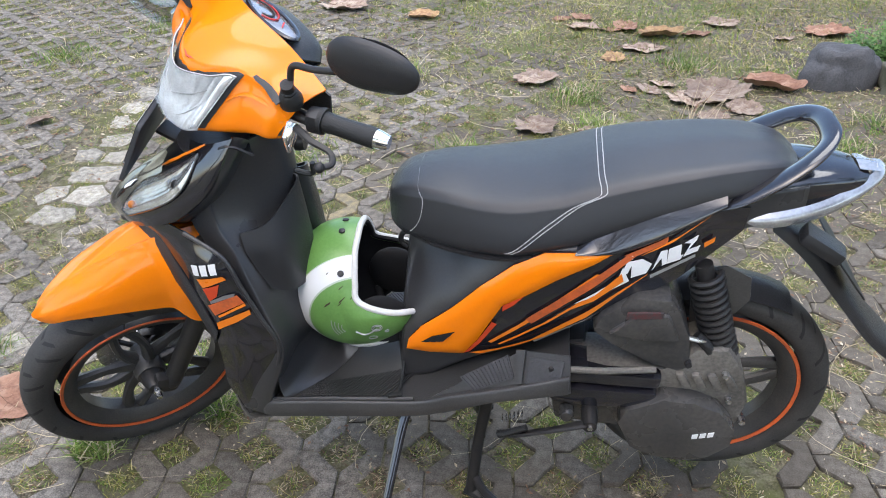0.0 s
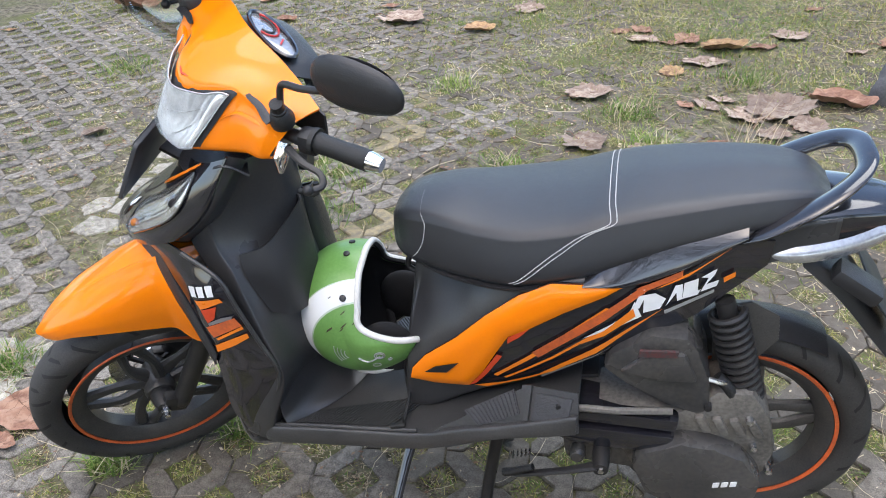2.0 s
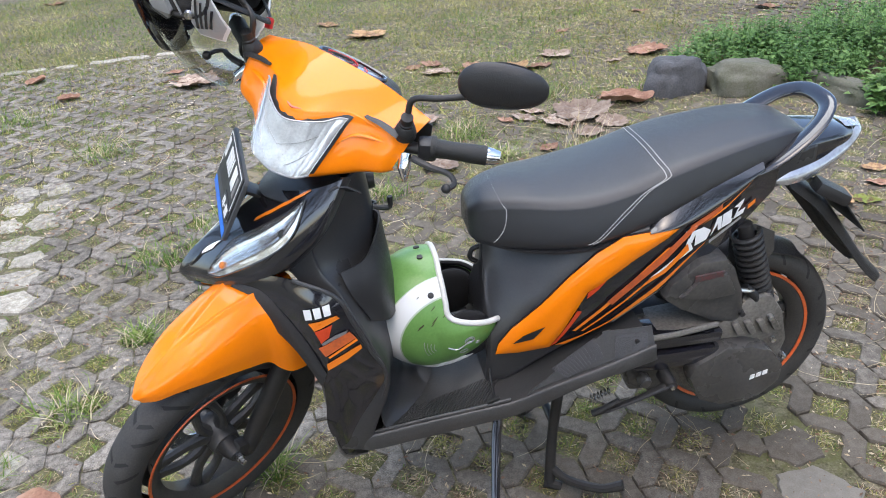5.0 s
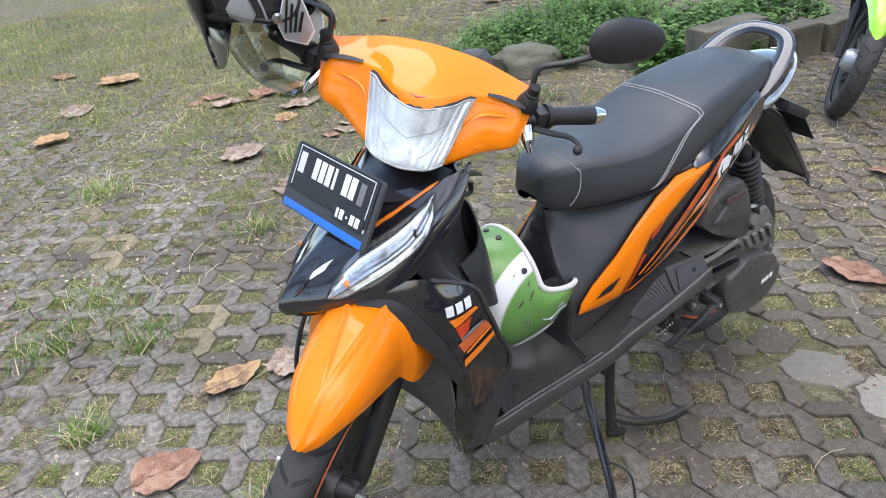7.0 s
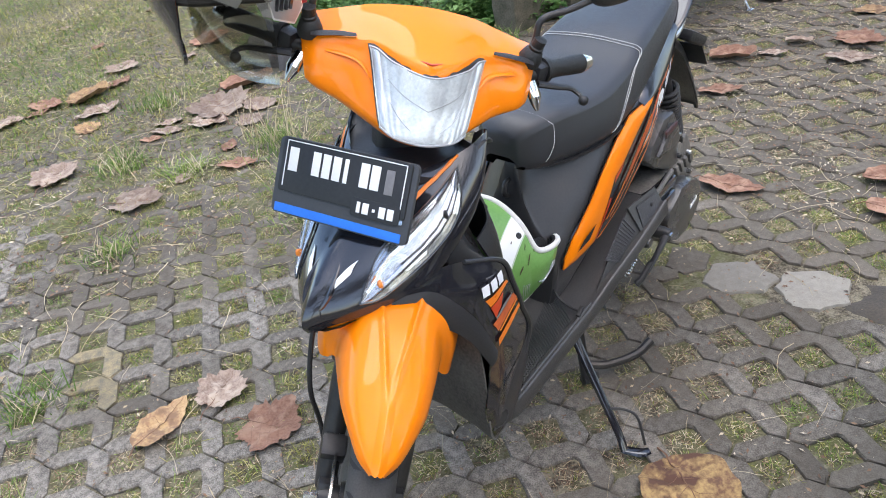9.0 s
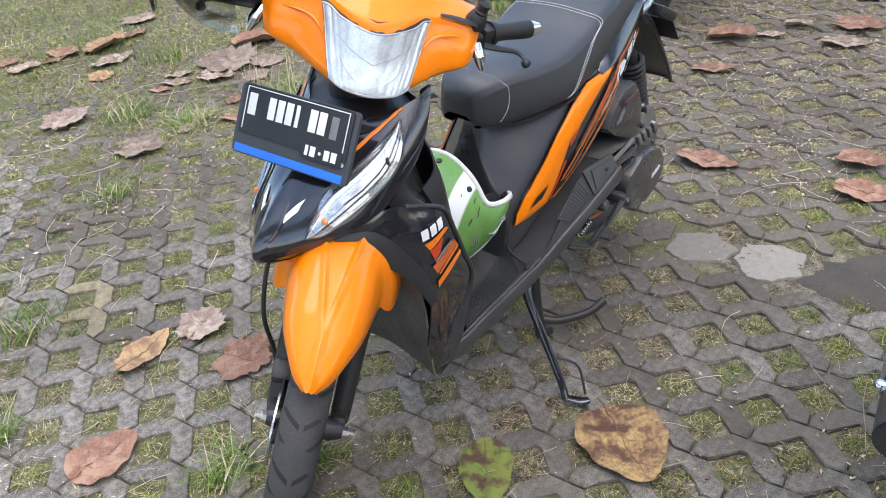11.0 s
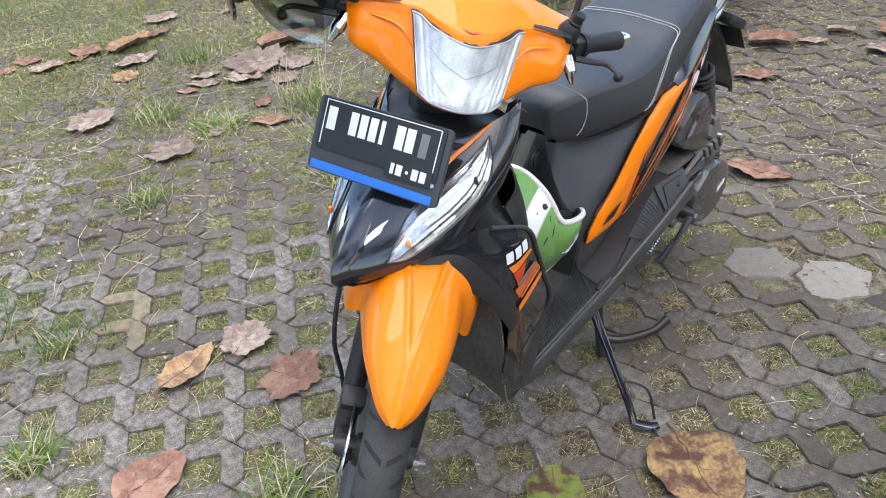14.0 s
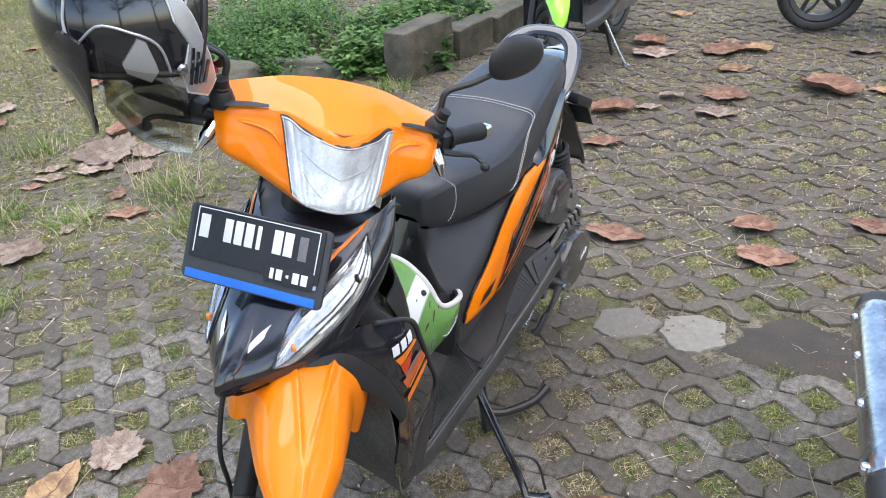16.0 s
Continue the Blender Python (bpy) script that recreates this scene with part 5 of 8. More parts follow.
for side in (-1, 1):
    y = lambda v: side * v
    sm = lambda name, bm, *rest: st(name, moved(bm, MOUNT[side]), *rest)
    g = sm("grip", tube([(-0.304, y(0.209), 1.0365), (-0.240, y(0.284), 1.034)], [0.0185, 0.0172, 0.0172, 0.0185, 0.0185], 16, 12), GRIP, handlebar, "ribbed rubber handlebar grip")
    sm("grip_flange", tube([(-0.308, y(0.204), 1.0365), (-0.302, y(0.211), 1.0363)], 0.0235, 18), GRIP, g)
    sm("bar_end", tube([(-0.240, y(0.284), 1.034), (-0.234, y(0.291), 1.0337), (-0.224, y(0.302), 1.033)], [0.0175, 0.0165, 0.0125], 14), CHROME, g, "bright bar-end weight")
    sm("handlebar_tube", tube([(-0.36, y(0.12), 1.022), (-0.318, y(0.200), 1.034), (-0.28, y(0.238), 1.036)], 0.012, 12), IRON, handlebar)
    sm("switch_block", moved(block(0.038, 0.034, 0.040, (0, 0, 0), (0, 0, 0), 0.010), pose(-0.312, y(0.200), 1.034, 0, 0, side * 44)), MATTE, handlebar)
    lev = sm("brake_lever", tube([(-0.350, y(0.198), 1.030), (-0.338, y(0.235), 1.026), (-0.318, y(0.264), 1.018), (-0.322, y(0.284), 1.011), (-0.344, y(0.288), 1.013)], [0.008, 0.007, 0.006, 0.006, 0.006], 8, 20, 0.75), IRON, handlebar, "dark curved brake lever")
    bm = bmesh.new()
    bmesh.ops.create_uvsphere(bm, u_segments=12, v_segments=8, radius=0.0095)
    sm("lever_ball", moved(bm, pose(-0.346, y(0.287), 1.014)), IRON, lev)
    sm("lever_perch", tube([(-0.352, y(0.182), 1.030), (-0.366, y(0.196), 1.012), (-0.372, y(0.206), 0.990)], [0.012, 0.013, 0.004], 12), CHROME, lev, "polished lever perch")
    # mirror
    base = Vector((-0.346, y(0.173), 1.076))
    mir = sm("mirror_stalk", tube([base + Vector((0, 0, 0.0)), base + Vector((0.004, 0, 0.035)), base + Vector((0.012, y(0.004), 0.066)), base + Vector((0.034, y(0.05), 0.084)), base + Vector((0.080, y(0.11), 0.106))], 0.006, 10, 22), IRON, handlebar, "thin black mirror stalk")
    sm("mirror_boot", moved(lathe([(0.021, -0.012), (0.021, -0.002), (0.016, 0.014), (0.0125, 0.017), (0.0135, 0.022), (0.0115, 0.024), (0.0115, 0.038), (0.0, 0.040)], 18, "z"), pose(*base, side * -12, -8, 0)), GRIP, mir, "rubber boot")
    hd = []
    for k, sc in ((-1.0, 0.10), (-0.92, 0.45), (-0.7, 0.78), (-0.35, 0.97), (0.0, 1.0), (0.4, 0.95), (0.75, 0.76), (0.95, 0.42), (1.0, 0.12)):
        hd.append([(0.018 * math.cos(a) * sc if math.cos(a) < 0 else 0.006 * math.cos(a) * sc, k * 0.078, 0.042 * math.sin(a) * sc * (1.0 - 0.12 * k)) for a in np.linspace(0, 2 * math.pi, 16, endpoint=False)])
    hm = skin(hd, 24, 24, ring=True, caps=True)
    sm("mirror_head", moved(hm, pose(base.x + 0.098, y(0.173 + 0.130), base.z + 0.126, 0, 8, side * -40) @ Matrix.Diagonal((1, side, 1, 1))), MATTE, mir, "oval matte black mirror housing")
    gm_ = [[(0.0065, 0.071 * math.cos(a), 0.042 * math.sin(a)) for a in np.linspace(0, 2 * math.pi, 28, endpoint=False)]]
    disc_ = bmesh.new()
    disc_.faces.new([disc_.verts.new(q) for q in gm_[0]])
    sm("mirror_glass", moved(disc_, pose(base.x + 0.098, y(0.173 + 0.130), base.z + 0.126, 0, 8, side * -40)), CHROME, mir)
    sm("mirror_pad", thicken(bar_patch([(side * 0.105, 0.33), (side * 0.14, 0.30), (side * 0.175, 0.28)], [(side * 0.105, 0.40), (side * 0.14, 0.42), (side * 0.178, 0.42)], 0.006, 9, 5), 0.003), MATTE, mir)

# number plate on a bracket in front of the cowl; characters stand as plain bars
tl, tr, bl, br = Vector((-0.558, 0.135, 0.944)), Vector((-0.529, -0.141, 0.940)), Vector((-0.618, 0.135, 0.838)), Vector((-0.605, -0.141, 0.832))
ax = (tr - tl).normalized()
nz = ax.cross(bl - tl).normalized()
if nz.x > 0:
    nz = -nz
ay = nz.cross(ax).normalized()
if ay.z < 0:
    ay = -ay
pm = Matrix((ax, ay, nz)).transposed().to_4x4()
pm.translation = (tl + tr + bl + br) / 4


def rounded(w, h, r, n=5):
    out = []
    for cx, cy, a0 in ((w / 2 - r, h / 2 - r, 0), (-w / 2 + r, h / 2 - r, 90), (-w / 2 + r, -h / 2 + r, 180), (w / 2 - r, -h / 2 + r, 270)):
        out += [(cx + r * math.cos(radians(a0 + 90 * k / n)), cy + r * math.sin(radians(a0 + 90 * k / n))) for k in range(n + 1)]
    return out


plate = sp("number_plate_holder", moved(plate_shape(rounded(0.278, 0.132, 0.010), 0.008, 0.002), pm), HOLDER, label="black plastic number plate holder")
sp("number_plate", moved(plate_shape(rounded(0.258, 0.092, 0.006), 0.003, 0.001), pm @ pose(0, 0.019, 0.0056)), PLATE, plate, "black number plate with pale border")
for w, h, x, yy in ((0.240, 0.0016, 0, 0.0415), (0.0016, 0.078, -0.1195, 0.0025), (0.0016, 0.078, 0.1195, 0.0025)):
    sp("plate_border", moved(block(w, h, 0.001, (x, yy + 0.019, 0.0077), (0, 0, 0), 0), pm), WHITE, plate)
for x, w in ((-0.103, 0.019), (-0.055, 0.016), (-0.034, 0.016), (-0.013, 0.016), (0.006, 0.008), (0.043, 0.017), (0.064, 0.017)):
    sp("plate_bar", moved(block(w, 0.040, 0.0012, (x, 0.030, 0.0077), (0, 0, 0), 0.0004), pm), WHITE, plate)
sp("plate_bar", moved(block(0.016, 0.040, 0.0012, (0.092, 0.028, 0.0077), (0, 0, 0), 0.0004), pm), DECAL_GREY, plate)
sp("date_panel", moved(plate_shape(rounded(0.094, 0.030, 0.005), 0.002, 0.0005), pm @ pose(0.074, -0.022, 0.0078)), PLATE, plate)
for x, w in ((0.042, 0.007), (0.056, 0.012), (0.072, 0.005), (0.088, 0.012), (0.104, 0.012)):
    sp("date_bar", moved(block(w, 0.018 if w > 0.006 else 0.005, 0.001, (x, -0.022, 0.0092), (0, 0, 0), 0.0003), pm), WHITE, plate)
sp("blue_strip", moved(block(0.258, 0.015, 0.0015, (-0.002, -0.056, 0.0046), (0, 0, 0), 0.0005), pm), BLUE, plate, "blue strip along the lower edge")
sp("plate_screw", moved(lathe([(0.0, 0.0), (0.004, 0.0), (0.004, -0.002), (0, -0.003)], 10, "z"), pm @ pose(0.124, -0.03, 0.0075)), STEEL, plate)
sp("plate_bracket", block(0.08, 0.05, 0.008, (-0.530, 0, 0.858), (0, 30, 0), 0.003), IRON, plate)

# engine, transmission case, air box
def slab(outline, y0, y1, bevel):
    """An outline in x, z between two y."""
    bm = plate_shape([(x, z) for x, z in outline], abs(y1 - y0), bevel)
    return moved(bm, Matrix(((1, 0, 0, 0), (0, 0, -1, (y0 + y1) / 2), (0, 1, 0, 0), (0, 0, 0, 1))))


COVER = material("satin_black_cover", (0.034, 0.034, 0.035), 0.27, dark=(0.090, 0.083, 0.074), scale=7, fine=120, mix=0.8, coat=0.2)
case = [(0.246, 0.400), (0.250, 0.462), (0.397, 0.470), (0.444, 0.462), (0.504, 0.519), (0.565, 0.523), (0.60, 0.470), (0.622, 0.390), (0.610, 0.330), (0.555, 0.275), (0.453, 0.250), (0.385, 0.275), (0.350, 0.345)]
drive = sp("drive_case", slab(case, -0.165, -0.06, 0.012), CASE, label="dusty aluminium belt-drive case")
cover = [(0.365, 0.350), (0.378, 0.385), (0.450, 0.422), (0.51, 0.418), (0.562, 0.398), (0.600, 0.347), (0.599, 0.300), (0.555, 0.262), (0.515, 0.248), (0.450, 0.252), (0.395, 0.278)]
sp("case_cover", slab(cover, -0.208, -0.15, 0.018), COVER, drive, "black plastic case cover with a white emblem")
for k in range(3):
    x0 = 0.515 + k * 0.015
    sp("emblem_bar", slab([(x0, 0.322 + k * 0.004), (x0 + 0.011, 0.325 + k * 0.004), (x0 + 0.012, 0.337 + k * 0.004), (x0 + 0.001, 0.334 + k * 0.004)], -0.2095, -0.2075, 0), WHITE, drive)
sp("swing_arm", slab([(0.225, 0.437), (0.225, 0.466), (0.445, 0.462), (0.440, 0.432)], -0.19, -0.10, 0.010), GLOSS, drive)
sp("swing_arm", slab([(0.225, 0.388), (0.225, 0.426), (0.442, 0.424), (0.432, 0.380), (0.30, 0.376)], -0.195, -0.10, 0.014), GLOSS, drive)
sp("pivot_cap", moved(lathe([(0.0, -0.008), (0.012, -0.007), (0.016, 0.0), (0.016, 0.02)], 18), pose(0.265, -0.196, 0.352)), COVER, drive)
sp("lower_case", slab([(0.24, 0.30), (0.23, 0.375), (0.40, 0.372), (0.40, 0.29)], -0.16, -0.08, 0.014), COVER, drive)
sp("case_rib", tube([(0.235, -0.186, 0.468), (0.33, -0.188, 0.472), (0.43, -0.178, 0.476)], 0.007, 8), CASE, drive)
for x, z in ((0.58, 0.40), (0.565, 0.465), (0.615, 0.345), (0.49, 0.49), (0.37, 0.44), (0.25, 0.43)):
    sp("case_bolt", moved(lathe([(0.0, -0.012), (0.0065, -0.010), (0.0075, 0.0), (0.0075, 0.014)], 8), pose(x, -0.168, z)), STEEL if x > 0.55 else IRON, drive)
for k in range(4):
    sp("case_fin", slab([(0.47 + k * 0.03, 0.462), (0.485 + k * 0.03, 0.466), (0.505 + k * 0.03, 0.43), (0.49 + k * 0.03, 0.425)], -0.176, -0.16, 0.004), CASE, drive)
LABELRED = material("worn_red_label", (0.10, 0.03, 0.03), 0.5, dark=(0.05, 0.045, 0.045), scale=60, mix=1.0, contrast=(0.42, 0.58))
box = [(0.300, 0.555), (0.315, 0.592), (0.380, 0.640), (0.442, 0.640), (0.462, 0.612), (0.488, 0.548), (0.498, 0.476), (0.474, 0.464), (0.420, 0.478), (0.345, 0.520)]
air = sp("air_box", slab(box, -0.170, -0.03, 0.03), COVER, label="dusty black air filter box")
sp("air_box_face", slab([(0.33, 0.56), (0.385, 0.612), (0.44, 0.612), (0.466, 0.552), (0.40, 0.548)], -0.184, -0.165, 0.010), COVER, air)
sp("warning_label", slab([(0.36, 0.603), (0.425, 0.609), (0.427, 0.622), (0.362, 0.617)], -0.1855, -0.18, 0.0), LABELRED, air, "small worn warning label")
sp("intake_elbow", tube([(0.30, -0.09, 0.55), (0.25, -0.09, 0.54), (0.21, -0.08, 0.50)], 0.026, 12, 12), MATTE, air)
sp("hose_clamp", tube([(0.478, -0.16, 0.548), (0.505, -0.165, 0.545), (0.515, -0.16, 0.54)], 0.005, 7), STEEL, air)
sp("breather_hose", tube([(0.50, -0.15, 0.545), (0.525, -0.155, 0.52), (0.525, -0.15, 0.48), (0.51, -0.15, 0.455)], 0.011, 10, 14), GRIP, air)
sp("engine_block", joined(block(0.22, 0.16, 0.12, (0.20, -0.02, 0.40), (0, -10, 0), 0.02), block(0.26, 0.14, 0.10, (0.38, 0.02, 0.40), (0, 0, 0), 0.02)), IRON)
for k in range(5):
    sp("cylinder_fin", block(0.006, 0.15, 0.10, (0.09 + k * 0.016, -0.01, 0.405), (0, -10, 0), 0.002), IRON)
# rear shock absorber
sa, sb = Vector((0.497, -0.115, 0.690)), Vector((0.585, -0.125, 0.398))
d_ = (sb - sa)
shock = sp("shock_absorber", joined(tube([sa, sa + d_ * 0.86], 0.017, 12), tube([sa + d_ * 0.72, sa + d_ * 0.97], 0.022, 12)), IRON, label="black rear shock absorber with coil spring")
u_ = d_.normalized()
v_ = u_.cross(Vector((0, 1, 0))).normalized()
w_ = u_.cross(v_)
coil = [sa + d_ * (0.08 + 0.66 * i / 220) + 0.029 * (math.cos(i * 0.37) * v_ + math.sin(i * 0.37) * w_) for i in range(221)]
sp("coil_spring", tube([tuple(c) for c in coil], 0.0062, 7), IRON, shock)
sp("shock_bolt", moved(lathe([(0.0, -0.012), (0.009, -0.012), (0.009, 0.002), (0.013, 0.003), (0.013, 0.01)], 6), pose(sb.x - 0.002, sb.y - 0.02, sb.z)), STEEL, shock)
# inner mudguard over the rear tyre
sp("rear_hugger", thicken(skin([[(RW[0] + 0.275 * math.cos(a), RW[1] + s * 0.055, RW[2] + (0.275 - 0.02 * abs(s)) * math.sin(a)) for s in (-1.0, -0.8, 0, 0.8, 1.0)] for a in np.linspace(1.05, 2.1, 9)], 18, 13), 0.004), MATTE)
sp("hugger_flap", slab([(0.50, 0.50), (0.49, 0.64), (0.55, 0.658), (0.60, 0.632), (0.607, 0.58), (0.575, 0.53)], -0.075, -0.07, 0.001), DUSTY)
# kick starter
kick = sp("kick_starter", joined(tube([(0.135, -0.225, 0.318), (0.16, -0.232, 0.322), (0.24, -0.232, 0.345), (0.302, -0.226, 0.362)], [0.008, 0.0075, 0.008, 0.011], 8, 16, 0.7), moved(lathe([(0.0, -0.02), (0.014, -0.02), (0.017, 0.0), (0.017, 0.03)], 16), pose(0.31, -0.215, 0.362))), IRON, label="folded kick-start lever")
sp("kick_bolt", moved(lathe([(0.0, -0.006), (0.006, -0.006), (0.007, 0.0)], 6), pose(0.311, -0.234, 0.362)), STEEL, kick)
sp("kick_pedal", tube([(0.13, -0.228, 0.317), (0.145, -0.235, 0.328), (0.185, -0.238, 0.352)], [0.009, 0.008, 0.007], 8), GRIP, kick)
for k in range(6):
    sp("spring_coil", moved(lathe([(0.007, -0.0015), (0.0095, 0), (0.007, 0.0015), (0.005, 0)], 12, "x"), pose(0.135 + k * 0.008, -0.20, 0.335 + k * 0.003)), STEEL, kick)
# stands
side_stand = sp("side_stand", joined(tube([(-0.07, -0.155, 0.30), (-0.085, -0.19, 0.25), (-0.118, -0.305, 0.085), (-0.13, -0.335, 0.035)], [0.012, 0.0115, 0.0105, 0.011], 8, 18, 0.7), tube([(-0.13, -0.33, 0.034), (-0.115, -0.37, 0.032), (-0.10, -0.385, 0.034)], [0.012, 0.014, 0.01], 8, 6, 0.5)), GLOSS, label="black side stand swung out")
sp("stand_loop", tube([(-0.108, -0.28, 0.125), (-0.095, -0.315, 0.128), (-0.088, -0.345, 0.11), (-0.098, -0.372, 0.045)], 0.0035, 7, 14), IRON, side_stand)
for s in (-1, 1):
    sp("centre_stand", joined(tube([(0.10, s * 0.08, 0.30), (0.075, s * 0.105, 0.14), (0.062, s * 0.135, 0.012)], [0.014, 0.013, 0.015], 10, 10), tube([(0.05, s * 0.13, 0.014), (0.09, s * 0.15, 0.010)], [0.014, 0.012], 8)), IRON, label="black tubular centre stand leg")
sp("stand_bar", tube([(0.082, -0.105, 0.17), (0.082, 0.105, 0.17)], 0.011, 10), IRON)
sp("stand_lever", tube([(0.07, -0.125, 0.055), (0.10, -0.17, 0.05), (0.16, -0.225, 0.065), (0.21, -0.245, 0.085)], [0.011, 0.011, 0.011, 0.013], 9, 16), IRON, label="foot lever of the centre stand")
# exhaust on the far side
sp("exhaust", joined(tube([(0.12, 0.06, 0.30), (0.25, 0.13, 0.26), (0.38, 0.17, 0.27)], 0.018, 12, 12), tube([(0.38, 0.17, 0.275), (0.42, 0.175, 0.29), (0.70, 0.185, 0.385), (0.74, 0.187, 0.398)], [0.03, 0.052, 0.055, 0.035], 20, 16)), IRON, label="black exhaust silencer")
sp("under_tray", block(0.36, 0.24, 0.05, (-0.10, 0, 0.29), (0, -8, 0), 0.015), MATTE)

# ---- helmets ----
def helmet_grid(size, limits, rows=56, cols=120, axis=(-0.62, 0, 0.78)):
    """Points of a shell that runs from a pole at the back to a rim; x to the face, z to the crown.
    limits: the rim's angle from the pole (degrees) at even steps of azimuth from brow to nape."""
    pole = Vector(axis).normalized()
    fwd = Vector((pole.z, 0, -pole.x)).normalized()
    side = pole.cross(fwd)
    lim = spline([(v, 0, 0) for v in limits], 61)[:, 0]
    out = []
    for i in range(rows):
        line = []
        for j in range(cols):
            az = 2 * math.pi * j / cols
            fold = az if az <= math.pi else 2 * math.pi - az
            a = radians(float(np.interp(fold / math.pi * 60, np.arange(61), lim))) * i / (rows - 1)
            d = math.cos(a) * pole + math.sin(a) * (math.cos(az) * fwd + math.sin(az) * side)
            line.append(Vector((d.x * size[0], d.y * size[1], d.z * size[2])))
        out.append(line)
    return out


def grid_mesh(g, pick=None):
    bm = bmesh.new()
    vs = [[bm.verts.new(p) for p in row] for row in g]
    n = len(g[0])
    for i in range(len(g) - 1):
        for j in range(n):
            f = bm.faces.new((vs[i][j], vs[i + 1][j], vs[i + 1][(j + 1) % n], vs[i][(j + 1) % n]))
            if pick:
                f.material_index = pick(f.calc_center_median())
    bmesh.ops.remove_doubles(bm, verts=bm.verts, dist=1e-6)
    bmesh.ops.recalc_face_normals(bm, faces=bm.faces)
    return bm


# green and white open-face helmet on the floorboard, face to the seat
HSIZE = (0.140, 0.124, 0.146)
RIM = [104, 104, 103, 103, 103, 105, 137, 141, 138, 112, 89, 76, 70]


def flared(p):
    """Cheeks run on forwards and out instead of closing in."""
    k = max(0.0, p.x / HSIZE[0]) * min(1.0, abs(p.y) / HSIZE[1]) * max(0.0, min(1.0, (0.06 - p.z) / 0.06))
    return Vector((p.x * (1 + 0.72 * k), p.y * (1 + 0.62 * k), p.z))


g = [[flared(p) for p in row] for row in helmet_grid(HSIZE, RIM, 100, 240, (-1, 0, 0.12))]
EAR = Vector((0.22, 1, -0.28)).normalized()


def helmet_paint():
    """Green paint with a pale lined band that runs round each ear."""
    m = material("helmet_paint", (0.16, 0.33, 0.085), 0.4, dark=(0.11, 0.25, 0.055), scale=9, mix=0.8, coat=0.15)
    n, ln, bs = nodes_of(m)
    keep = n.new("ShaderNodeSeparateXYZ")
    ln.new(n["Texture Coordinate"].outputs["Object"], keep.inputs[0])
    ay_ = n.new("ShaderNodeMath")
    ay_.operation = "ABSOLUTE"
    ln.new(keep.outputs["Y"], ay_.inputs[0])
    put_ = n.new("ShaderNodeCombineXYZ")
    ln.new(keep.outputs["X"], put_.inputs["X"]), ln.new(ay_.outputs[0], put_.inputs["Y"]), ln.new(keep.outputs["Z"], put_.inputs["Z"])
    dv = n.new("ShaderNodeVectorMath")
    dv.operation = "DIVIDE"
    dv.inputs[1].default_value = HSIZE
    nm = n.new("ShaderNodeVectorMath")
    nm.operation = "NORMALIZE"
    dt = n.new("ShaderNodeVectorMath")
    dt.operation = "DOT_PRODUCT"
    dt.inputs[1].default_value = EAR
    ln.new(put_.outputs[0], dv.inputs[0]), ln.new(dv.outputs[0], nm.inputs[0]), ln.new(nm.outputs[0], dt.inputs[0])
    rp = n.new("ShaderNodeValToRGB")
    rp.color_ramp.interpolation = "CONSTANT"
    e = rp.color_ramp.elements
    e[0].position, e[1].position = 0.0, 0.37
    for q in (0.385, 0.655, 0.675):
        e.new(q)
    for q, v in zip(e, (0.0, 0.5, 1.0, 0.5, 0.0)):
        q.color = (v, v, v, 1)
    ln.new(dt.outputs["Value"], rp.inputs[0])
    mx = n.new("ShaderNodeMix")
    mx.data_type = "RGBA"
    ln.new(rp.outputs[0], mx.inputs["Factor"]), ln.new(n["Color Ramp"].outputs[0], mx.inputs["A"])
    mx.inputs["B"].default_value = (0.76, 0.77, 0.76, 1)
    ln.new(mx.outputs["Result"], bs.inputs["Base Color"])
    return m


HELM = SCOOTER @ pose(-0.203, -0.006, 0.520, 0, -10, 2)
helmet = thing("open_face_helmet", HELM, "scuffed green and white open-face helmet on the floorboard", "helmet")
shell = part("shell", thicken(grid_mesh(g), 0.004), helmet_paint(), helmet)
part("lining", grid_mesh([[p * 0.90 for p in row] for row in g]), DARK, helmet, "black padded lining")
part("rim_trim", tube([tuple(p) for p in g[-1]], 0.0066, 10, 0, 1.0, closed=True), TRIM, helmet, "cream edge beading")
part("inner_trim", tube([tuple(p * 0.965) for p in g[-1]], 0.0062, 8, 0, 1.0, closed=True), DARK, helmet)
part("chrome_band", tube([tuple(g[-1][j % 240] * 0.975 + Vector((0.002, 0, 0))) for j in range(-42, 43)], 0.0035, 6), CHROME, helmet, "bright strip inside the brow")
for s_ in (-1, 1):
    pad = bmesh.new()
    bmesh.ops.create_uvsphere(pad, u_segments=24, v_segments=14, radius=1)
    part("cheek_pad", moved(pad, pose(0.070, s_ * 0.088, -0.045) @ Matrix.Diagonal((0.060, 0.022, 0.062, 1))), DARK, helmet)
    part("strap", tube([(0.02, s_ * 0.085, -0.08), (0.03, s_ * 0.06, -0.118), (0.06, s_ * 0.02, -0.125)], 0.008, 8, 10, 0.3), GRIP, helmet)


def on_helmet(x, y, z, out=1.0):
    d = Vector((x, y, z)).normalized() * out
    return flared(Vector((d.x * HSIZE[0], d.y * HSIZE[1], d.z * HSIZE[2])))


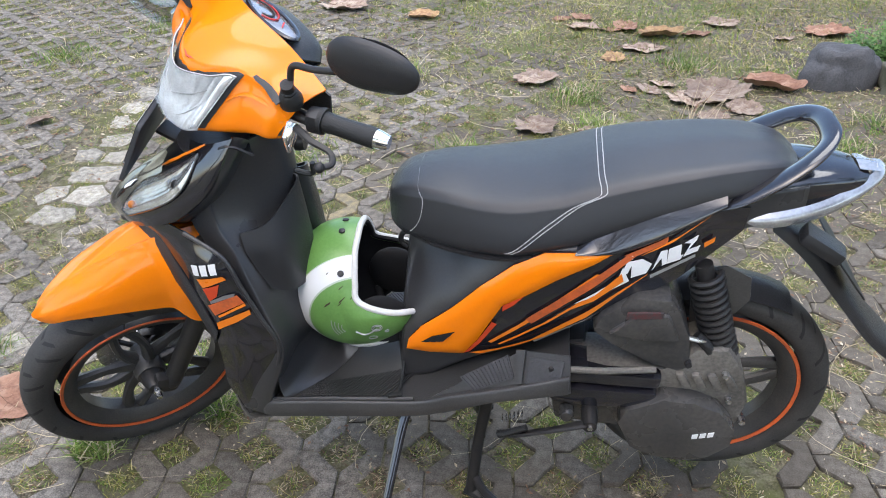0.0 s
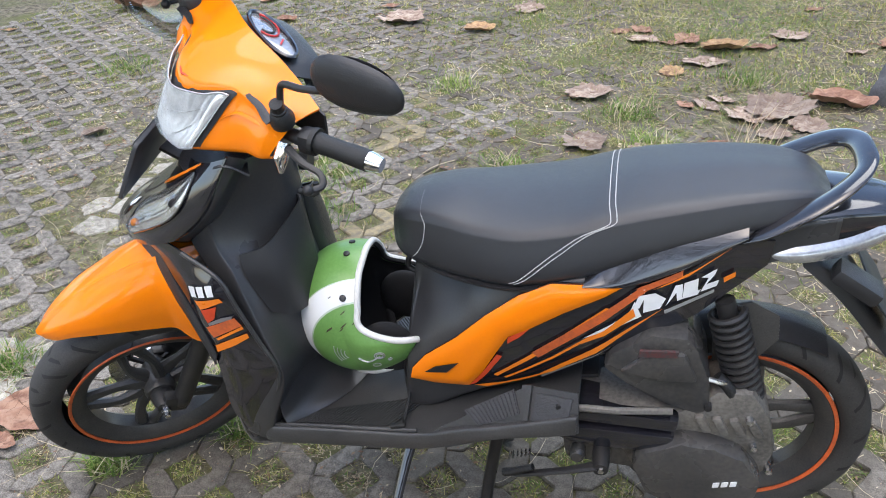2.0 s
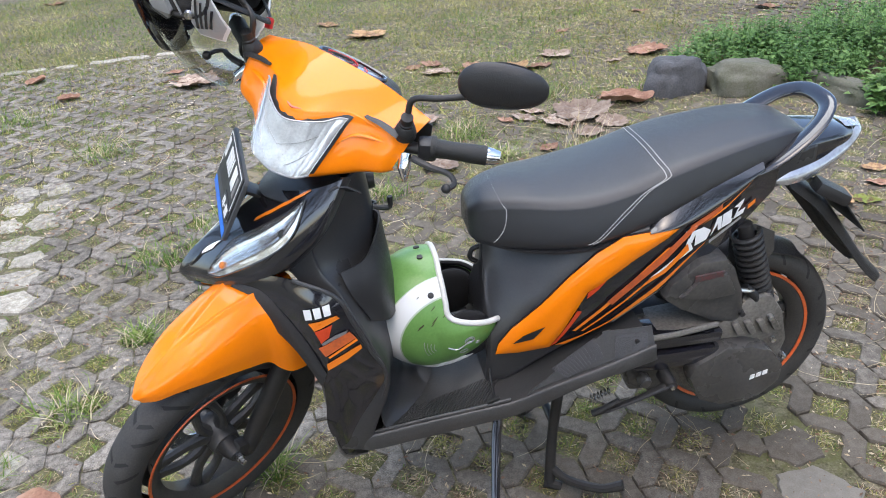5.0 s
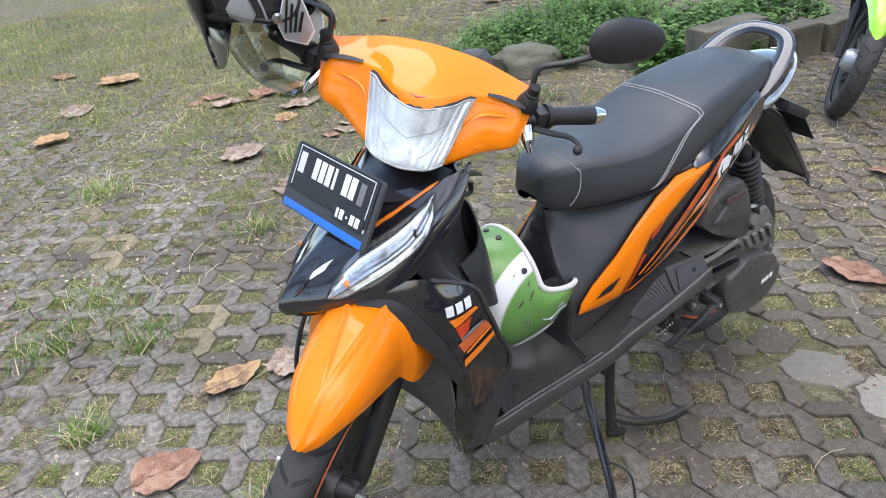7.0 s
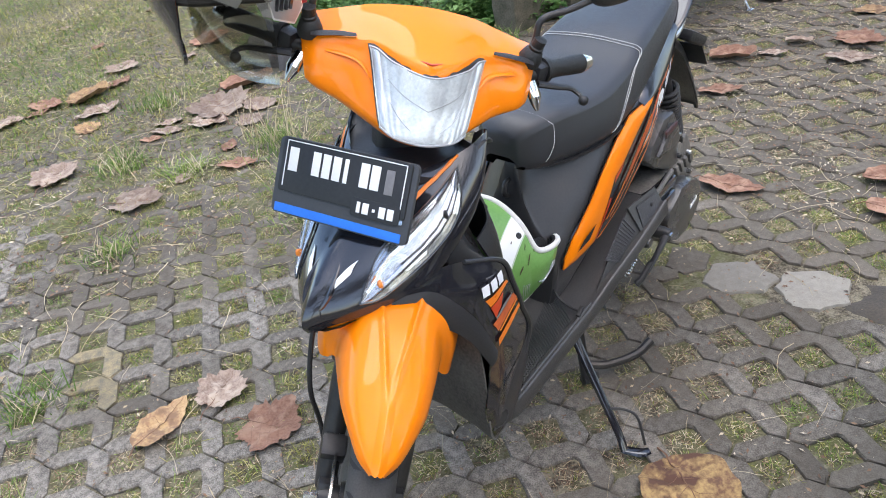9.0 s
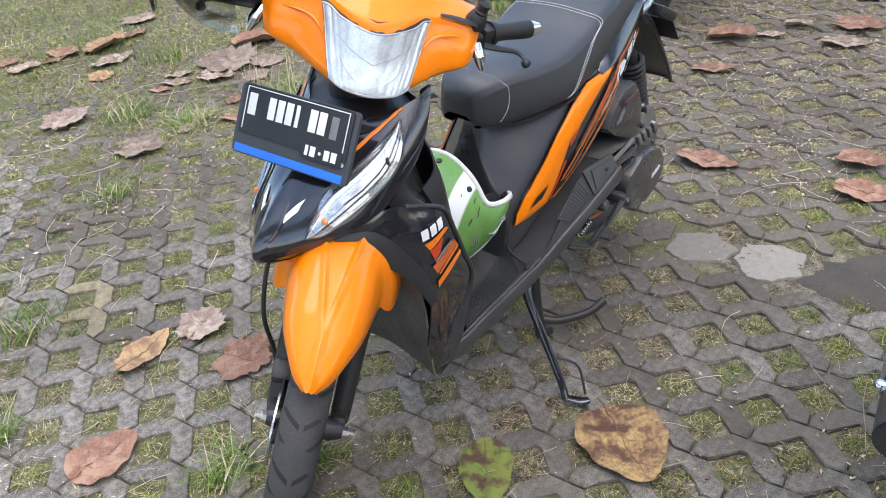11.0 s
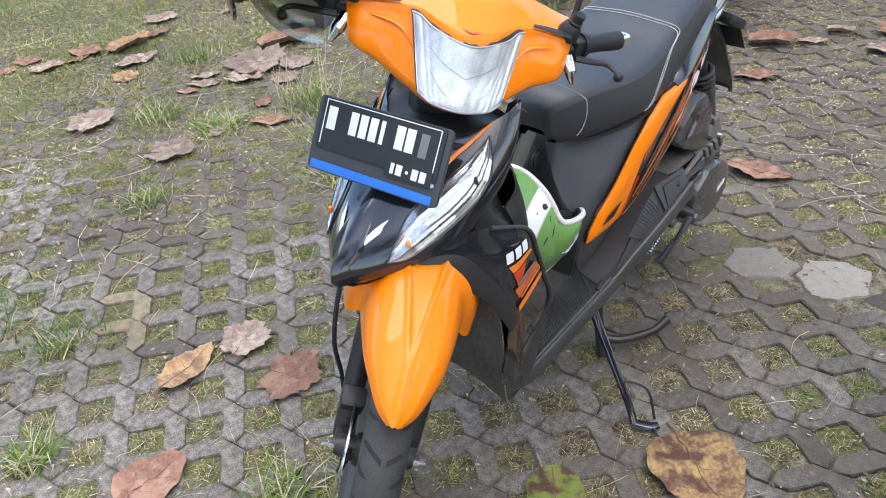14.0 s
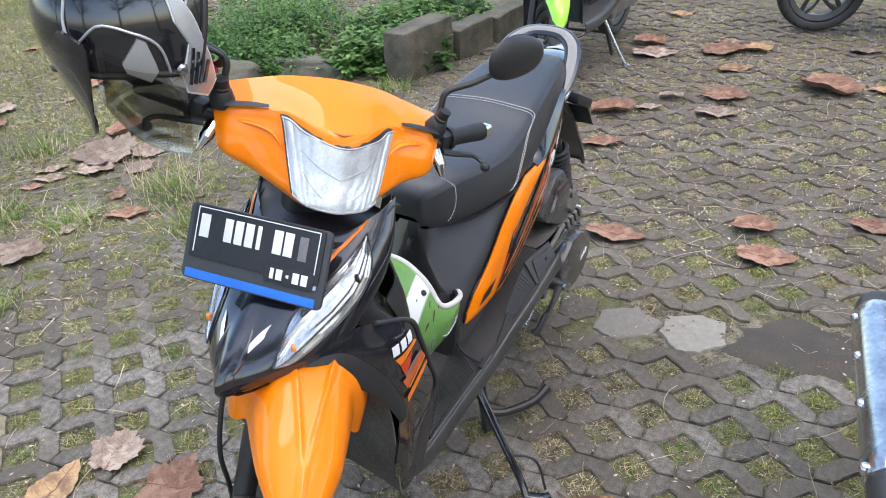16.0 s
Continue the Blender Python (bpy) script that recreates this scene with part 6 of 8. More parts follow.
for d in ((0.10, -0.81, 0.64), (0.11, -0.16, 0.92), (0.11, 0.16, 0.92), (0.10, 0.81, 0.64)):
    q = on_helmet(*d)
    r_ = lathe([(0.0, 0.004), (0.0035, 0.004), (0.0065, 0.003), (0.007, 0.0)], 14, "z")
    part("snap_stud", moved(r_, Matrix.Translation(q) @ Vector(d).to_track_quat("Z", "Y").to_matrix().to_4x4()), IRON, helmet, "small dark snap stud")
rnd = random.Random(3)
for d, l_, w_ in (((-0.18, -0.93, 0.22), 0.022, 0.004), ((0.05, -0.95, 0.28), 0.020, 0.003), ((0.07, -0.9, 0.45), 0.014, 0.002), ((0.2, -0.92, 0.3), 0.012, 0.0025), ((0.0, -0.97, 0.22), 0.012, 0.0025), ((-0.1, -0.75, 0.62), 0.008, 0.002)):
    q = on_helmet(*d, 1.008)
    o = [(l_ / 2 * math.cos(a) * (0.8 + 0.3 * rnd.random()), w_ / 2 * math.sin(a) * (0.7 + 0.6 * rnd.random())) for a in np.linspace(0, 6.28, 10, endpoint=False)]
    part("scuff", moved(plate_shape(o, 0.0006), Matrix.Translation(q) @ Vector(d).to_track_quat("Z", "Y").to_matrix().to_4x4() @ pose(0, 0, 0, 0, 0, 35)), SCUFF, helmet, "brown scratch")
# worn emblem: arcs and rings in pale line
for k in range(4):
    pts = [on_helmet(-0.02 - 0.05 * k + 0.07 * math.cos(a), -1, -0.22 + (0.10 + 0.035 * k) * math.sin(a), 1.006) for a in np.linspace(2.2, 4.1, 9)]
    part("emblem_line", tube([tuple(p) for p in pts], 0.0009, 5), SILVER, helmet)
for cx, cz, r_ in ((0.42, -0.20, 0.07), (0.42, -0.20, 0.045), (0.34, -0.48, 0.06), (0.55, -0.34, 0.03)):
    pts = [on_helmet(cx + r_ * math.cos(a), -1, cz + r_ * math.sin(a), 1.006) for a in np.linspace(0, 6.28, 18, endpoint=False)]
    part("emblem_ring", tube([tuple(p) for p in pts], 0.0011, 5, 0, 1.0, closed=True), SILVER, helmet)
part("emblem_bar", tube([tuple(on_helmet(a, -1, b, 1.005)) for a, b in ((0.12, -0.26), (0.25, -0.34), (0.42, -0.22))], 0.003, 6, 9, 0.5), SILVER, helmet)

# black helmet hung on the right mirror, crown outwards and visor down
HB = (0.150, 0.128, 0.140)
sd_ = Vector((-0.62, -0.76, 0.20)).normalized()
up_ = Vector((-0.66, 0.75, 0.02))
up_ = (up_ - sd_ * up_.dot(sd_)).normalized()
fw_ = up_.cross(sd_)
if fw_.z > 0:
    fw_ = -fw_
sd_ = up_.cross(fw_)
hm = Matrix((fw_, sd_, up_)).transposed().to_4x4()
hm.translation = Vector((-0.553, 1.734, 1.280))
black = thing("full_helmet", hm, "glossy black helmet with clear smoked visor hung on the mirror", "helmet")


def chinned(p):
    """The shell runs lower over the cheeks than a ball would."""
    return Vector((p.x * (1 + 0.45 * max(0.0, -p.z / HB[2])) if p.x > 0 else p.x, p.y, p.z))


gb = helmet_grid(HB, [66, 68, 76, 92, 112, 128, 134, 130, 124, 118, 113, 110, 108], 48, 110)
gb = [[chinned(p) for p in row] for row in gb]
part("shell", thicken(grid_mesh(gb), 0.004), GLOSS, black)
part("lining", grid_mesh([[p * 0.9 for p in row] for row in gb]), DARK, black)
part("rim_trim", tube([tuple(p) for p in gb[-1]], 0.006, 8, 0, 1.0, closed=True), GRIP, black)


def on_black(x, y, z, out=1.0):
    d = Vector((x, y, z)).normalized() * out
    return chinned(Vector((d.x * HB[0], d.y * HB[1], d.z * HB[2])))


def black_patch(outline, out, mat, name, label="", depth=0.003, s=-1):
    """A raised piece on the side of the black helmet: outline in x, z of its side view."""
    bm = bmesh.new()
    bm.faces.new([bm.verts.new((x, 0, z)) for x, z in outline])
    bmesh.ops.triangulate(bm, faces=bm.faces[:])
    for _ in range(3):
        bmesh.ops.subdivide_edges(bm, edges=[e for e in bm.edges if e.calc_length() > 0.12], cuts=1, use_grid_fill=True)
    for v in bm.verts:
        y = -math.sqrt(max(0.05, 1 - min(0.95, v.co.x ** 2 + v.co.z ** 2)))
        v.co = on_black(v.co.x, s * -y, v.co.z, out)
    bmesh.ops.recalc_face_normals(bm, faces=bm.faces)
    if sum(f.normal.dot(f.calc_center_median()) for f in bm.faces) < 0:
        bmesh.ops.reverse_faces(bm, faces=bm.faces)
    return part(name, thicken(bm, depth), mat, black, label)


for s_ in (-1, 1):
    black_patch([(0.45, 0.24), (0.25, 0.07), (0.29, -0.01), (0.53, -0.08), (0.64, 0.0), (0.53, 0.21)], 1.07, SILVER, "vent_cap", "grey vent cap", 0.012, s_)
    black_patch([(-0.13, -0.27), (-0.12, -0.4), (0.07, -0.53), (0.39, -0.67), (0.57, -0.72), (0.72, -0.6), (0.72, -0.36), (0.6, -0.32), (0.3, -0.44), (0.12, -0.32)], 1.02, WHITE, "stripe_border", "pale border of the side stripe", 0.003, s_)
    black_patch([(-0.098, -0.289), (-0.089, -0.406), (0.088, -0.523), (0.385, -0.649), (0.553, -0.694), (0.692, -0.586), (0.692, -0.37), (0.581, -0.334), (0.302, -0.442), (0.134, -0.334)], 1.035, SILVER, "side_stripe", "grey side stripe with dark bars", 0.004, s_)
    for k in range(4):
        a0, b0 = 0.62 - k * 0.012, -0.375 - k * 0.05
        black_patch([(a0, b0), (a0, b0 - 0.028), (a0 - 0.30 + 0.04 * k, b0 - 0.10), (a0 - 0.30 + 0.04 * k, b0 - 0.075)], 1.055, GLOSS, "stripe_bar", "", 0.003, s_)
    for line in ([(-0.3, 0.60), (0.05, 0.70), (0.24, 0.64), (0.10, 0.40), (0.20, 0.10), (0.28, -0.07), (0.38, -0.16), (0.60, -0.22)], [(0.02, -0.46), (-0.15, -0.52), (-0.4, -0.5)]):
        pts = [on_black(x, s_ * math.sqrt(max(0.05, 1 - x * x - z * z)), z, 1.02) for x, z in line]
        part("shell_ridge", tube([tuple(p) for p in pts], 0.0022, 8, 30), SILVER, black)
    part("pivot", moved(lathe([(0.0, 0.008), (0.008, 0.006), (0.010, 0.0)], 14, "z"), Matrix.Translation(on_black(0.51, s_ * 0.79, -0.33, 1.03)) @ Vector((0.5, s_, -0.3)).to_track_quat("Z", "Y").to_matrix().to_4x4()), STEEL, black)


def off_black(x, y, z):
    return Vector((x * HB[0], y * HB[1], z * HB[2]))


# peak at the brow, and the visor below it
rows = [[off_black(r * math.cos(a), w * math.sin(a), z + dz * math.cos(a)) for a in np.linspace(-1.25, 1.25, 9)] for r, w, z, dz in ((0.30, 0.80, 0.70, 0.26), (0.62, 0.98, 0.60, 0.24), (0.90, 1.0, 0.52, 0.20), (1.10, 0.92, 0.50, 0.17), (1.20, 0.80, 0.50, 0.15))]
part("peak", thicken(skin(rows, 14, 25), 0.006), GLOSS, black, "glossy black peak")
rows = [[off_black(r * math.cos(a), w * math.sin(a), z) for a in np.linspace(-1.15, 1.15, 13)] for r, w, z in ((0.92, 0.98, 0.47), (1.22, 1.04, 0.28), (1.40, 1.07, 0.08), (1.50, 1.07, -0.12), (1.56, 1.05, -0.33))]
vis = part("visor", skin(rows, 18, 37), VISOR, black, "smoked clear visor")
vis.visible_shadow = False
part("chin_strap", tube([tuple(on_black(0.3, -0.8, -0.5, 0.9)), (0.10, -0.05, -0.12), (0.08, 0.03, -0.12), tuple(on_black(0.3, 0.8, -0.5, 0.9))], 0.007, 8, 16, 0.35), GRIP, black)
part("strap_buckle", block(0.022, 0.012, 0.014, (0.105, -0.05, -0.118), (0, 0, 20), 0.003), REDPLASTIC, black, "red strap buckle")


# ---- fallen leaves ----
def leaf_material(name, a, b, c):
    m = material(name, a, 0.75, dark=b, scale=3.5, fine=26, mix=1.0, bump=0.7, bump_scale=22, spec=0.3, contrast=(0.4, 0.6))
    n, ln, bs = nodes_of(m)
    info = n.new("ShaderNodeObjectInfo")
    co = n["Texture Coordinate"].outputs["Object"]
    s_ = n.new("ShaderNodeTexNoise")
    s_.inputs["Scale"].default_value, s_.inputs["Detail"].default_value = 5, 5
    ln.new(co, s_.inputs["Vector"])
    rp = n.new("ShaderNodeValToRGB")
    rp.color_ramp.elements[0].position, rp.color_ramp.elements[1].position = 0.5, 0.63
    ln.new(s_.outputs["Fac"], rp.inputs[0])
    mx = n.new("ShaderNodeMix")
    mx.data_type = "RGBA"
    ln.new(rp.outputs[0], mx.inputs["Factor"]), ln.new(n["Color Ramp"].outputs[0], mx.inputs["A"])
    mx.inputs["B"].default_value = (*c, 1)
    hs = n.new("ShaderNodeHueSaturation")
    mr = n.new("ShaderNodeMapRange")
    mr.inputs["To Min"].default_value, mr.inputs["To Max"].default_value = 0.75, 1.25
    ln.new(info.outputs["Random"], mr.inputs["Value"]), ln.new(mr.outputs[0], hs.inputs["Value"])
    ln.new(mx.outputs["Result"], hs.inputs["Color"]), ln.new(hs.outputs[0], bs.inputs["Base Color"])
    return m


RUST = leaf_material("rust_leaf", (0.27, 0.145, 0.095), (0.17, 0.085, 0.055), (0.33, 0.20, 0.135))
PALEBROWN = leaf_material("pale_brown_leaf", (0.30, 0.225, 0.175), (0.17, 0.115, 0.085), (0.37, 0.295, 0.23))
TAN = leaf_material("tan_leaf", (0.42, 0.28, 0.14), (0.26, 0.15, 0.08), (0.2, 0.12, 0.07))
MOTTLED = leaf_material("mottled_leaf", (0.36, 0.24, 0.10), (0.14, 0.075, 0.045), (0.09, 0.045, 0.03))
GREENLEAF = leaf_material("fading_green_leaf", (0.16, 0.22, 0.04), (0.20, 0.2, 0.05), (0.09, 0.05, 0.03))
VEIN = material("leaf_vein", (0.16, 0.08, 0.045), 0.7)


def leaf_mesh(seed, lobed, curl, width):
    """A dry leaf 1 long from stalk to tip along x, crumpled; the outline is ragged or lobed."""
    rnd = random.Random(seed)
    n, rings = 66, 8
    o = []
    for k in range(n):
        a = 2 * math.pi * k / n
        if lobed:
            r = 0.375 + 0.105 * abs(math.cos(2.5 * a)) ** 1.1 + 0.06 * math.cos(a) + 0.03 * math.sin(17 * a + seed) + rnd.uniform(-0.035, 0.03)
            x, y = 0.5 + r * math.cos(a), r * math.sin(a) * width
        else:
            c_ = math.cos(a)
            x = 0.5 + 0.5 * c_ + rnd.uniform(-0.006, 0.006)
            y = math.copysign(abs(math.sin(a)) ** 0.9, math.sin(a)) * 0.5 * width * (1 - 0.30 * c_ - 0.18 * max(0, c_) ** 2) * (1 + 0.04 * math.sin(11 * a + seed)) + rnd.uniform(-0.008, 0.008)
        o.append((x, y))
    ox, oy = rnd.uniform(0, 40), rnd.uniform(0, 40)

    def height(x, y):
        z = curl * (y * y * 1.5 + 0.55 * (x - 0.5) ** 2) + (0.05 + 0.12 * curl) * noise.noise((x * 2.6 + ox, y * 2.6 + oy, 0.0))
        return z + 0.06 * noise.noise((x * 7 + ox, y * 7, oy)) - 0.02 * abs(math.sin(x * 16 + abs(y) * 9)) * (1 - abs(y))

    bm = bmesh.new()
    c = bm.verts.new((0.5, 0, height(0.5, 0)))
    prev = None
    for q in range(1, rings + 1):
        f = q / rings
        row = [bm.verts.new((0.5 + (x - 0.5) * f, y * f, height(0.5 + (x - 0.5) * f, y * f))) for x, y in o]
        for k in range(n):
            if prev is None:
                bm.faces.new((c, row[k], row[(k + 1) % n]))
            else:
                bm.faces.new((prev[k], row[k], row[(k + 1) % n], prev[(k + 1) % n]))
        prev = row
    bmesh.ops.recalc_face_normals(bm, faces=bm.faces)
    if sum(f.normal.z for f in bm.faces) < 0:
        bmesh.ops.reverse_faces(bm, faces=bm.faces)
    low = min(v.co.z for v in bm.verts)
    for v in bm.verts:
        v.co.z -= low
    blade = thicken(bm, 0.003)
    rib = [(x, 0.012 * math.sin(x * 5 + seed), height(x, 0) - low + 0.004) for x in np.linspace(-0.02, 0.97, 12)]
    rib = [(-0.16, 0.02 * rnd.uniform(-1, 1), 0.02)] + rib
    ribs = [tube(rib, [0.010, 0.007, 0.005, 0.002], 5)]
    for k in range(5):
        for sg in (-1, 1):
            x0 = 0.12 + k * 0.15 + 0.03 * sg
            ln_ = 0.36 * width * (1 - 0.12 * abs(k - 1.5))
            pts = [(x0 + 0.45 * u, sg * u * 0.9, height(x0 + 0.45 * u, sg * u * 0.9) - low + 0.003) for u in np.linspace(0, ln_, 6)]
            ribs.append(tube(pts, [0.0032, 0.0015], 4))
    return blade, joined(*ribs)


LEAVES = {}


def drop_leaf(x, y, size, turn, kind, mat, tilt=(0, 0), lift=0.0, label=""):
    """Lays one leaf down; shapes are shared between leaves of a kind."""
    if (kind, mat.name) not in LEAVES:
        seed, lobed, curl, width = {"oval": (1, False, 0.10, 0.62), "oval2": (2, False, 0.35, 0.56), "broad": (3, False, 0.14, 0.80), "lobed": (4, True, 0.10, 1.0), "lobed2": (5, True, 0.30, 0.95), "curled": (6, False, 0.95, 0.75), "maple": (8, True, 0.2, 1.15)}[kind]
        b, r = leaf_mesh(seed, lobed, curl, width)
        first = part("dry_leaf", b, mat)
        part("vein", r, VEIN, first)
        tagged(first, label or "dry brown fallen leaf lying on the paving", "leaf", "fallen leaves")
        LEAVES[(kind, mat.name)] = first
        ob = first
    else:
        ob = copy_thing(LEAVES[(kind, mat.name)], Matrix())
        if label:
            tagged(ob, label)
    ob.scale = (size, size, size)
    z = max(soil_z(x, y), 0.001) + 0.002 + lift
    m = pose(x, y, z, tilt[0], tilt[1], turn)
    ob.matrix_basis = m @ Matrix.Diagonal((size, size, size * 0.8, 1)) @ pose(-0.5, 0, 0)
    return ob


near_leaves = [
    (-0.57, 2.4, 0.2, 6, "oval2", TAN, "curled tan leaf with brown veins"), (-0.45, 2.12, 0.18, -78, "maple", RUST, "lobed rust-brown leaf lying on the paving"), (-0.41, 2.34, 0.17, 14, "lobed2", PALEBROWN, ""),
    (-0.89, 2.16, 0.19, -4, "broad", RUST, "broad rust-red leaf by the front wheel"), (-0.46, 1.29, 0.2, -145, "oval", GREENLEAF, "half green, half brown fading leaf"), (-0.22, 1.05, 0.26, -133, "broad", MOTTLED, "large mottled yellow-brown leaf with dark veins"),
    (1.2, 1.35, 0.23, -91, "oval2", RUST, "rust-brown leaf lying on the paving"), (1.41, 0.87, 0.16, -93, "curled", RUST, ""), (1.2, 0.81, 0.21, -83, "oval2", RUST, ""),
    (1.54, 0.46, 0.18, -104, "oval2", RUST, ""), (2.05, 1.62, 0.2, -74, "oval2", RUST, ""), (2.48, 1.68, 0.22, -71, "curled", RUST, ""),
    (2.56, 1.51, 0.14, -69, "oval2", PALEBROWN, ""), (2.74, 1.43, 0.13, -76, "curled", PALEBROWN, ""), (2.81, 1.19, 0.24, -86, "lobed2", RUST, ""),
    (2.56, 1.17, 0.22, -85, "oval2", PALEBROWN, ""), (3.04, 0.66, 0.32, -114, "curled", RUST, ""), (3.09, 0.42, 0.14, -94, "oval2", TAN, ""),
    (3.68, 1.74, 0.2, -75, "curled", RUST, ""), (3.45, 1.66, 0.28, -75, "oval2", PALEBROWN, ""), (3.58, 1.3, 0.28, -68, "lobed2", RUST, ""),
    (3.78, 1.27, 0.17, -94, "oval2", PALEBROWN, ""), (3.66, 1.09, 0.17, -90, "curled", TAN, ""), (3.27, 1.17, 0.2, -68, "oval2", TAN, ""),
    (4.38, 1.67, 0.16, -80, "oval2", TAN, ""),
]
back_leaves = [
    (3.75, 0.5, 0.18, -88, "oval2", PALEBROWN, ""), (-0.28, 5.3, 0.2, -2, "curled", TAN, ""), (0, 5.76, 0.22, 12, "lobed2", PALEBROWN, ""),
    (0.35, 4.15, 0.26, 25, "lobed2", PALEBROWN, ""), (0.32, 3.56, 0.23, -64, "lobed2", PALEBROWN, ""), (0.69, 5.05, 0.2, -35, "lobed2", PALEBROWN, ""),
    (0.59, 5.23, 0.14, 34, "oval2", RUST, ""), (0.86, 4.98, 0.14, -15, "oval2", RUST, ""), (1.14, 4.88, 0.26, -1, "curled", TAN, ""),
    (0.8, 4.48, 0.15, 35, "lobed2", TAN, ""), (1, 4.63, 0.25, -7, "oval2", PALEBROWN, ""), (1.35, 4.88, 0.19, 18, "oval2", RUST, ""),
    (1.53, 5.09, 0.23, 18, "lobed", PALEBROWN, ""), (1.22, 3.93, 0.36, 53, "lobed2", PALEBROWN, ""), (1.14, 3.66, 0.16, -12, "lobed", PALEBROWN, ""),
    (1.31, 3.75, 0.2, 25, "lobed2", PALEBROWN, ""), (1.06, 3.88, 0.2, -61, "lobed2", PALEBROWN, ""), (1.54, 4.03, 0.3, -28, "curled", RUST, ""),
    (0.89, 3.55, 0.08, 32, "oval2", RUST, ""), (1.83, 4.8, 0.14, 25, "oval2", PALEBROWN, ""), (1.82, 5.67, 0.13, 21, "oval2", RUST, ""),
    (0.57, 3.51, 0.08, 15, "oval2", PALEBROWN, ""),
]
side_leaves = [
    (2.09, 4.9, 0.29, -19, "lobed2", RUST, ""), (2.59, 5.96, 0.16, -8, "oval2", RUST, ""), (3.51, 5.61, 0.21, -31, "oval2", RUST, ""),
    (1.76, 2.58, 0.24, -92, "oval2", TAN, ""), (2.11, 2.75, 0.12, -23, "oval2", TAN, ""), (1.86, 2.5, 0.11, -31, "oval", GREENLEAF, ""),
    (2.02, 2.61, 0.09, -50, "oval2", RUST, ""), (-1.62, 5.57, 0.14, 17, "curled", RUST, ""), (-1.9, 6.11, 0.16, 58, "curled", RUST, ""),
    (0.23, 6.77, 0.19, -29, "oval2", TAN, ""), (0.45, 6.24, 0.32, 30, "lobed", TAN, ""), (-0.96, 5.9, 0.13, 28, "oval2", RUST, ""),
    (-2.19, 9.11, 0.23, -18, "oval2", RUST, ""), (-2.85, 5.95, 0.36, -10, "curled", RUST, ""), (-3.56, 5.4, 0.09, 15, "oval2", TAN, ""),
    (-2.02, 3.63, 0.09, 62, "curled", PALEBROWN, ""), (-0.84, 5.56, 0.35, -34, "lobed2", PALEBROWN, ""), (-1.22, 1.71, 0.21, -31, "broad", RUST, ""),
    (-1.24, 1.59, 0.08, -18, "oval2", RUST, ""),
]
front_leaves = [
    (2.14, 7.73, 0.24, -20, "curled", TAN, ""), (0.72, 5.25, 0.19, -66, "oval2", RUST, ""), (0.96, 5.03, 0.24, -84, "oval2", RUST, ""),
    (1, 4.08, 0.15, -44, "oval2", PALEBROWN, ""), (0.82, 4.01, 0.12, -70, "oval2", RUST, ""), (0.75, 3.36, 0.19, -62, "oval2", RUST, ""),
    (2.08, 6.38, 0.13, -31, "oval2", PALEBROWN, ""), (0.92, 4, 0.16, -60, "oval2", PALEBROWN, ""), (0.99, 3.2, 0.12, -81, "oval2", PALEBROWN, ""),
]
rnd = random.Random(11)
for x, y, s_, t_, k_, m_, l_ in near_leaves + back_leaves + side_leaves + front_leaves:
    drop_leaf(x, y, max(s_, 0.12), t_, k_, m_, (rnd.uniform(-5, 5), rnd.uniform(-5, 3)), 0.0, l_)


# ---- stones, slabs, blocks ----
def rock_mesh(sx, sy, sz, seed, sub=4, rough=0.16):
    bm = bmesh.new()
    bmesh.ops.create_icosphere(bm, subdivisions=sub, radius=1)
    for v in bm.verts:
        d = v.co.normalized()
        r = 1 + rough * noise.noise(d * 1.3 + Vector((seed, 0, 0))) * 2 + rough * 0.5 * noise.noise(d * 3.5 + Vector((0, seed, 0))) + 0.03 * noise.noise(d * 11)
        q = Vector((math.copysign(abs(d.x) ** 0.75, d.x), math.copysign(abs(d.y) ** 0.75, d.y), math.copysign(abs(d.z) ** 0.7, d.z))) * r
        v.co = Vector((q.x * sx, q.y * sy, max(q.z * sz, -sz * 0.5)))
    return bm


STONE = material("dark_stone", (0.10, 0.10, 0.105), 0.85, dark=(0.045, 0.045, 0.048), scale=10, fine=120, mix=1.0, bump=0.8, bump_scale=40)
GREYSTONE = material("mossy_stone", (0.145, 0.135, 0.112), 0.9, dark=(0.08, 0.085, 0.05), scale=8, fine=110, mix=1.0, bump=0.9, bump_scale=45)
CEMENT = material("weathered_cement", (0.150, 0.128, 0.095), 0.92, dark=(0.032, 0.036, 0.020), scale=9, fine=140, mix=1.0, bump=0.7, bump_scale=80)


def put(ob, x, y, z=0.0, turn=0.0, **tags):
    ob.matrix_world = pose(x, y, z, 0, 0, turn)
    return tagged(ob, **tags)


put(part("rock", rock_mesh(0.17, 0.12, 0.16, 2.0), STONE), 1.87, 4.10, 0.05, 10, label="dark grey rounded rock beside the plants", category="rock", group="rocks at the plant bed")
put(part("rock", rock_mesh(0.22, 0.13, 0.11, 6.0), GREYSTONE), 2.25, 3.95, 0.05, -18, label="grey weathered rock under the plants", category="rock", group="rocks at the plant bed")
put(part("rock", rock_mesh(0.10, 0.29, 0.075, 9.0), GREYSTONE), 2.60, 3.68, 0.03, 12, label="long low grey stone edging the plants", category="rock", group="rocks at the plant bed")


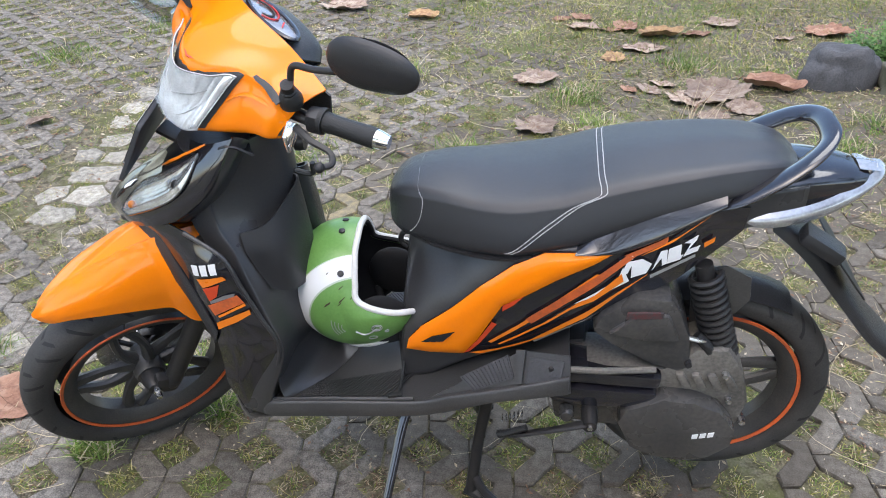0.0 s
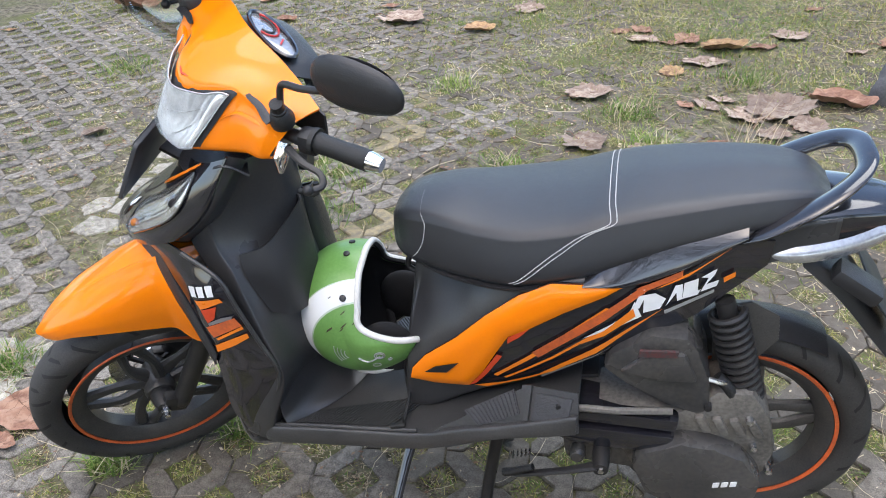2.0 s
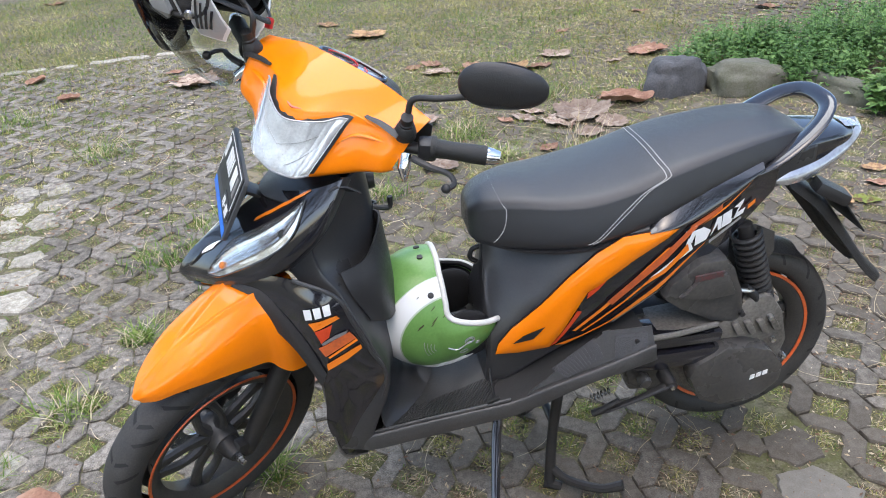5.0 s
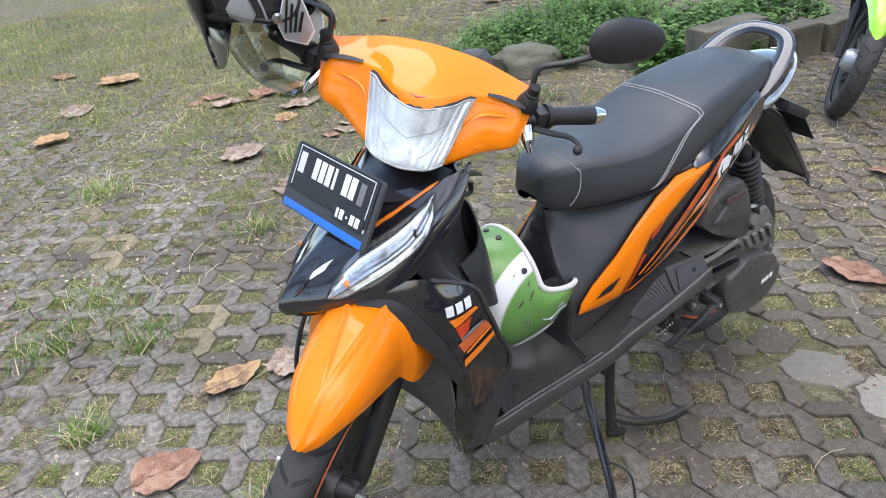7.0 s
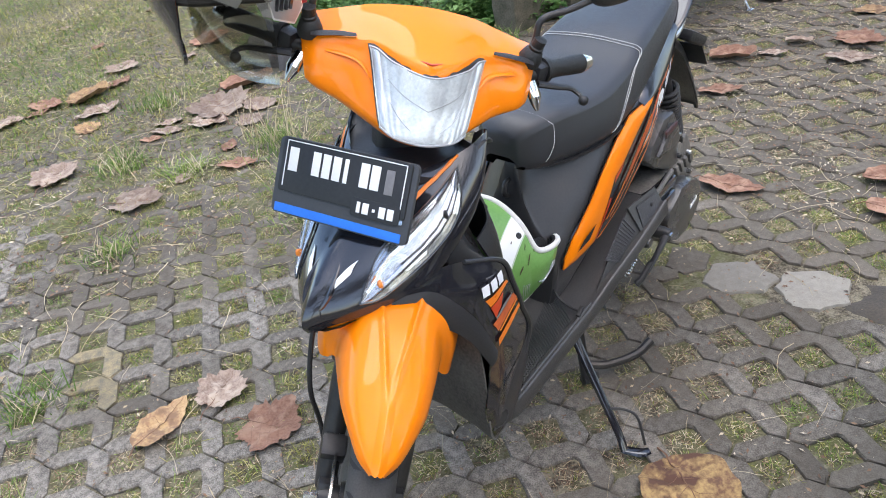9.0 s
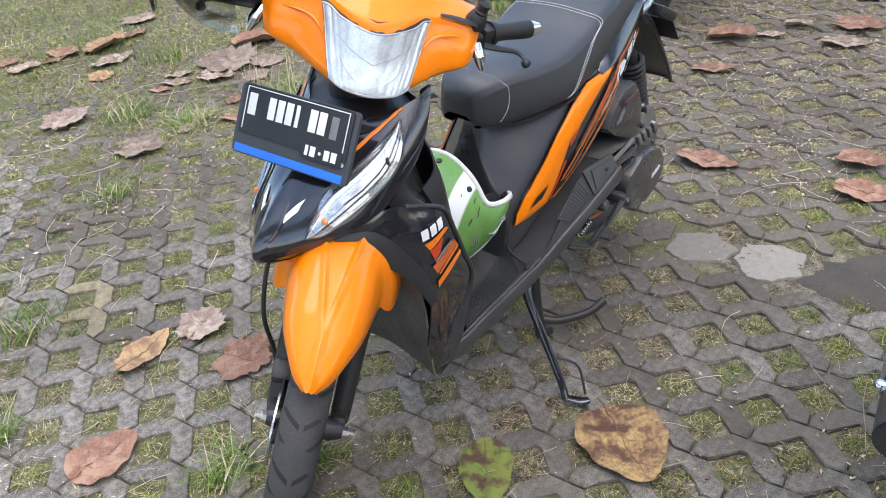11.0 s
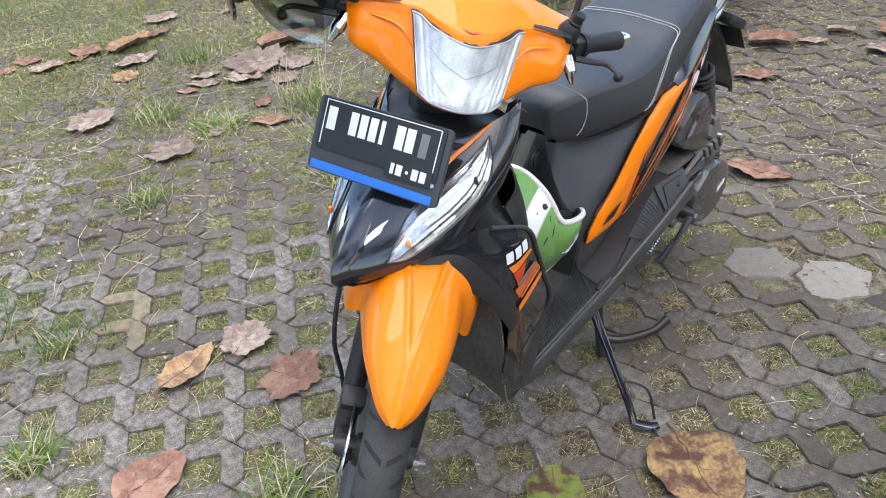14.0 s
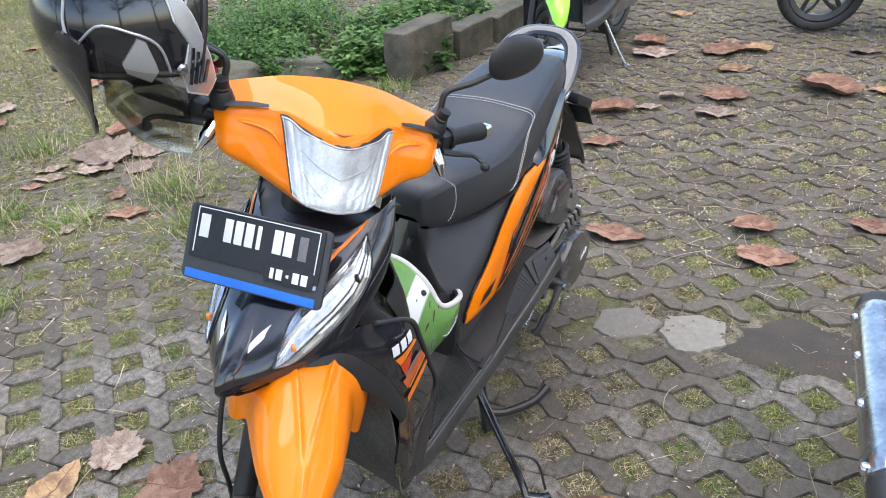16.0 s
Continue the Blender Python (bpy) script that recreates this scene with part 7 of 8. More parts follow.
def cement_block(l, w, h, seed):
    bm = block(l, w, h, (0, 0, h / 2), (0, 0, 0), 0.012, 3)
    bmesh.ops.subdivide_edges(bm, edges=[e for e in bm.edges if e.calc_length() > 0.05], cuts=5, use_grid_fill=True)
    for v in bm.verts:
        v.co += Vector((noise.noise(v.co * 9 + Vector((seed, 0, 0))), noise.noise(v.co * 9 + Vector((0, seed, 0))), noise.noise(v.co * 9 + Vector((0, 0, seed))))) * 0.008
    return bm


put(part("kerb_block", cement_block(0.46, 0.17, 0.30, 1.0), CEMENT), 2.84, 2.95, -0.01, -13, label="weathered concrete kerb block with mossy edges", category="kerb block", group="kerb of the plant bed")
put(part("kerb_block", cement_block(0.38, 0.15, 0.20, 4.0), CEMENT), 3.28, 2.82, -0.01, -12, label="weathered concrete kerb block with mossy edges", category="kerb block", group="kerb of the plant bed")
put(part("kerb_block", cement_block(0.44, 0.15, 0.18, 7.0), CEMENT), 3.71, 2.73, -0.01, -8, label="weathered concrete kerb block with mossy edges", category="kerb block", group="kerb of the plant bed")


def slab_mesh(w, h, seed, thick=0.05):
    """An irregular broken slab: a few corners, ragged edges between them, an uneven top."""
    rnd = random.Random(seed)
    n = rnd.choice((5, 6, 7))
    c = []
    for k in range(n):
        a = 2 * math.pi * (k + rnd.uniform(-0.25, 0.25)) / n
        r = (abs(math.cos(a)) ** 5 + abs(math.sin(a)) ** 5) ** (-1 / 5) * rnd.uniform(0.86, 1.08)
        c.append(Vector((w / 2 * r * math.cos(a), h / 2 * r * math.sin(a))))
    o = []
    for k in range(n):
        for q in range(5):
            f = c[k].lerp(c[(k + 1) % n], q / 5)
            o.append(f * (1 + (0.0 if q == 0 else rnd.uniform(-0.08, 0.04))))
    m = len(o)
    v = [(p.x, p.y, -thick) for p in o] + [(p.x, p.y, -0.006 - 0.006 * rnd.random()) for p in o]
    for s_, z in ((0.955, -0.001), (0.7, 0.001), (0.35, 0.0015)):
        v += [(p.x * s_, p.y * s_, z + rnd.uniform(-0.0012, 0.0012)) for p in o]
    v.append((0, 0, 0.0015))
    bm = bmesh.new()
    vs = [bm.verts.new(q) for q in v]
    for r_ in range(4):
        for k in range(m):
            q = (k + 1) % m
            bm.faces.new((vs[r_ * m + k], vs[r_ * m + q], vs[r_ * m + m + q], vs[r_ * m + m + k]))
    for k in range(m):
        bm.faces.new((vs[4 * m + k], vs[4 * m + (k + 1) % m], vs[-1]))
    return bm


SLAB = paver_material("pale_worn_slab", (0.36, 0.335, 0.29), (0.17, 0.155, 0.13), (0.24, 0.22, 0.185))
for k, (x, y, w, h, t_) in enumerate([(0.70, 1.355, 0.17, 0.13, 5), (0.665, 1.185, 0.20, 0.21, -6), (0.672, 0.975, 0.22, 0.21, 8), (0.93, 0.60, 0.17, 0.12, 30), (0.60, 1.40, 0.09, 0.10, 20)]):
    sl = part("stone_slab", slab_mesh(w, h, 40 + k), SLAB if k in (1, 2) else PAVER)
    put(sl, x, y, -0.001, t_, label="pale worn broken stone slab set in the paving" if k in (1, 2) else "grey broken stone slab set in the paving", category="slab", group="broken slabs")
rnd = random.Random(21)
k = 0
for y0, y1, x0 in ((1.52, 1.92, -1.42), (2.66, 3.92, -1.55)):
    y = y0
    while y < y1:
        h = rnd.uniform(0.14, 0.25)
        for dx, w in (((-0.085, rnd.uniform(0.10, 0.14)), (0.065, rnd.uniform(0.14, 0.18))) if rnd.random() < 0.6 else ((rnd.uniform(-0.03, 0.03), rnd.uniform(0.19, 0.27)),)):
            sl = part("white_stone", slab_mesh(w, h * 0.95, 80 + k), PALE)
            put(sl, x0 + dx, y + h / 2, rnd.uniform(-0.004, 0.003), rnd.uniform(-22, 22), label="whitewashed stone of a painted parking line", category="stone", group="white parking line")
            k += 1
        y += h + rnd.uniform(0.0, 0.012)
for k in range(9):
    sl = part("white_stone", slab_mesh(rnd.uniform(0.15, 0.26), 0.12, 120 + k), PALE)
    put(sl, -2.6 + k * 0.22 + rnd.uniform(-0.03, 0.03), 6.46 + rnd.uniform(-0.03, 0.03), 0.008, rnd.uniform(-8, 8), label="whitewashed stone of a painted parking line", category="stone", group="white parking line")
# damp bare earth beside the slabs
MUD = material("damp_earth", (0.072, 0.058, 0.041), 0.75, dark=(0.034, 0.028, 0.021), scale=9, fine=160, mix=1.0, bump=0.6, bump_scale=120)
mv, mf = [(0.70, 0.63, 0.004)], []
for r_ in range(1, 7):
    for k in range(40):
        a = 2 * math.pi * k / 40
        R_ = (0.27 + 0.04 * math.sin(3 * a + 1) + 0.025 * math.sin(7 * a) + 0.015 * math.sin(13 * a)) * r_ / 6
        mv.append((0.70 + R_ * 0.56 * math.cos(a), 0.63 + R_ * 1.0 * math.sin(a), 0.003 - 0.018 * (r_ / 6) ** 3 + 0.003 * noise.noise((R_ * 9 * math.cos(a), R_ * 9 * math.sin(a), 2.0))))
for k in range(40):
    mf.append((0, 1 + k, 1 + (k + 1) % 40))
    for r_ in range(5):
        b0 = 1 + r_ * 40
        mf.append((b0 + k, b0 + 40 + k, b0 + 40 + (k + 1) % 40, b0 + (k + 1) % 40))
mud = tagged(new("bare_earth", mesh_of("bare_earth", mv, mf)), "dark damp bare earth where paving is missing", "ground", kind="structure")
mud.data.materials.append(MUD)
mud.data.polygons.foreach_set("use_smooth", [True] * len(mf))

# ---- vehicles parked beside the scooter ----
BLACKPAINT = material("worn_black_paint", (0.018, 0.018, 0.02), 0.3, dark=(0.03, 0.03, 0.03), scale=12, coat=0.6)


def parked_scooter(at, label, fender, body, steer, silencer=False, rim=ALLOY):
    """A scooter in its own frame: x to the tail, y to its right, wheels at -0.62 and 0.63."""
    root = thing("scooter", at, label, "scooter", "parked scooters")
    foot = Vector((-0.64, 0, 0))
    turn = Matrix.Translation(foot) @ Matrix.Rotation(radians(steer), 4, AXIS) @ Matrix.Translation(-foot)
    fw, rw = (-0.62, 0, 0.270), (0.63, 0, 0.275)

    def a(name, bm, mat, parent=None, label="", turned=False):
        return part(name, moved(bm, turn) if turned else bm, mat, parent or root, label)

    for c, tn in ((fw, True), (rw, False)):
        w = a("wheel", rim_mesh(0.20, 0.055, c), rim, turned=tn)
        a("tyre", tyre_mesh(0.268, 0.085, c, 72), TREAD, w, turned=tn)
        for bm in spoke_meshes(0.20, 5, c, 0.4):
            a("spoke", bm, rim, w, turned=tn)
        a("hub", moved(lathe([(0.0, -0.065), (0.04, -0.06), (0.055, -0.04), (0.055, 0.04), (0.04, 0.06), (0.0, 0.065)], 24), Matrix.Translation(c)), SILVER, w, turned=tn)
    for side in (-1, 1):
        a("fork_leg", joined(tube([(-0.36, side * 0.08, 0.70), (-0.48, side * 0.08, 0.46)], 0.014, 12), tube([(-0.47, side * 0.08, 0.48), (-0.60, side * 0.08, 0.26)], [0.021, 0.022, 0.018], 12)), IRON, turned=True)
    rows = [
        [(-0.815, 0, 0.452), (-0.812, 0.012, 0.450), (-0.806, 0.020, 0.445)],
        [(-0.76, 0, 0.535), (-0.755, 0.032, 0.525), (-0.745, 0.045, 0.492)],
        [(-0.66, 0, 0.592), (-0.655, 0.046, 0.58), (-0.65, 0.062, 0.525)],
        [(-0.54, 0, 0.605), (-0.54, 0.056, 0.592), (-0.54, 0.075, 0.53)],
        [(-0.45, 0, 0.580), (-0.45, 0.062, 0.568), (-0.455, 0.082, 0.50)],
    ]
    a("front_mudguard", thicken(skin([mirrored(r) for r in rows], 26, 21), 0.004), fender, label="pointed front mudguard", turned=True)
    # shield with a pointed cowl, floor, rear body
    a("front_cowl", thicken(skin([mirrored([(-0.62, 0, 0.66), (-0.55, 0.10, 0.68), (-0.38, 0.17, 0.72)]), mirrored([(-0.56, 0, 0.78), (-0.49, 0.10, 0.80), (-0.35, 0.175, 0.84)]), mirrored([(-0.42, 0, 0.92), (-0.37, 0.08, 0.93), (-0.28, 0.14, 0.95)])], 16, 21), 0.004), body)
    a("leg_shield", thicken(skin([[(-0.32, -0.18, z), (-0.25 + 0.05 * q, -0.14, z), (-0.21 + 0.03 * q, 0, z), (-0.25 + 0.05 * q, 0.14, z), (-0.32, 0.18, z)] for q, z in ((0, 0.90), (0.3, 0.70), (0, 0.52), (-0.5, 0.33))], 16, 19), 0.006), MATTE)
    a("floorboard", thicken(skin([mirrored([(x, 0, z), (x, 0.15, z), (x, 0.19, z - 0.015), (x, 0.185, z - 0.07), (x, 0.12, z - 0.10)]) for x, z in ((-0.30, 0.34), (-0.1, 0.33), (0.1, 0.36), (0.28, 0.42))], 16, 25), 0.005), DUSTY)
    rear = a("rear_body", thicken(skin([mirrored([(x, 0.0, zt), (x, w * 0.8, zt - 0.01), (x, w, (zt + zb) / 2), (x, w * 0.7, zb)]) for x, zt, zb, w in ((0.02, 0.60, 0.30, 0.10), (0.14, 0.70, 0.34, 0.15), (0.40, 0.72, 0.44, 0.165), (0.70, 0.76, 0.58, 0.14), (0.95, 0.82, 0.74, 0.07))], 26, 27), 0.004), body)
    for f in (lambda b: b, flipped):
        a("side_stripe", f(thicken(skin([[(0.13, -0.156, 0.46), (0.13, -0.162, 0.53), (0.14, -0.157, 0.58)], [(0.40, -0.170, 0.56), (0.40, -0.172, 0.60), (0.40, -0.166, 0.64)], [(0.70, -0.146, 0.665), (0.70, -0.146, 0.68), (0.70, -0.142, 0.70)]], 14, 7), 0.003)), fender, rear)
    a("seat", skin([mirrored([(x, 0, zt), (x, w * 0.7, zt - 0.005), (x, w, zt - 0.045), (x, w * 0.9, zt - 0.08)]) for x, zt, w in ((0.06, 0.70, 0.07), (0.14, 0.765, 0.11), (0.35, 0.775, 0.135), (0.48, 0.81, 0.135), (0.75, 0.83, 0.11), (0.84, 0.82, 0.05))], 28, 21), SEAT)
    a("grab_rail", tube([(0.62, -0.12, 0.80), (0.84, -0.10, 0.86), (0.92, 0, 0.875), (0.84, 0.10, 0.86), (0.62, 0.12, 0.80)], 0.011, 10, 30), IRON)
    a("tail_lamp", block(0.05, 0.14, 0.05, (0.95, 0, 0.79), (0, 20, 0), 0.015), REDPLASTIC)
    a("rear_mudguard", thicken(skin([[(x, y, z) for y in (-0.07, 0, 0.07)] for x, z in ((0.70, 0.62), (0.88, 0.58), (0.98, 0.42))], 10, 7), 0.004), MATTE)
    a("engine", joined(block(0.30, 0.12, 0.16, (0.36, -0.09, 0.30), (0, -3, 0), 0.03), block(0.30, 0.10, 0.13, (0.58, -0.10, 0.275), (0, 0, 0), 0.04)), CASE)
    a("shock_absorber", tube([(0.60, -0.13, 0.36), (0.52, -0.12, 0.60)], 0.024, 12), IRON)
    bar = a("handlebar", tube([(-0.20, -0.31, 1.0), (-0.26, -0.20, 1.02), (-0.31, 0, 0.99), (-0.26, 0.20, 1.02), (-0.20, 0.31, 1.0)], 0.012, 10, 30), IRON, turned=True)
    for side in (-1, 1):
        a("grip", tube([(-0.20, side * 0.31, 1.0), (-0.245, side * 0.22, 1.015)], 0.018, 12), GRIP, bar, turned=True)
    a("handlebar_cowl", thicken(skin([mirrored([(-0.44, 0, 0.96), (-0.39, 0.10, 0.97), (-0.31, 0.18, 1.0)]), mirrored([(-0.41, 0, 1.04), (-0.36, 0.10, 1.04), (-0.30, 0.18, 1.03)]), mirrored([(-0.28, 0, 1.08), (-0.27, 0.10, 1.07), (-0.26, 0.18, 1.04)])], 14, 17), 0.004), fender, bar, turned=True)
    a("headlamp", thicken(skin([mirrored([(-0.447, 0, 0.97), (-0.428, 0.05, 0.975)]), mirrored([(-0.424, 0, 1.03), (-0.405, 0.065, 1.03)])], 8, 9), 0.004), REFLECTOR, bar, turned=True)
    a("side_stand", joined(tube([(0.02, -0.16, 0.30), (0.04, -0.24, 0.12), (0.05, -0.30, 0.008)], 0.010, 8, 10), block(0.05, 0.03, 0.008, (0.05, -0.31, 0.004), (0, 0, 0), 0.002)), STEEL)
    a("centre_stand", joined(tube([(0.16, -0.11, 0.27), (0.20, -0.16, 0.012)], 0.011, 8), tube([(0.16, 0.11, 0.27), (0.20, 0.16, 0.012)], 0.011, 8), tube([(0.18, -0.13, 0.15), (0.18, 0.13, 0.15)], 0.009, 8)), IRON)
    a("licence_bracket", block(0.10, 0.16, 0.006, (0.97, 0, 0.50), (0, 70, 0), 0.003), MATTE)
    if silencer:
        pipe = a("silencer", tube([(0.16, 0.28, 0.49), (0.20, 0.28, 0.49), (0.74, 0.304, 0.49), (0.755, 0.304, 0.49)], [0.03, 0.044, 0.047, 0.047, 0.047, 0.04], 28, 14), ALLOY, label="dark exhaust silencer")
        # bright bolted shield over its outer and upper side
        sh = bmesh.new()
        g = []
        for i in range(25):
            k = i / 24
            x, y = 0.20 + 0.55 * k, 0.28 + 0.027 * k
            r = 0.053 * (1 - 0.5 * max(0, (0.12 - k) / 0.12) ** 2 - 0.12 * max(0, (k - 0.97) / 0.03))
            g.append([sh.verts.new((x, y + r * math.cos(w), 0.49 + r * math.sin(w))) for w in np.linspace(radians(-50), radians(116), 22)])
        for i in range(24):
            for j in range(21):
                sh.faces.new((g[i][j], g[i + 1][j], g[i + 1][j + 1], g[i][j + 1]))
        bmesh.ops.recalc_face_normals(sh, faces=sh.faces)
        shield = a("heat_shield", thicken(sh, 0.003), SHIELD, pipe, "polished chrome heat shield")
        for x in (0.25, 0.42, 0.57, 0.71):
            b = bmesh.new()
            bmesh.ops.create_uvsphere(b, u_segments=14, v_segments=8, radius=0.011)
            a("bolt", moved(b, pose(x, 0.28 + 0.027 * (x - 0.2) / 0.605 + 0.050, 0.505)), CHROME, shield)
        a("exhaust_pipe", tube([(0.20, 0.28, 0.49), (0.12, 0.22, 0.46), (0.05, 0.17, 0.40), (-0.05, 0.17, 0.30), (0.02, 0.10, 0.22), (0.15, 0.05, 0.24)], 0.019, 12, 30), IRON, pipe)
        a("silencer_bracket", block(0.10, 0.14, 0.012, (0.52, 0.19, 0.50), (0, 0, 0), 0.003), IRON, pipe)
    return root


parked_scooter(pose(3.19, 2.09, 0, 0, 0, -7), "lime green and black scooter parked behind the orange one", LIME, BLACKPAINT, 40)
parked_scooter(pose(4.27, 0.19, 0, 0, 0, -80), "black scooter parked further back on the paving", BLACKPAINT, BLACKPAINT, 8)
parked_scooter(pose(-0.575, 0.238, 0, 0, 0, 0), "black scooter with a chrome exhaust shield parked alongside", BLACKPAINT, BLACKPAINT, 45, True)


# ---- trees round the parking place ----
BARK = material("tree_bark", (0.16, 0.125, 0.09), 0.9, dark=(0.05, 0.04, 0.03), scale=8, fine=60, mix=1.0, bump=1.0, bump_scale=30)


def tree_leaf_material():
    m = bpy.data.materials.new("tree_leaves")
    m.use_nodes = True
    n, ln, b = nodes_of(m)
    rp = n.new("ShaderNodeValToRGB")
    rp.color_ramp.elements[0].color, rp.color_ramp.elements[1].color = (0.03, 0.07, 0.015, 1), (0.11, 0.17, 0.04, 1)
    ln.new(n.new("ShaderNodeNewGeometry").outputs["Random Per Island"], rp.inputs[0])
    ln.new(rp.outputs[0], b.inputs["Base Color"])
    b.inputs["Roughness"].default_value = 0.55
    return m


TREELEAF = tree_leaf_material()


def tree(x, y, h, seed):
    rnd = random.Random(seed)
    root = thing("tree", pose(x, y, 0, 0, 0, rnd.uniform(0, 360)), "tall leafy tree with a forked brown trunk", "tree", "trees round the parking place")
    bms = [tube([(0, 0, -0.1), (0.03, 0.02, 0.3), (0.08, -0.03, h * 0.25), (0.02, 0.05, h * 0.5), (0.1, 0.0, h * 0.85)], [0.22, 0.17, 0.14, 0.11, 0.03], 14, 24)]
    tips = []
    for k in range(9):
        z = h * rnd.uniform(0.28, 0.7)
        a, l = k * 2.4 + rnd.uniform(-0.4, 0.4), h * rnd.uniform(0.22, 0.36)
        e = Vector((math.cos(a) * l, math.sin(a) * l, z + l * rnd.uniform(0.3, 0.8)))
        bms.append(tube([(0.05, 0, z), (e.x * 0.45, e.y * 0.45, z + (e.z - z) * 0.35), tuple(e)], [0.07, 0.05, 0.018], 8, 8))
        tips += [e, e * 0.7 + Vector((0, 0, z * 0.3))]
    tips.append(Vector((0.1, 0, h * 0.88)))
    part("trunk", joined(*bms), BARK, root)
    v, f = [], []
    for _ in range(4200):
        c = rnd.choice(tips) + Vector((rnd.gauss(0, 1), rnd.gauss(0, 1), rnd.gauss(0, 0.7))) * h * 0.075
        s_, b = rnd.uniform(0.06, 0.12), len(v)
        u = Vector((rnd.gauss(0, 1), rnd.gauss(0, 1), rnd.gauss(0, 0.5))).normalized()
        w = u.cross(Vector((rnd.gauss(0, 0.4), rnd.gauss(0, 0.4), 1))).normalized() * 0.42
        v += [c - u * s_, c + w * s_, c + u * s_, c - w * s_]
        f.append((b, b + 1, b + 2, b + 3))
    crown = new("crown", mesh_of("crown", v, f))
    crown.data.materials.append(TREELEAF)
    crown.parent = root
    return root


for k, (x, y, h) in enumerate(((-6.5, -2.5, 7.5), (-3.0, -6.5, 8.5), (1.5, -7.5, 8.0), (-8.5, 2.5, 8.0), (5.5, -6.0, 7.0), (-7.0, 7.5, 7.5), (9.0, -2.0, 7.0), (6.5, 10.5, 6.0))):
    tree(x, y, h, 60 + k)

# ---- grass, straw, weeds ----
def plant_material(name, stops, rough=0.7, trans=0.25):
    """Blades and leaves: each island takes its own shade from a ramp; a little light shines through."""
    m = bpy.data.materials.new(name)
    m.use_nodes = True
    n, ln, b = nodes_of(m)
    geo = n.new("ShaderNodeNewGeometry")
    rp = n.new("ShaderNodeValToRGB")
    e = rp.color_ramp.elements
    for k, (pos, col) in enumerate(stops):
        q = e[k] if k < 2 else e.new(pos)
        q.position, q.color = pos, (*col, 1)
    nz = n.new("ShaderNodeTexNoise")
    nz.inputs["Scale"].default_value = 1.6
    ln.new(geo.outputs["Position"], nz.inputs["Vector"])
    ad = n.new("ShaderNodeMath")
    ad.operation = "MULTIPLY_ADD"
    ad.inputs[1].default_value = 0.7
    sc = n.new("ShaderNodeMath")
    sc.operation = "MULTIPLY_ADD"
    sc.inputs[1].default_value, sc.inputs[2].default_value = 1.3, -0.5
    ln.new(nz.outputs["Fac"], sc.inputs[0])
    ln.new(geo.outputs["Random Per Island"], ad.inputs[0]), ln.new(sc.outputs[0], ad.inputs[2])
    ln.new(ad.outputs[0], rp.inputs[0]), ln.new(rp.outputs[0], b.inputs["Base Color"])
    b.inputs["Roughness"].default_value = rough
    b.inputs["Specular IOR Level"].default_value = 0.3
    tl = n.new("ShaderNodeBsdfTranslucent")
    ln.new(rp.outputs[0], tl.inputs[0])
    mx = n.new("ShaderNodeMixShader")
    mx.inputs[0].default_value = trans
    ln.new(b.outputs[0], mx.inputs[1]), ln.new(tl.outputs[0], mx.inputs[2])
    ln.new(mx.outputs[0], n["Material Output"].inputs[0])
    return m


MOSS = plant_material("short_grass", [(0.0, (0.06, 0.07, 0.015)), (1.0, (0.62, 0.54, 0.30)), (0.3, (0.19, 0.20, 0.035)), (0.65, (0.36, 0.33, 0.10))])
LUSH = plant_material("green_grass", [(0.0, (0.045, 0.10, 0.014)), (1.0, (0.32, 0.38, 0.11)), (0.5, (0.135, 0.225, 0.04))])
STRAW = plant_material("dry_straw", [(0.0, (0.32, 0.25, 0.14)), (1.0, (0.62, 0.54, 0.38)), (0.5, (0.46, 0.38, 0.24))], 0.6, 0.1)
CRUMB = plant_material("dry_crumbs", [(0.0, (0.07, 0.04, 0.028)), (1.0, (0.66, 0.58, 0.44)), (0.45, (0.22, 0.13, 0.08)), (0.7, (0.42, 0.33, 0.21))], 0.8, 0.0)
HERB = plant_material("weed_leaves", [(0.0, (0.05, 0.12, 0.025)), (1.0, (0.20, 0.32, 0.10)), (0.5, (0.10, 0.2, 0.05))], 0.55, 0.25)


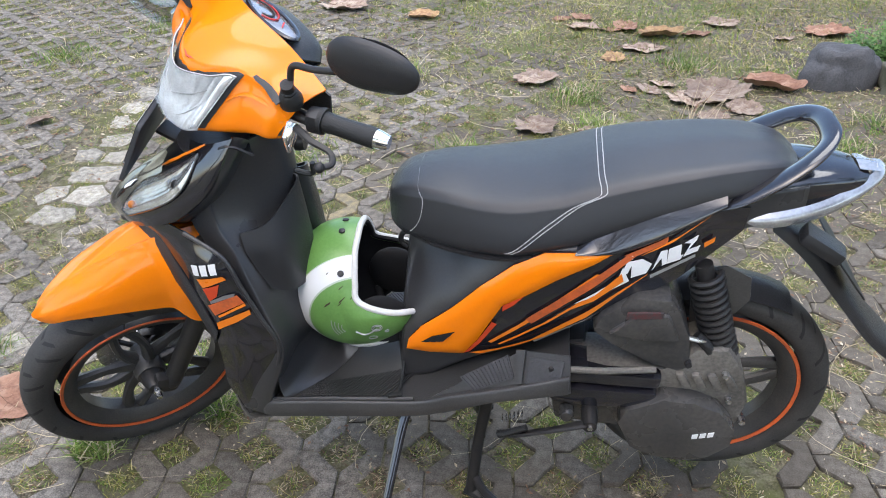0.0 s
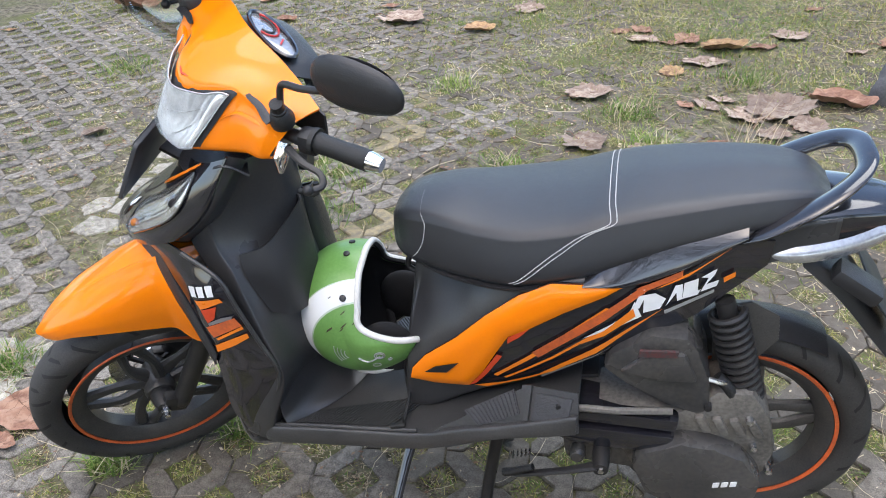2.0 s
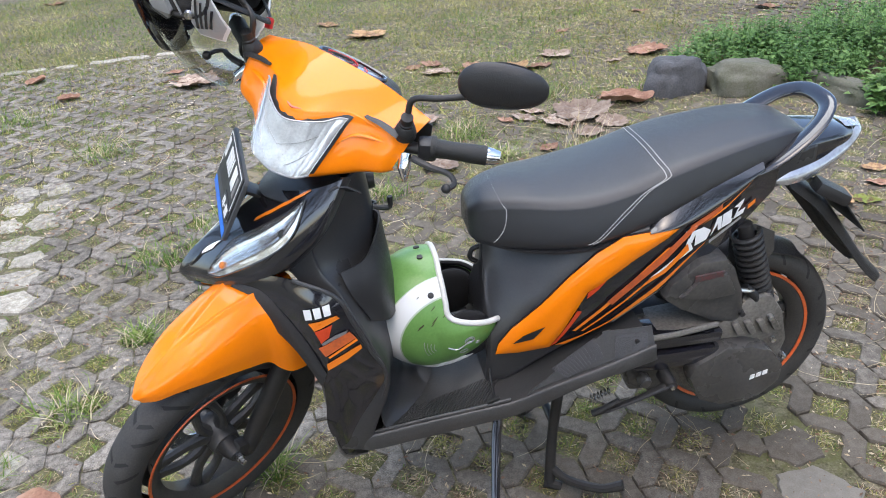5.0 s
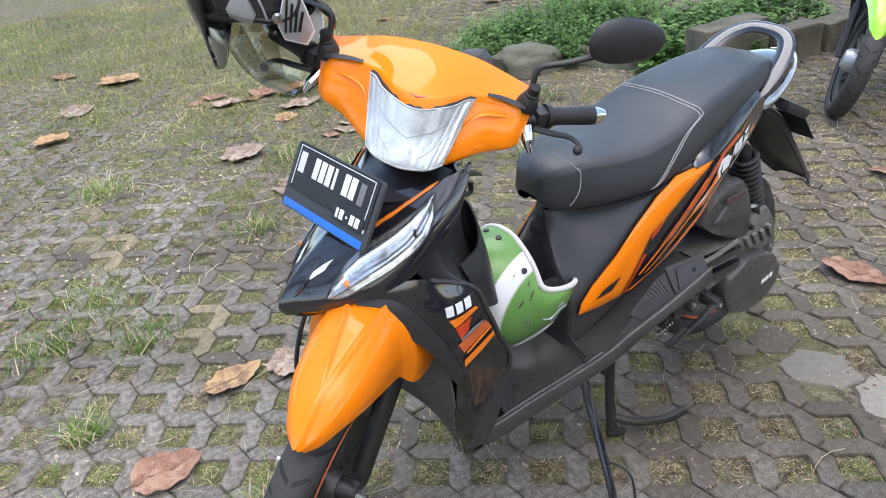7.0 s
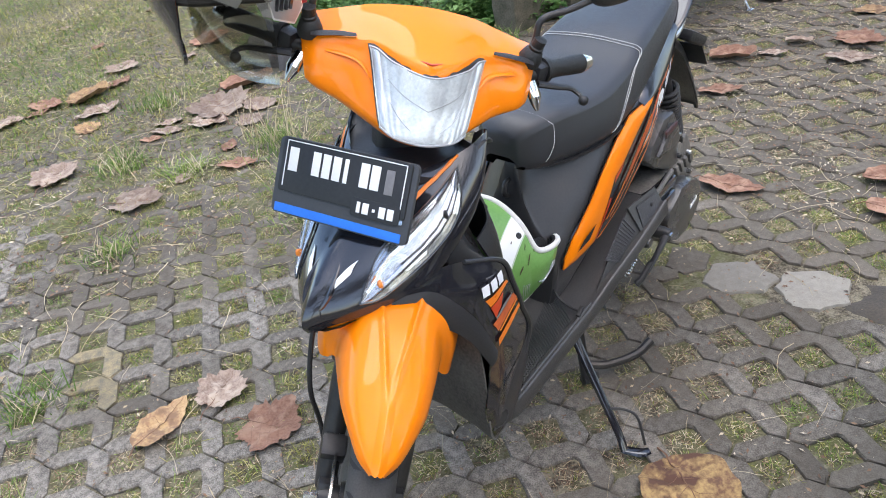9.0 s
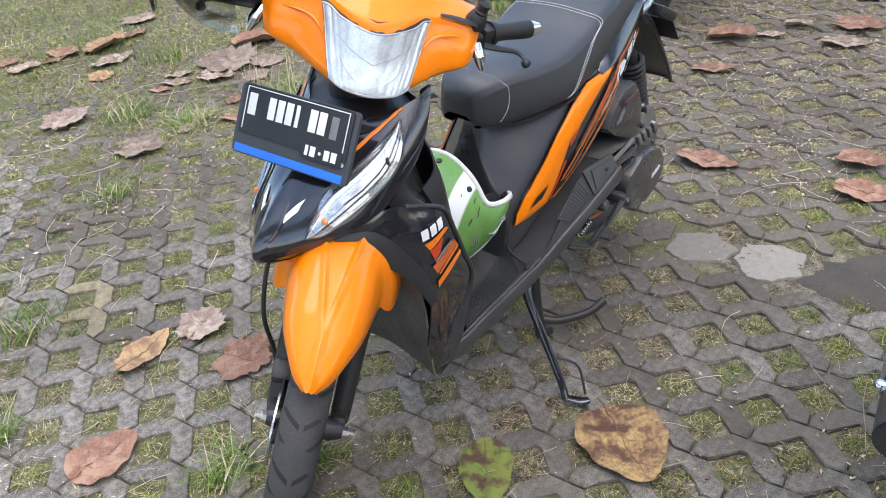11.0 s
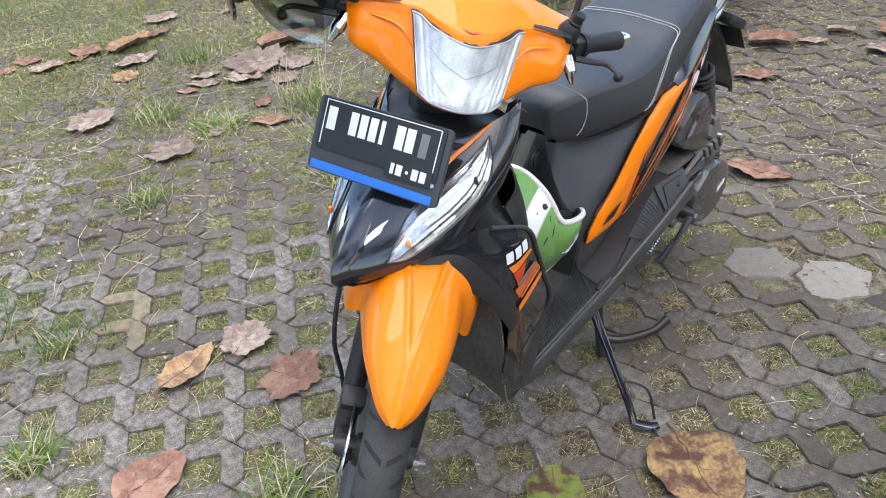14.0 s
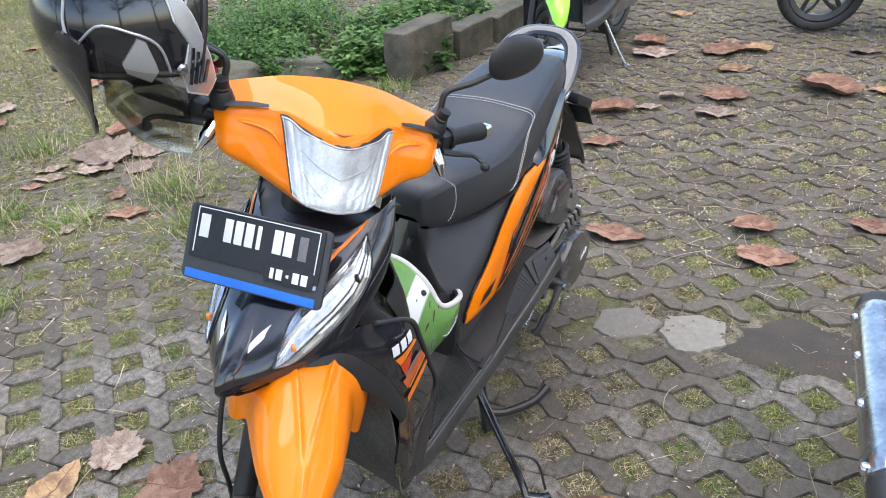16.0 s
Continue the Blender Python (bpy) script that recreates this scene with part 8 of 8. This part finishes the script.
class Strands:
    """Gathers many small blades into one mesh."""

    def __init__(self):
        self.v, self.f = [], []

    def blade(self, p, d, lean, length, w, bend, rnd):
        """A bent blade from p, towards angle d."""
        cx, cy, sx, sy = math.cos(d), math.sin(d), -math.sin(d), math.cos(d)
        b = len(self.v)
        for k, ww in ((0, w), (0.55, w * 0.8), (1, 0)):
            out = length * k * (math.sin(lean) + bend * k)
            up = length * k * math.cos(lean) * (1 - 0.35 * bend * k)
            x, y, z = p[0] + cx * out, p[1] + cy * out, p[2] + max(up, 0.0005)
            if ww:
                self.v += [(x - sx * ww, y - sy * ww, z), (x + sx * ww, y + sy * ww, z)]
            else:
                self.v.append((x, y, z))
        self.f += [(b, b + 1, b + 3, b + 2), (b + 2, b + 3, b + 4)]

    def chip(self, p, d, pitch, l, w):
        """A short flat blade lying at a slant."""
        cx, cy = math.cos(d) * l * math.cos(pitch), math.sin(d) * l * math.cos(pitch)
        sx, sy, b = -math.sin(d) * w, math.cos(d) * w, len(self.v)
        h = l * math.sin(pitch)
        self.v += [p, (p[0] + cx * 0.45 + sx, p[1] + cy * 0.45 + sy, p[2] + h * 0.6), (p[0] + cx, p[1] + cy, p[2] + h), (p[0] + cx * 0.45 - sx, p[1] + cy * 0.45 - sy, p[2] + h * 0.6)]
        self.f.append((b, b + 1, b + 2, b + 3))

    def ribbon(self, pts, w):
        b = len(self.v)
        for k, p in enumerate(pts):
            q = pts[min(k + 1, len(pts) - 1)]
            o = pts[max(k - 1, 0)]
            dx, dy = q[0] - o[0], q[1] - o[1]
            l = math.hypot(dx, dy) + 1e-9
            ww = w * (1 - 0.6 * k / len(pts))
            self.v += [(p[0] - dy / l * ww, p[1] + dx / l * ww, p[2]), (p[0] + dy / l * ww, p[1] - dx / l * ww, p[2] + ww)]
            if k:
                self.f.append((b + 2 * k - 2, b + 2 * k - 1, b + 2 * k + 1, b + 2 * k))

    def leaf(self, p, d, pitch, l, w, fold=0.3):
        """A pointed leaf of two halves folded along its rib."""
        cx, cy, sx, sy = math.cos(d), math.sin(d), -math.sin(d), math.cos(d)
        cz, sz = math.cos(pitch), math.sin(pitch)
        b = len(self.v)
        for t, u, h in ((0, 0, 0), (0.4, 1, fold), (0.4, 0, 0), (0.4, -1, fold), (1, 0, -0.1)):
            x = l * t * cz
            self.v.append((p[0] + cx * x + sx * w * u, p[1] + cy * x + sy * w * u, p[2] + l * t * sz + w * h))
        self.f += [(b, b + 2, b + 1), (b, b + 3, b + 2), (b + 1, b + 2, b + 4), (b + 2, b + 3, b + 4)]

    def link(self, name, mat, label, category):
        ob = tagged(new(name, mesh_of(name, self.v, self.f)), label, category, kind="stuff")
        ob.data.materials.append(mat)
        return ob


rnd = random.Random(77)
moss, lush, straw, crumbs = Strands(), Strands(), Strands(), Strands()


def level(x, y):
    return max(soil_z(x, y), -0.012)


def in_view(x, y):
    """Ground that the walk looks at."""
    return -3.7 < x < 5.0 and 0.25 < y < 9.5 and y > 0.25 + max(0, -x - 1.0) * 0.9


for i in range(-50, 60):
    for j in range(-50, 60):
        x, y = lattice(i, j)
        if not in_view(x, y) or y > 6.4 or 0.57 < x < 0.78 and 0.87 < y < 1.4 or 0.6 < x < 0.8 and 0.45 < y < 0.82:
            continue
        near_ = math.hypot(x + 0.2, y - 1.3)
        rich = 0.62 + 0.7 * noise.noise((x * 0.9 + 5, y * 0.9, 3.0)) + 0.5 * noise.noise((x * 7, y * 7, 9.0))
        count = int(max(0.25, min(1.1, rich + 0.3)) * (210 if near_ < 1.5 else 130 if near_ < 2.6 else 60))
        wide = 1.0 if near_ < 2.6 else 1.5
        green = max(0.05, min(0.9, (0.46 if x < 0.6 else 0.36) + 0.8 * noise.noise((x * 1.9, y * 1.9, 12.0)) + 0.5 * noise.noise((x * 9, y * 9, 2.0))))
        dry = max(0.0, min(1.0, (x - 0.7) / 1.2))
        # shade under the scooter, put in as browner, drier, sparser blades
        worn = math.exp(-((x - 0.15) / 0.65) ** 2 - ((y - 1.28) / 0.30) ** 2)
        dry, count = max(dry, worn), int(count * (1 - 0.35 * worn))
        green *= 1 - 0.45 * dry
        dead = max(0.05, min(0.85, 0.24 + 0.38 * dry - 0.8 * noise.noise((x * 2.1, y * 2.1, 31.0))))
        for _ in range(count):
            u, v = rnd.gauss(0, 0.3), rnd.gauss(0, 0.3)
            if max(abs(u), abs(v)) > 0.62:
                continue
            p = (x + (E1.x * u + E2.x * v) * HOLE, y + (E1.y * u + E2.y * v) * HOLE)
            z = level(*p) + rnd.random() * 0.006 * (1 - max(abs(u), abs(v)))
            r_, d = rnd.random(), rnd.uniform(0, 6.28)
            if r_ < dead:
                (straw if rnd.random() < 0.35 else crumbs).chip((*p, z), d, rnd.uniform(-0.1, 0.4), rnd.uniform(0.006, 0.028), rnd.uniform(0.0006, 0.0014) * wide)
            else:
                kind_ = lush if r_ < dead + (1 - dead) * green else moss
                if rnd.random() < 0.35:
                    kind_.blade((*p, z - 0.002), d, rnd.uniform(0.3, 1.3), rnd.uniform(0.010, 0.028), rnd.uniform(0.0007, 0.0013) * wide, rnd.uniform(0, 0.8), rnd)
                else:
                    kind_.chip((*p, z), d, rnd.uniform(0.0, 0.9), rnd.uniform(0.006, 0.020), rnd.uniform(0.0007, 0.0016) * wide)
# overgrown ground further back
made = 0
while made < 125000:
    x, y = rnd.uniform(-3.6, 4.6), rnd.uniform(1.6, 9.5)
    c = cover_at(x, y)
    if rnd.random() > max(0, c - 0.28) * 1.25 + 0.02 + (0.18 if y > 5.4 or (y > 4.0 and x > 0.4) else 0) or not in_view(x, y):
        continue
    made += 1
    g_ = noise.noise((x * 1.1 + 9, y * 1.1, 5.0))
    big = 0.9 if y < 4.2 else 1.25
    if made % 3 == 0:
        rnd.choice((straw, crumbs, moss)).chip((x, y, max(level(x, y), -0.002) + 0.003), rnd.uniform(0, 6.28), rnd.uniform(0, 0.4), rnd.uniform(0.012, 0.06), rnd.uniform(0.0009, 0.0018))
        continue
    (lush if rnd.random() < (0.46 if y < 4.2 else 0.38) + 0.8 * g_ else moss).blade((x, y, level(x, y) - 0.002), rnd.uniform(0, 6.28), rnd.uniform(0.2, 1.35), rnd.uniform(0.012, 0.045) * big, rnd.uniform(0.0010, 0.0022) * big, rnd.uniform(0, 0.8), rnd)
# fuller tufts
tufts = [(-0.70, 2.85, 0.16), (-0.74, 3.25, 0.30), (-0.95, 3.05, 0.2), (0.95, 3.25, 0.22), (1.05, 3.40, 0.16), (0.75, 3.0, 0.2), (-1.0, 2.5, 0.1), (-0.75, 1.85, 0.10), (-0.62, 1.70, 0.08), (-0.9, 1.55, 0.09), (1.6, 3.3, 0.2), (1.35, 2.95, 0.2), (0.55, 3.9, 0.2), (2.2, 4.4, 0.3), (2.9, 3.6, 0.4), (2.5, 3.0, 0.2), (3.1, 3.1, 0.3), (-1.3, 4.4, 0.2), (-2.3, 4.6, 0.25), (-1.9, 5.2, 0.3), (-1.2, 2.15, 0.12), (0.0, 3.3, 0.14), (0.5, 2.75, 0.16), (-0.35, 4.3, 0.2), (1.15, 4.35, 0.2), (-1.4, 1.9, 0.12), (0.62, 3.55, 0.18), (1.9, 3.55, 0.2)]
for x0, y0, r0 in tufts:
    for _ in range(int(230 * (0.5 + r0 * 3))):
        a, r = rnd.uniform(0, 6.28), r0 * math.sqrt(rnd.random()) * rnd.uniform(0.3, 1)
        x, y = x0 + r * math.cos(a), y0 + r * math.sin(a)
        (lush if rnd.random() < 0.75 else straw).blade((x, y, level(x, y) - 0.002), rnd.uniform(0, 6.28), rnd.uniform(0.1, 1.0), rnd.uniform(0.03, 0.10), rnd.uniform(0.0012, 0.0024), rnd.uniform(0.1, 0.9), rnd)
# long stalks behind the scooter
for _ in range(46):
    x, y = rnd.gauss(0.98, 0.07), rnd.gauss(3.35, 0.12)
    straw.blade((x, y, 0), rnd.uniform(0, 6.28), rnd.uniform(0.05, 0.5), rnd.uniform(0.15, 0.38), 0.0014, rnd.uniform(0.1, 0.6), rnd)
# straw lying about
for k_ in range(3200):
    x, y = (rnd.uniform(-3.0, 4.4), rnd.uniform(0.35, 6.5)) if k_ % 3 else (rnd.uniform(0.9, 4.6), rnd.uniform(0.35, 2.6))
    if not in_view(x, y):
        continue
    a, bend, l = rnd.uniform(0, 6.28), rnd.uniform(-7, 7), rnd.choice((0.04, 0.05, 0.08, 0.08, 0.12, 0.2, 0.3)) * rnd.uniform(0.7, 1.3)
    pts, px, py = [], x, y
    for k in range(7):
        pts.append((px, py, max(level(px, py), 0.0) + 0.003 + 0.004 * rnd.random()))
        a += bend * l / 7 + rnd.uniform(-0.12, 0.12)
        px, py = px + l / 6 * math.cos(a), py + l / 6 * math.sin(a)
    straw.ribbon(pts, rnd.uniform(0.0004, 0.0010) * (1 if y < 2.6 else 1.5))
# crumbs, chips of bark and leaf
for k_ in range(90000):
    x, y = (rnd.uniform(-3.0, 4.6), rnd.uniform(0.35, 6.8)) if k_ % 3 else (rnd.uniform(1.0, 4.8), rnd.uniform(0.35, 2.8))
    if not in_view(x, y) or (noise.noise((x * 1.9, y * 1.9, 2.0)) < -0.05 and rnd.random() < 0.75 and x < 1.6):
        continue
    s_ = rnd.choice((0.0018, 0.0025, 0.0035, 0.005, 0.008)) * (1 if y < 3 else 1.5)
    a = rnd.uniform(0, 6.28)
    z = max(level(x, y), 0.0) + 0.002
    b_ = len(crumbs.v)
    c_, n_ = math.cos(a) * s_, math.sin(a) * s_
    crumbs.v += [(x - c_, y - n_, z), (x + n_ * 0.4, y - c_ * 0.4, z + s_ * 0.3), (x + c_, y + n_, z + s_ * 0.2), (x - n_ * 0.4, y + c_ * 0.4, z)]
    crumbs.f.append((b_, b_ + 1, b_ + 2, b_ + 3))
moss.link("short_grass", MOSS, "short yellow-green grass in the paving holes", "grass")
lush.link("green_grass", LUSH, "fresh green grass tufts between the paving", "grass")
straw.link("dry_straw", STRAW, "pale dry grass stalks strewn on the ground", "straw")
crumbs.link("leaf_litter", CRUMB, "crumbs of dry leaf and bark on the ground", "litter")


# leafy plants of the bed, each a clump of stems with pointed leaves
def herb_clump(x0, y0, r0, h0, n, name, label, size=(0.03, 0.055)):
    s_ = Strands()
    for _ in range(n):
        a, r = rnd.uniform(0, 6.28), r0 * math.sqrt(rnd.random())
        x, y = x0 + r * math.cos(a), y0 + r * math.sin(a)
        h = h0 * (1 - 0.55 * (r / r0) ** 2) * rnd.uniform(0.55, 1.1)
        s_.ribbon([(x, y, 0), (x + rnd.uniform(-0.03, 0.03), y + rnd.uniform(-0.03, 0.03), h * 0.5), (x + rnd.uniform(-0.05, 0.05), y + rnd.uniform(-0.05, 0.05), h)], 0.002)
        for k in range(7):
            z = h * (0.35 + 0.65 * k / 6)
            for q in range(2):
                l = rnd.uniform(*size) * (1.1 - 0.5 * k / 6)
                s_.leaf((x + rnd.uniform(-0.025, 0.025), y + rnd.uniform(-0.025, 0.025), z), rnd.uniform(0, 6.28), rnd.uniform(-0.5, 0.5), l, l * 0.36)
    ob = tagged(new(name, mesh_of(name, s_.v, s_.f)), label, "plant", "plants of the bed")
    ob.data.materials.append(HERB)
    return ob


for x0, y0, r0, h0, n in ((2.42, 4.38, 0.36, 0.30, 150), (2.85, 4.30, 0.40, 0.34, 170), (2.62, 3.92, 0.30, 0.30, 110), (3.20, 4.05, 0.40, 0.40, 140), (3.55, 4.5, 0.45, 0.4, 120), (2.05, 4.35, 0.18, 0.16, 50)):
    herb_clump(x0, y0, r0, h0, n, "leafy_plant", "low bushy green plant with small pointed leaves")
for x0, y0, r0, h0, n in ((2.75, 3.30, 0.22, 0.26, 60), (2.95, 3.05, 0.25, 0.3, 70), (3.35, 3.35, 0.35, 0.4, 90), (3.75, 3.2, 0.35, 0.4, 70)):
    herb_clump(x0, y0, r0, h0, n, "slender_plant", "upright green plant with narrow leaves", (0.05, 0.09))

# ---- paving, piece by piece ----
BAR = PITCH - HOLE


def chevron():
    """One paving piece in lattice directions about a crossing: two bars that meet at a mitred elbow."""
    h, b = PITCH / 2, BAR / 2
    g = 0.0025
    # elbow at the crossing (0, 0); bars run to -u and to +v, as far as the next crossings' mitres
    out = [(b - g, b - g), (b - g, PITCH - b - g), (0, PITCH - g), (-b + g, PITCH - b), (-b + g, b + 0.006), (-b - 0.006, b - g), (-PITCH + b, b - g), (-PITCH + g, 0), (-PITCH + b + g, -b + g), (-b, -b + g)]
    return out


def paver_mesh(seed):
    """A chevron 5 cm thick with worn, chipped upper edges."""
    rnd = random.Random(seed)
    o = chevron()
    pts = []
    for k in range(len(o)):
        a, c = Vector(o[k]), Vector(o[(k + 1) % len(o)])
        pts.append(a)
        if (c - a).length > 0.05:
            pts.append((a + c) / 2)
    cen = sum(pts, Vector((0, 0))) / len(pts)
    lo = [(p.x, p.y, -0.05) for p in pts]
    mid, top = [], []
    for p in pts:
        j = Vector((rnd.uniform(-1, 1), rnd.uniform(-1, 1))) * 0.003
        mid.append((p.x + j.x, p.y + j.y, -0.003 - rnd.random() * 0.004))
        q = p + (cen - p).normalized() * 0.0 + j
        top.append((q.x, q.y, 0.0))
    # upper ring drawn in by its own edge normals
    m = len(pts)
    ring = []
    for k in range(m):
        a, b_, c = pts[k - 1], pts[k], pts[(k + 1) % m]
        n1, n2 = (b_ - a).normalized(), (c - b_).normalized()
        nn = Vector((-(n1.y + n2.y), n1.x + n2.x))
        nn = nn.normalized() if nn.length > 1e-6 else Vector((0, 0))
        ring.append((b_.x + nn.x * 0.0035, b_.y + nn.y * 0.0035, rnd.uniform(-0.001, 0.001)))
    v = lo + mid + ring
    f = []
    for k in range(m):
        q = (k + 1) % m
        f += [(k, q, m + q, m + k), (m + k, m + q, 2 * m + q, 2 * m + k)]
    f.append(tuple(range(2 * m, 3 * m)))
    me = bpy.data.meshes.new("paver")
    me.from_pydata(v, [], f)
    me.update()
    me.materials.append(PAVER)
    return me


def missing_at(x, y):
    """Where slabs and bare earth take the place of paving."""
    return 0.565 < x < 0.79 and 0.86 < y < 1.40 or ((x - 0.70) / 0.13) ** 2 + ((y - 0.63) / 0.23) ** 2 < 1


KINDS = [paver_mesh(k) for k in range(12)]
pavement = tagged(new("pavement", mesh_of("pavement", [(-4.4, -0.4, -0.08), (5.4, -0.4, -0.08), (5.4, 7.8, -0.08), (-4.4, 7.8, -0.08)], [(0, 1, 2, 3)])), "grey concrete grass-block paving with grassy holes", "paving", kind="structure")
pavement.data.materials.append(SOIL)
rnd = random.Random(5)
near, rest = [], []
for i in range(-60, 70):
    for j in range(-60, 70):
        x, y = lattice(i, j)
        x, y = x - (E1.x - E2.x) * PITCH / 2 * 0 + (E1.x + E2.x) * PITCH / 2, y + (E1.y + E2.y) * PITCH / 2
        if not (-3.6 < x < 5.0 and -0.35 < y < 6.6):
            continue
        if any(missing_at(x + q.x, y + q.y) for q in (E2 * 0.03, E2 * 0.11, E1 * -0.06, E1 * -0.11)):
            continue
        if abs(x + 1.55) < 0.15 and 2.6 < y < 3.9 or abs(x + 1.42) < 0.13 and 1.5 < y < 1.9:
            continue
        if cover_at(x, y) > 0.93:
            continue
        near.append((x, y))
near.sort(key=lambda p: (p[0] + 0.35) ** 2 * 0.8 + (p[1] - 1.25) ** 2)
merged_v, merged_f, pale_v, pale_f = [], [], [], []


def tilt_at(x, y):
    return pose(x, y, rnd.gauss(0, 0.0014) + 0.004 * noise.noise((x * 1.3, y * 1.3, 7.0)), rnd.gauss(0, 0.45), rnd.gauss(0, 0.45), math.degrees(TWIST) + rnd.gauss(0, 0.6))


for k, (x, y) in enumerate(near):
    me = KINDS[rnd.randrange(12)]
    m = tilt_at(x, y)
    yellow = abs(x + 0.46) < 0.075 and 2.55 < y < 4.2 and rnd.random() < 0.5
    if k < 300:
        ob = new("paver", me)
        ob.parent = pavement
        ob.matrix_world = m
        continue
    v, f = (pale_v, pale_f) if yellow else (merged_v, merged_f)
    base = len(v)
    v += [tuple(m @ q.co) for q in me.vertices]
    f += [tuple(base + a for a in p.vertices) for p in me.polygons]
far = tagged(new("paving_pieces", mesh_of("paving_pieces", merged_v, merged_f)), kind="stuff")
far.parent = pavement
far.data.materials.append(PAVER)
yel = tagged(new("painted_paving_pieces", mesh_of("painted_paving_pieces", pale_v, pale_f)), "paving pieces with worn yellow paint", kind="stuff")
yel.parent = pavement
yel.data.materials.append(YELLOW)
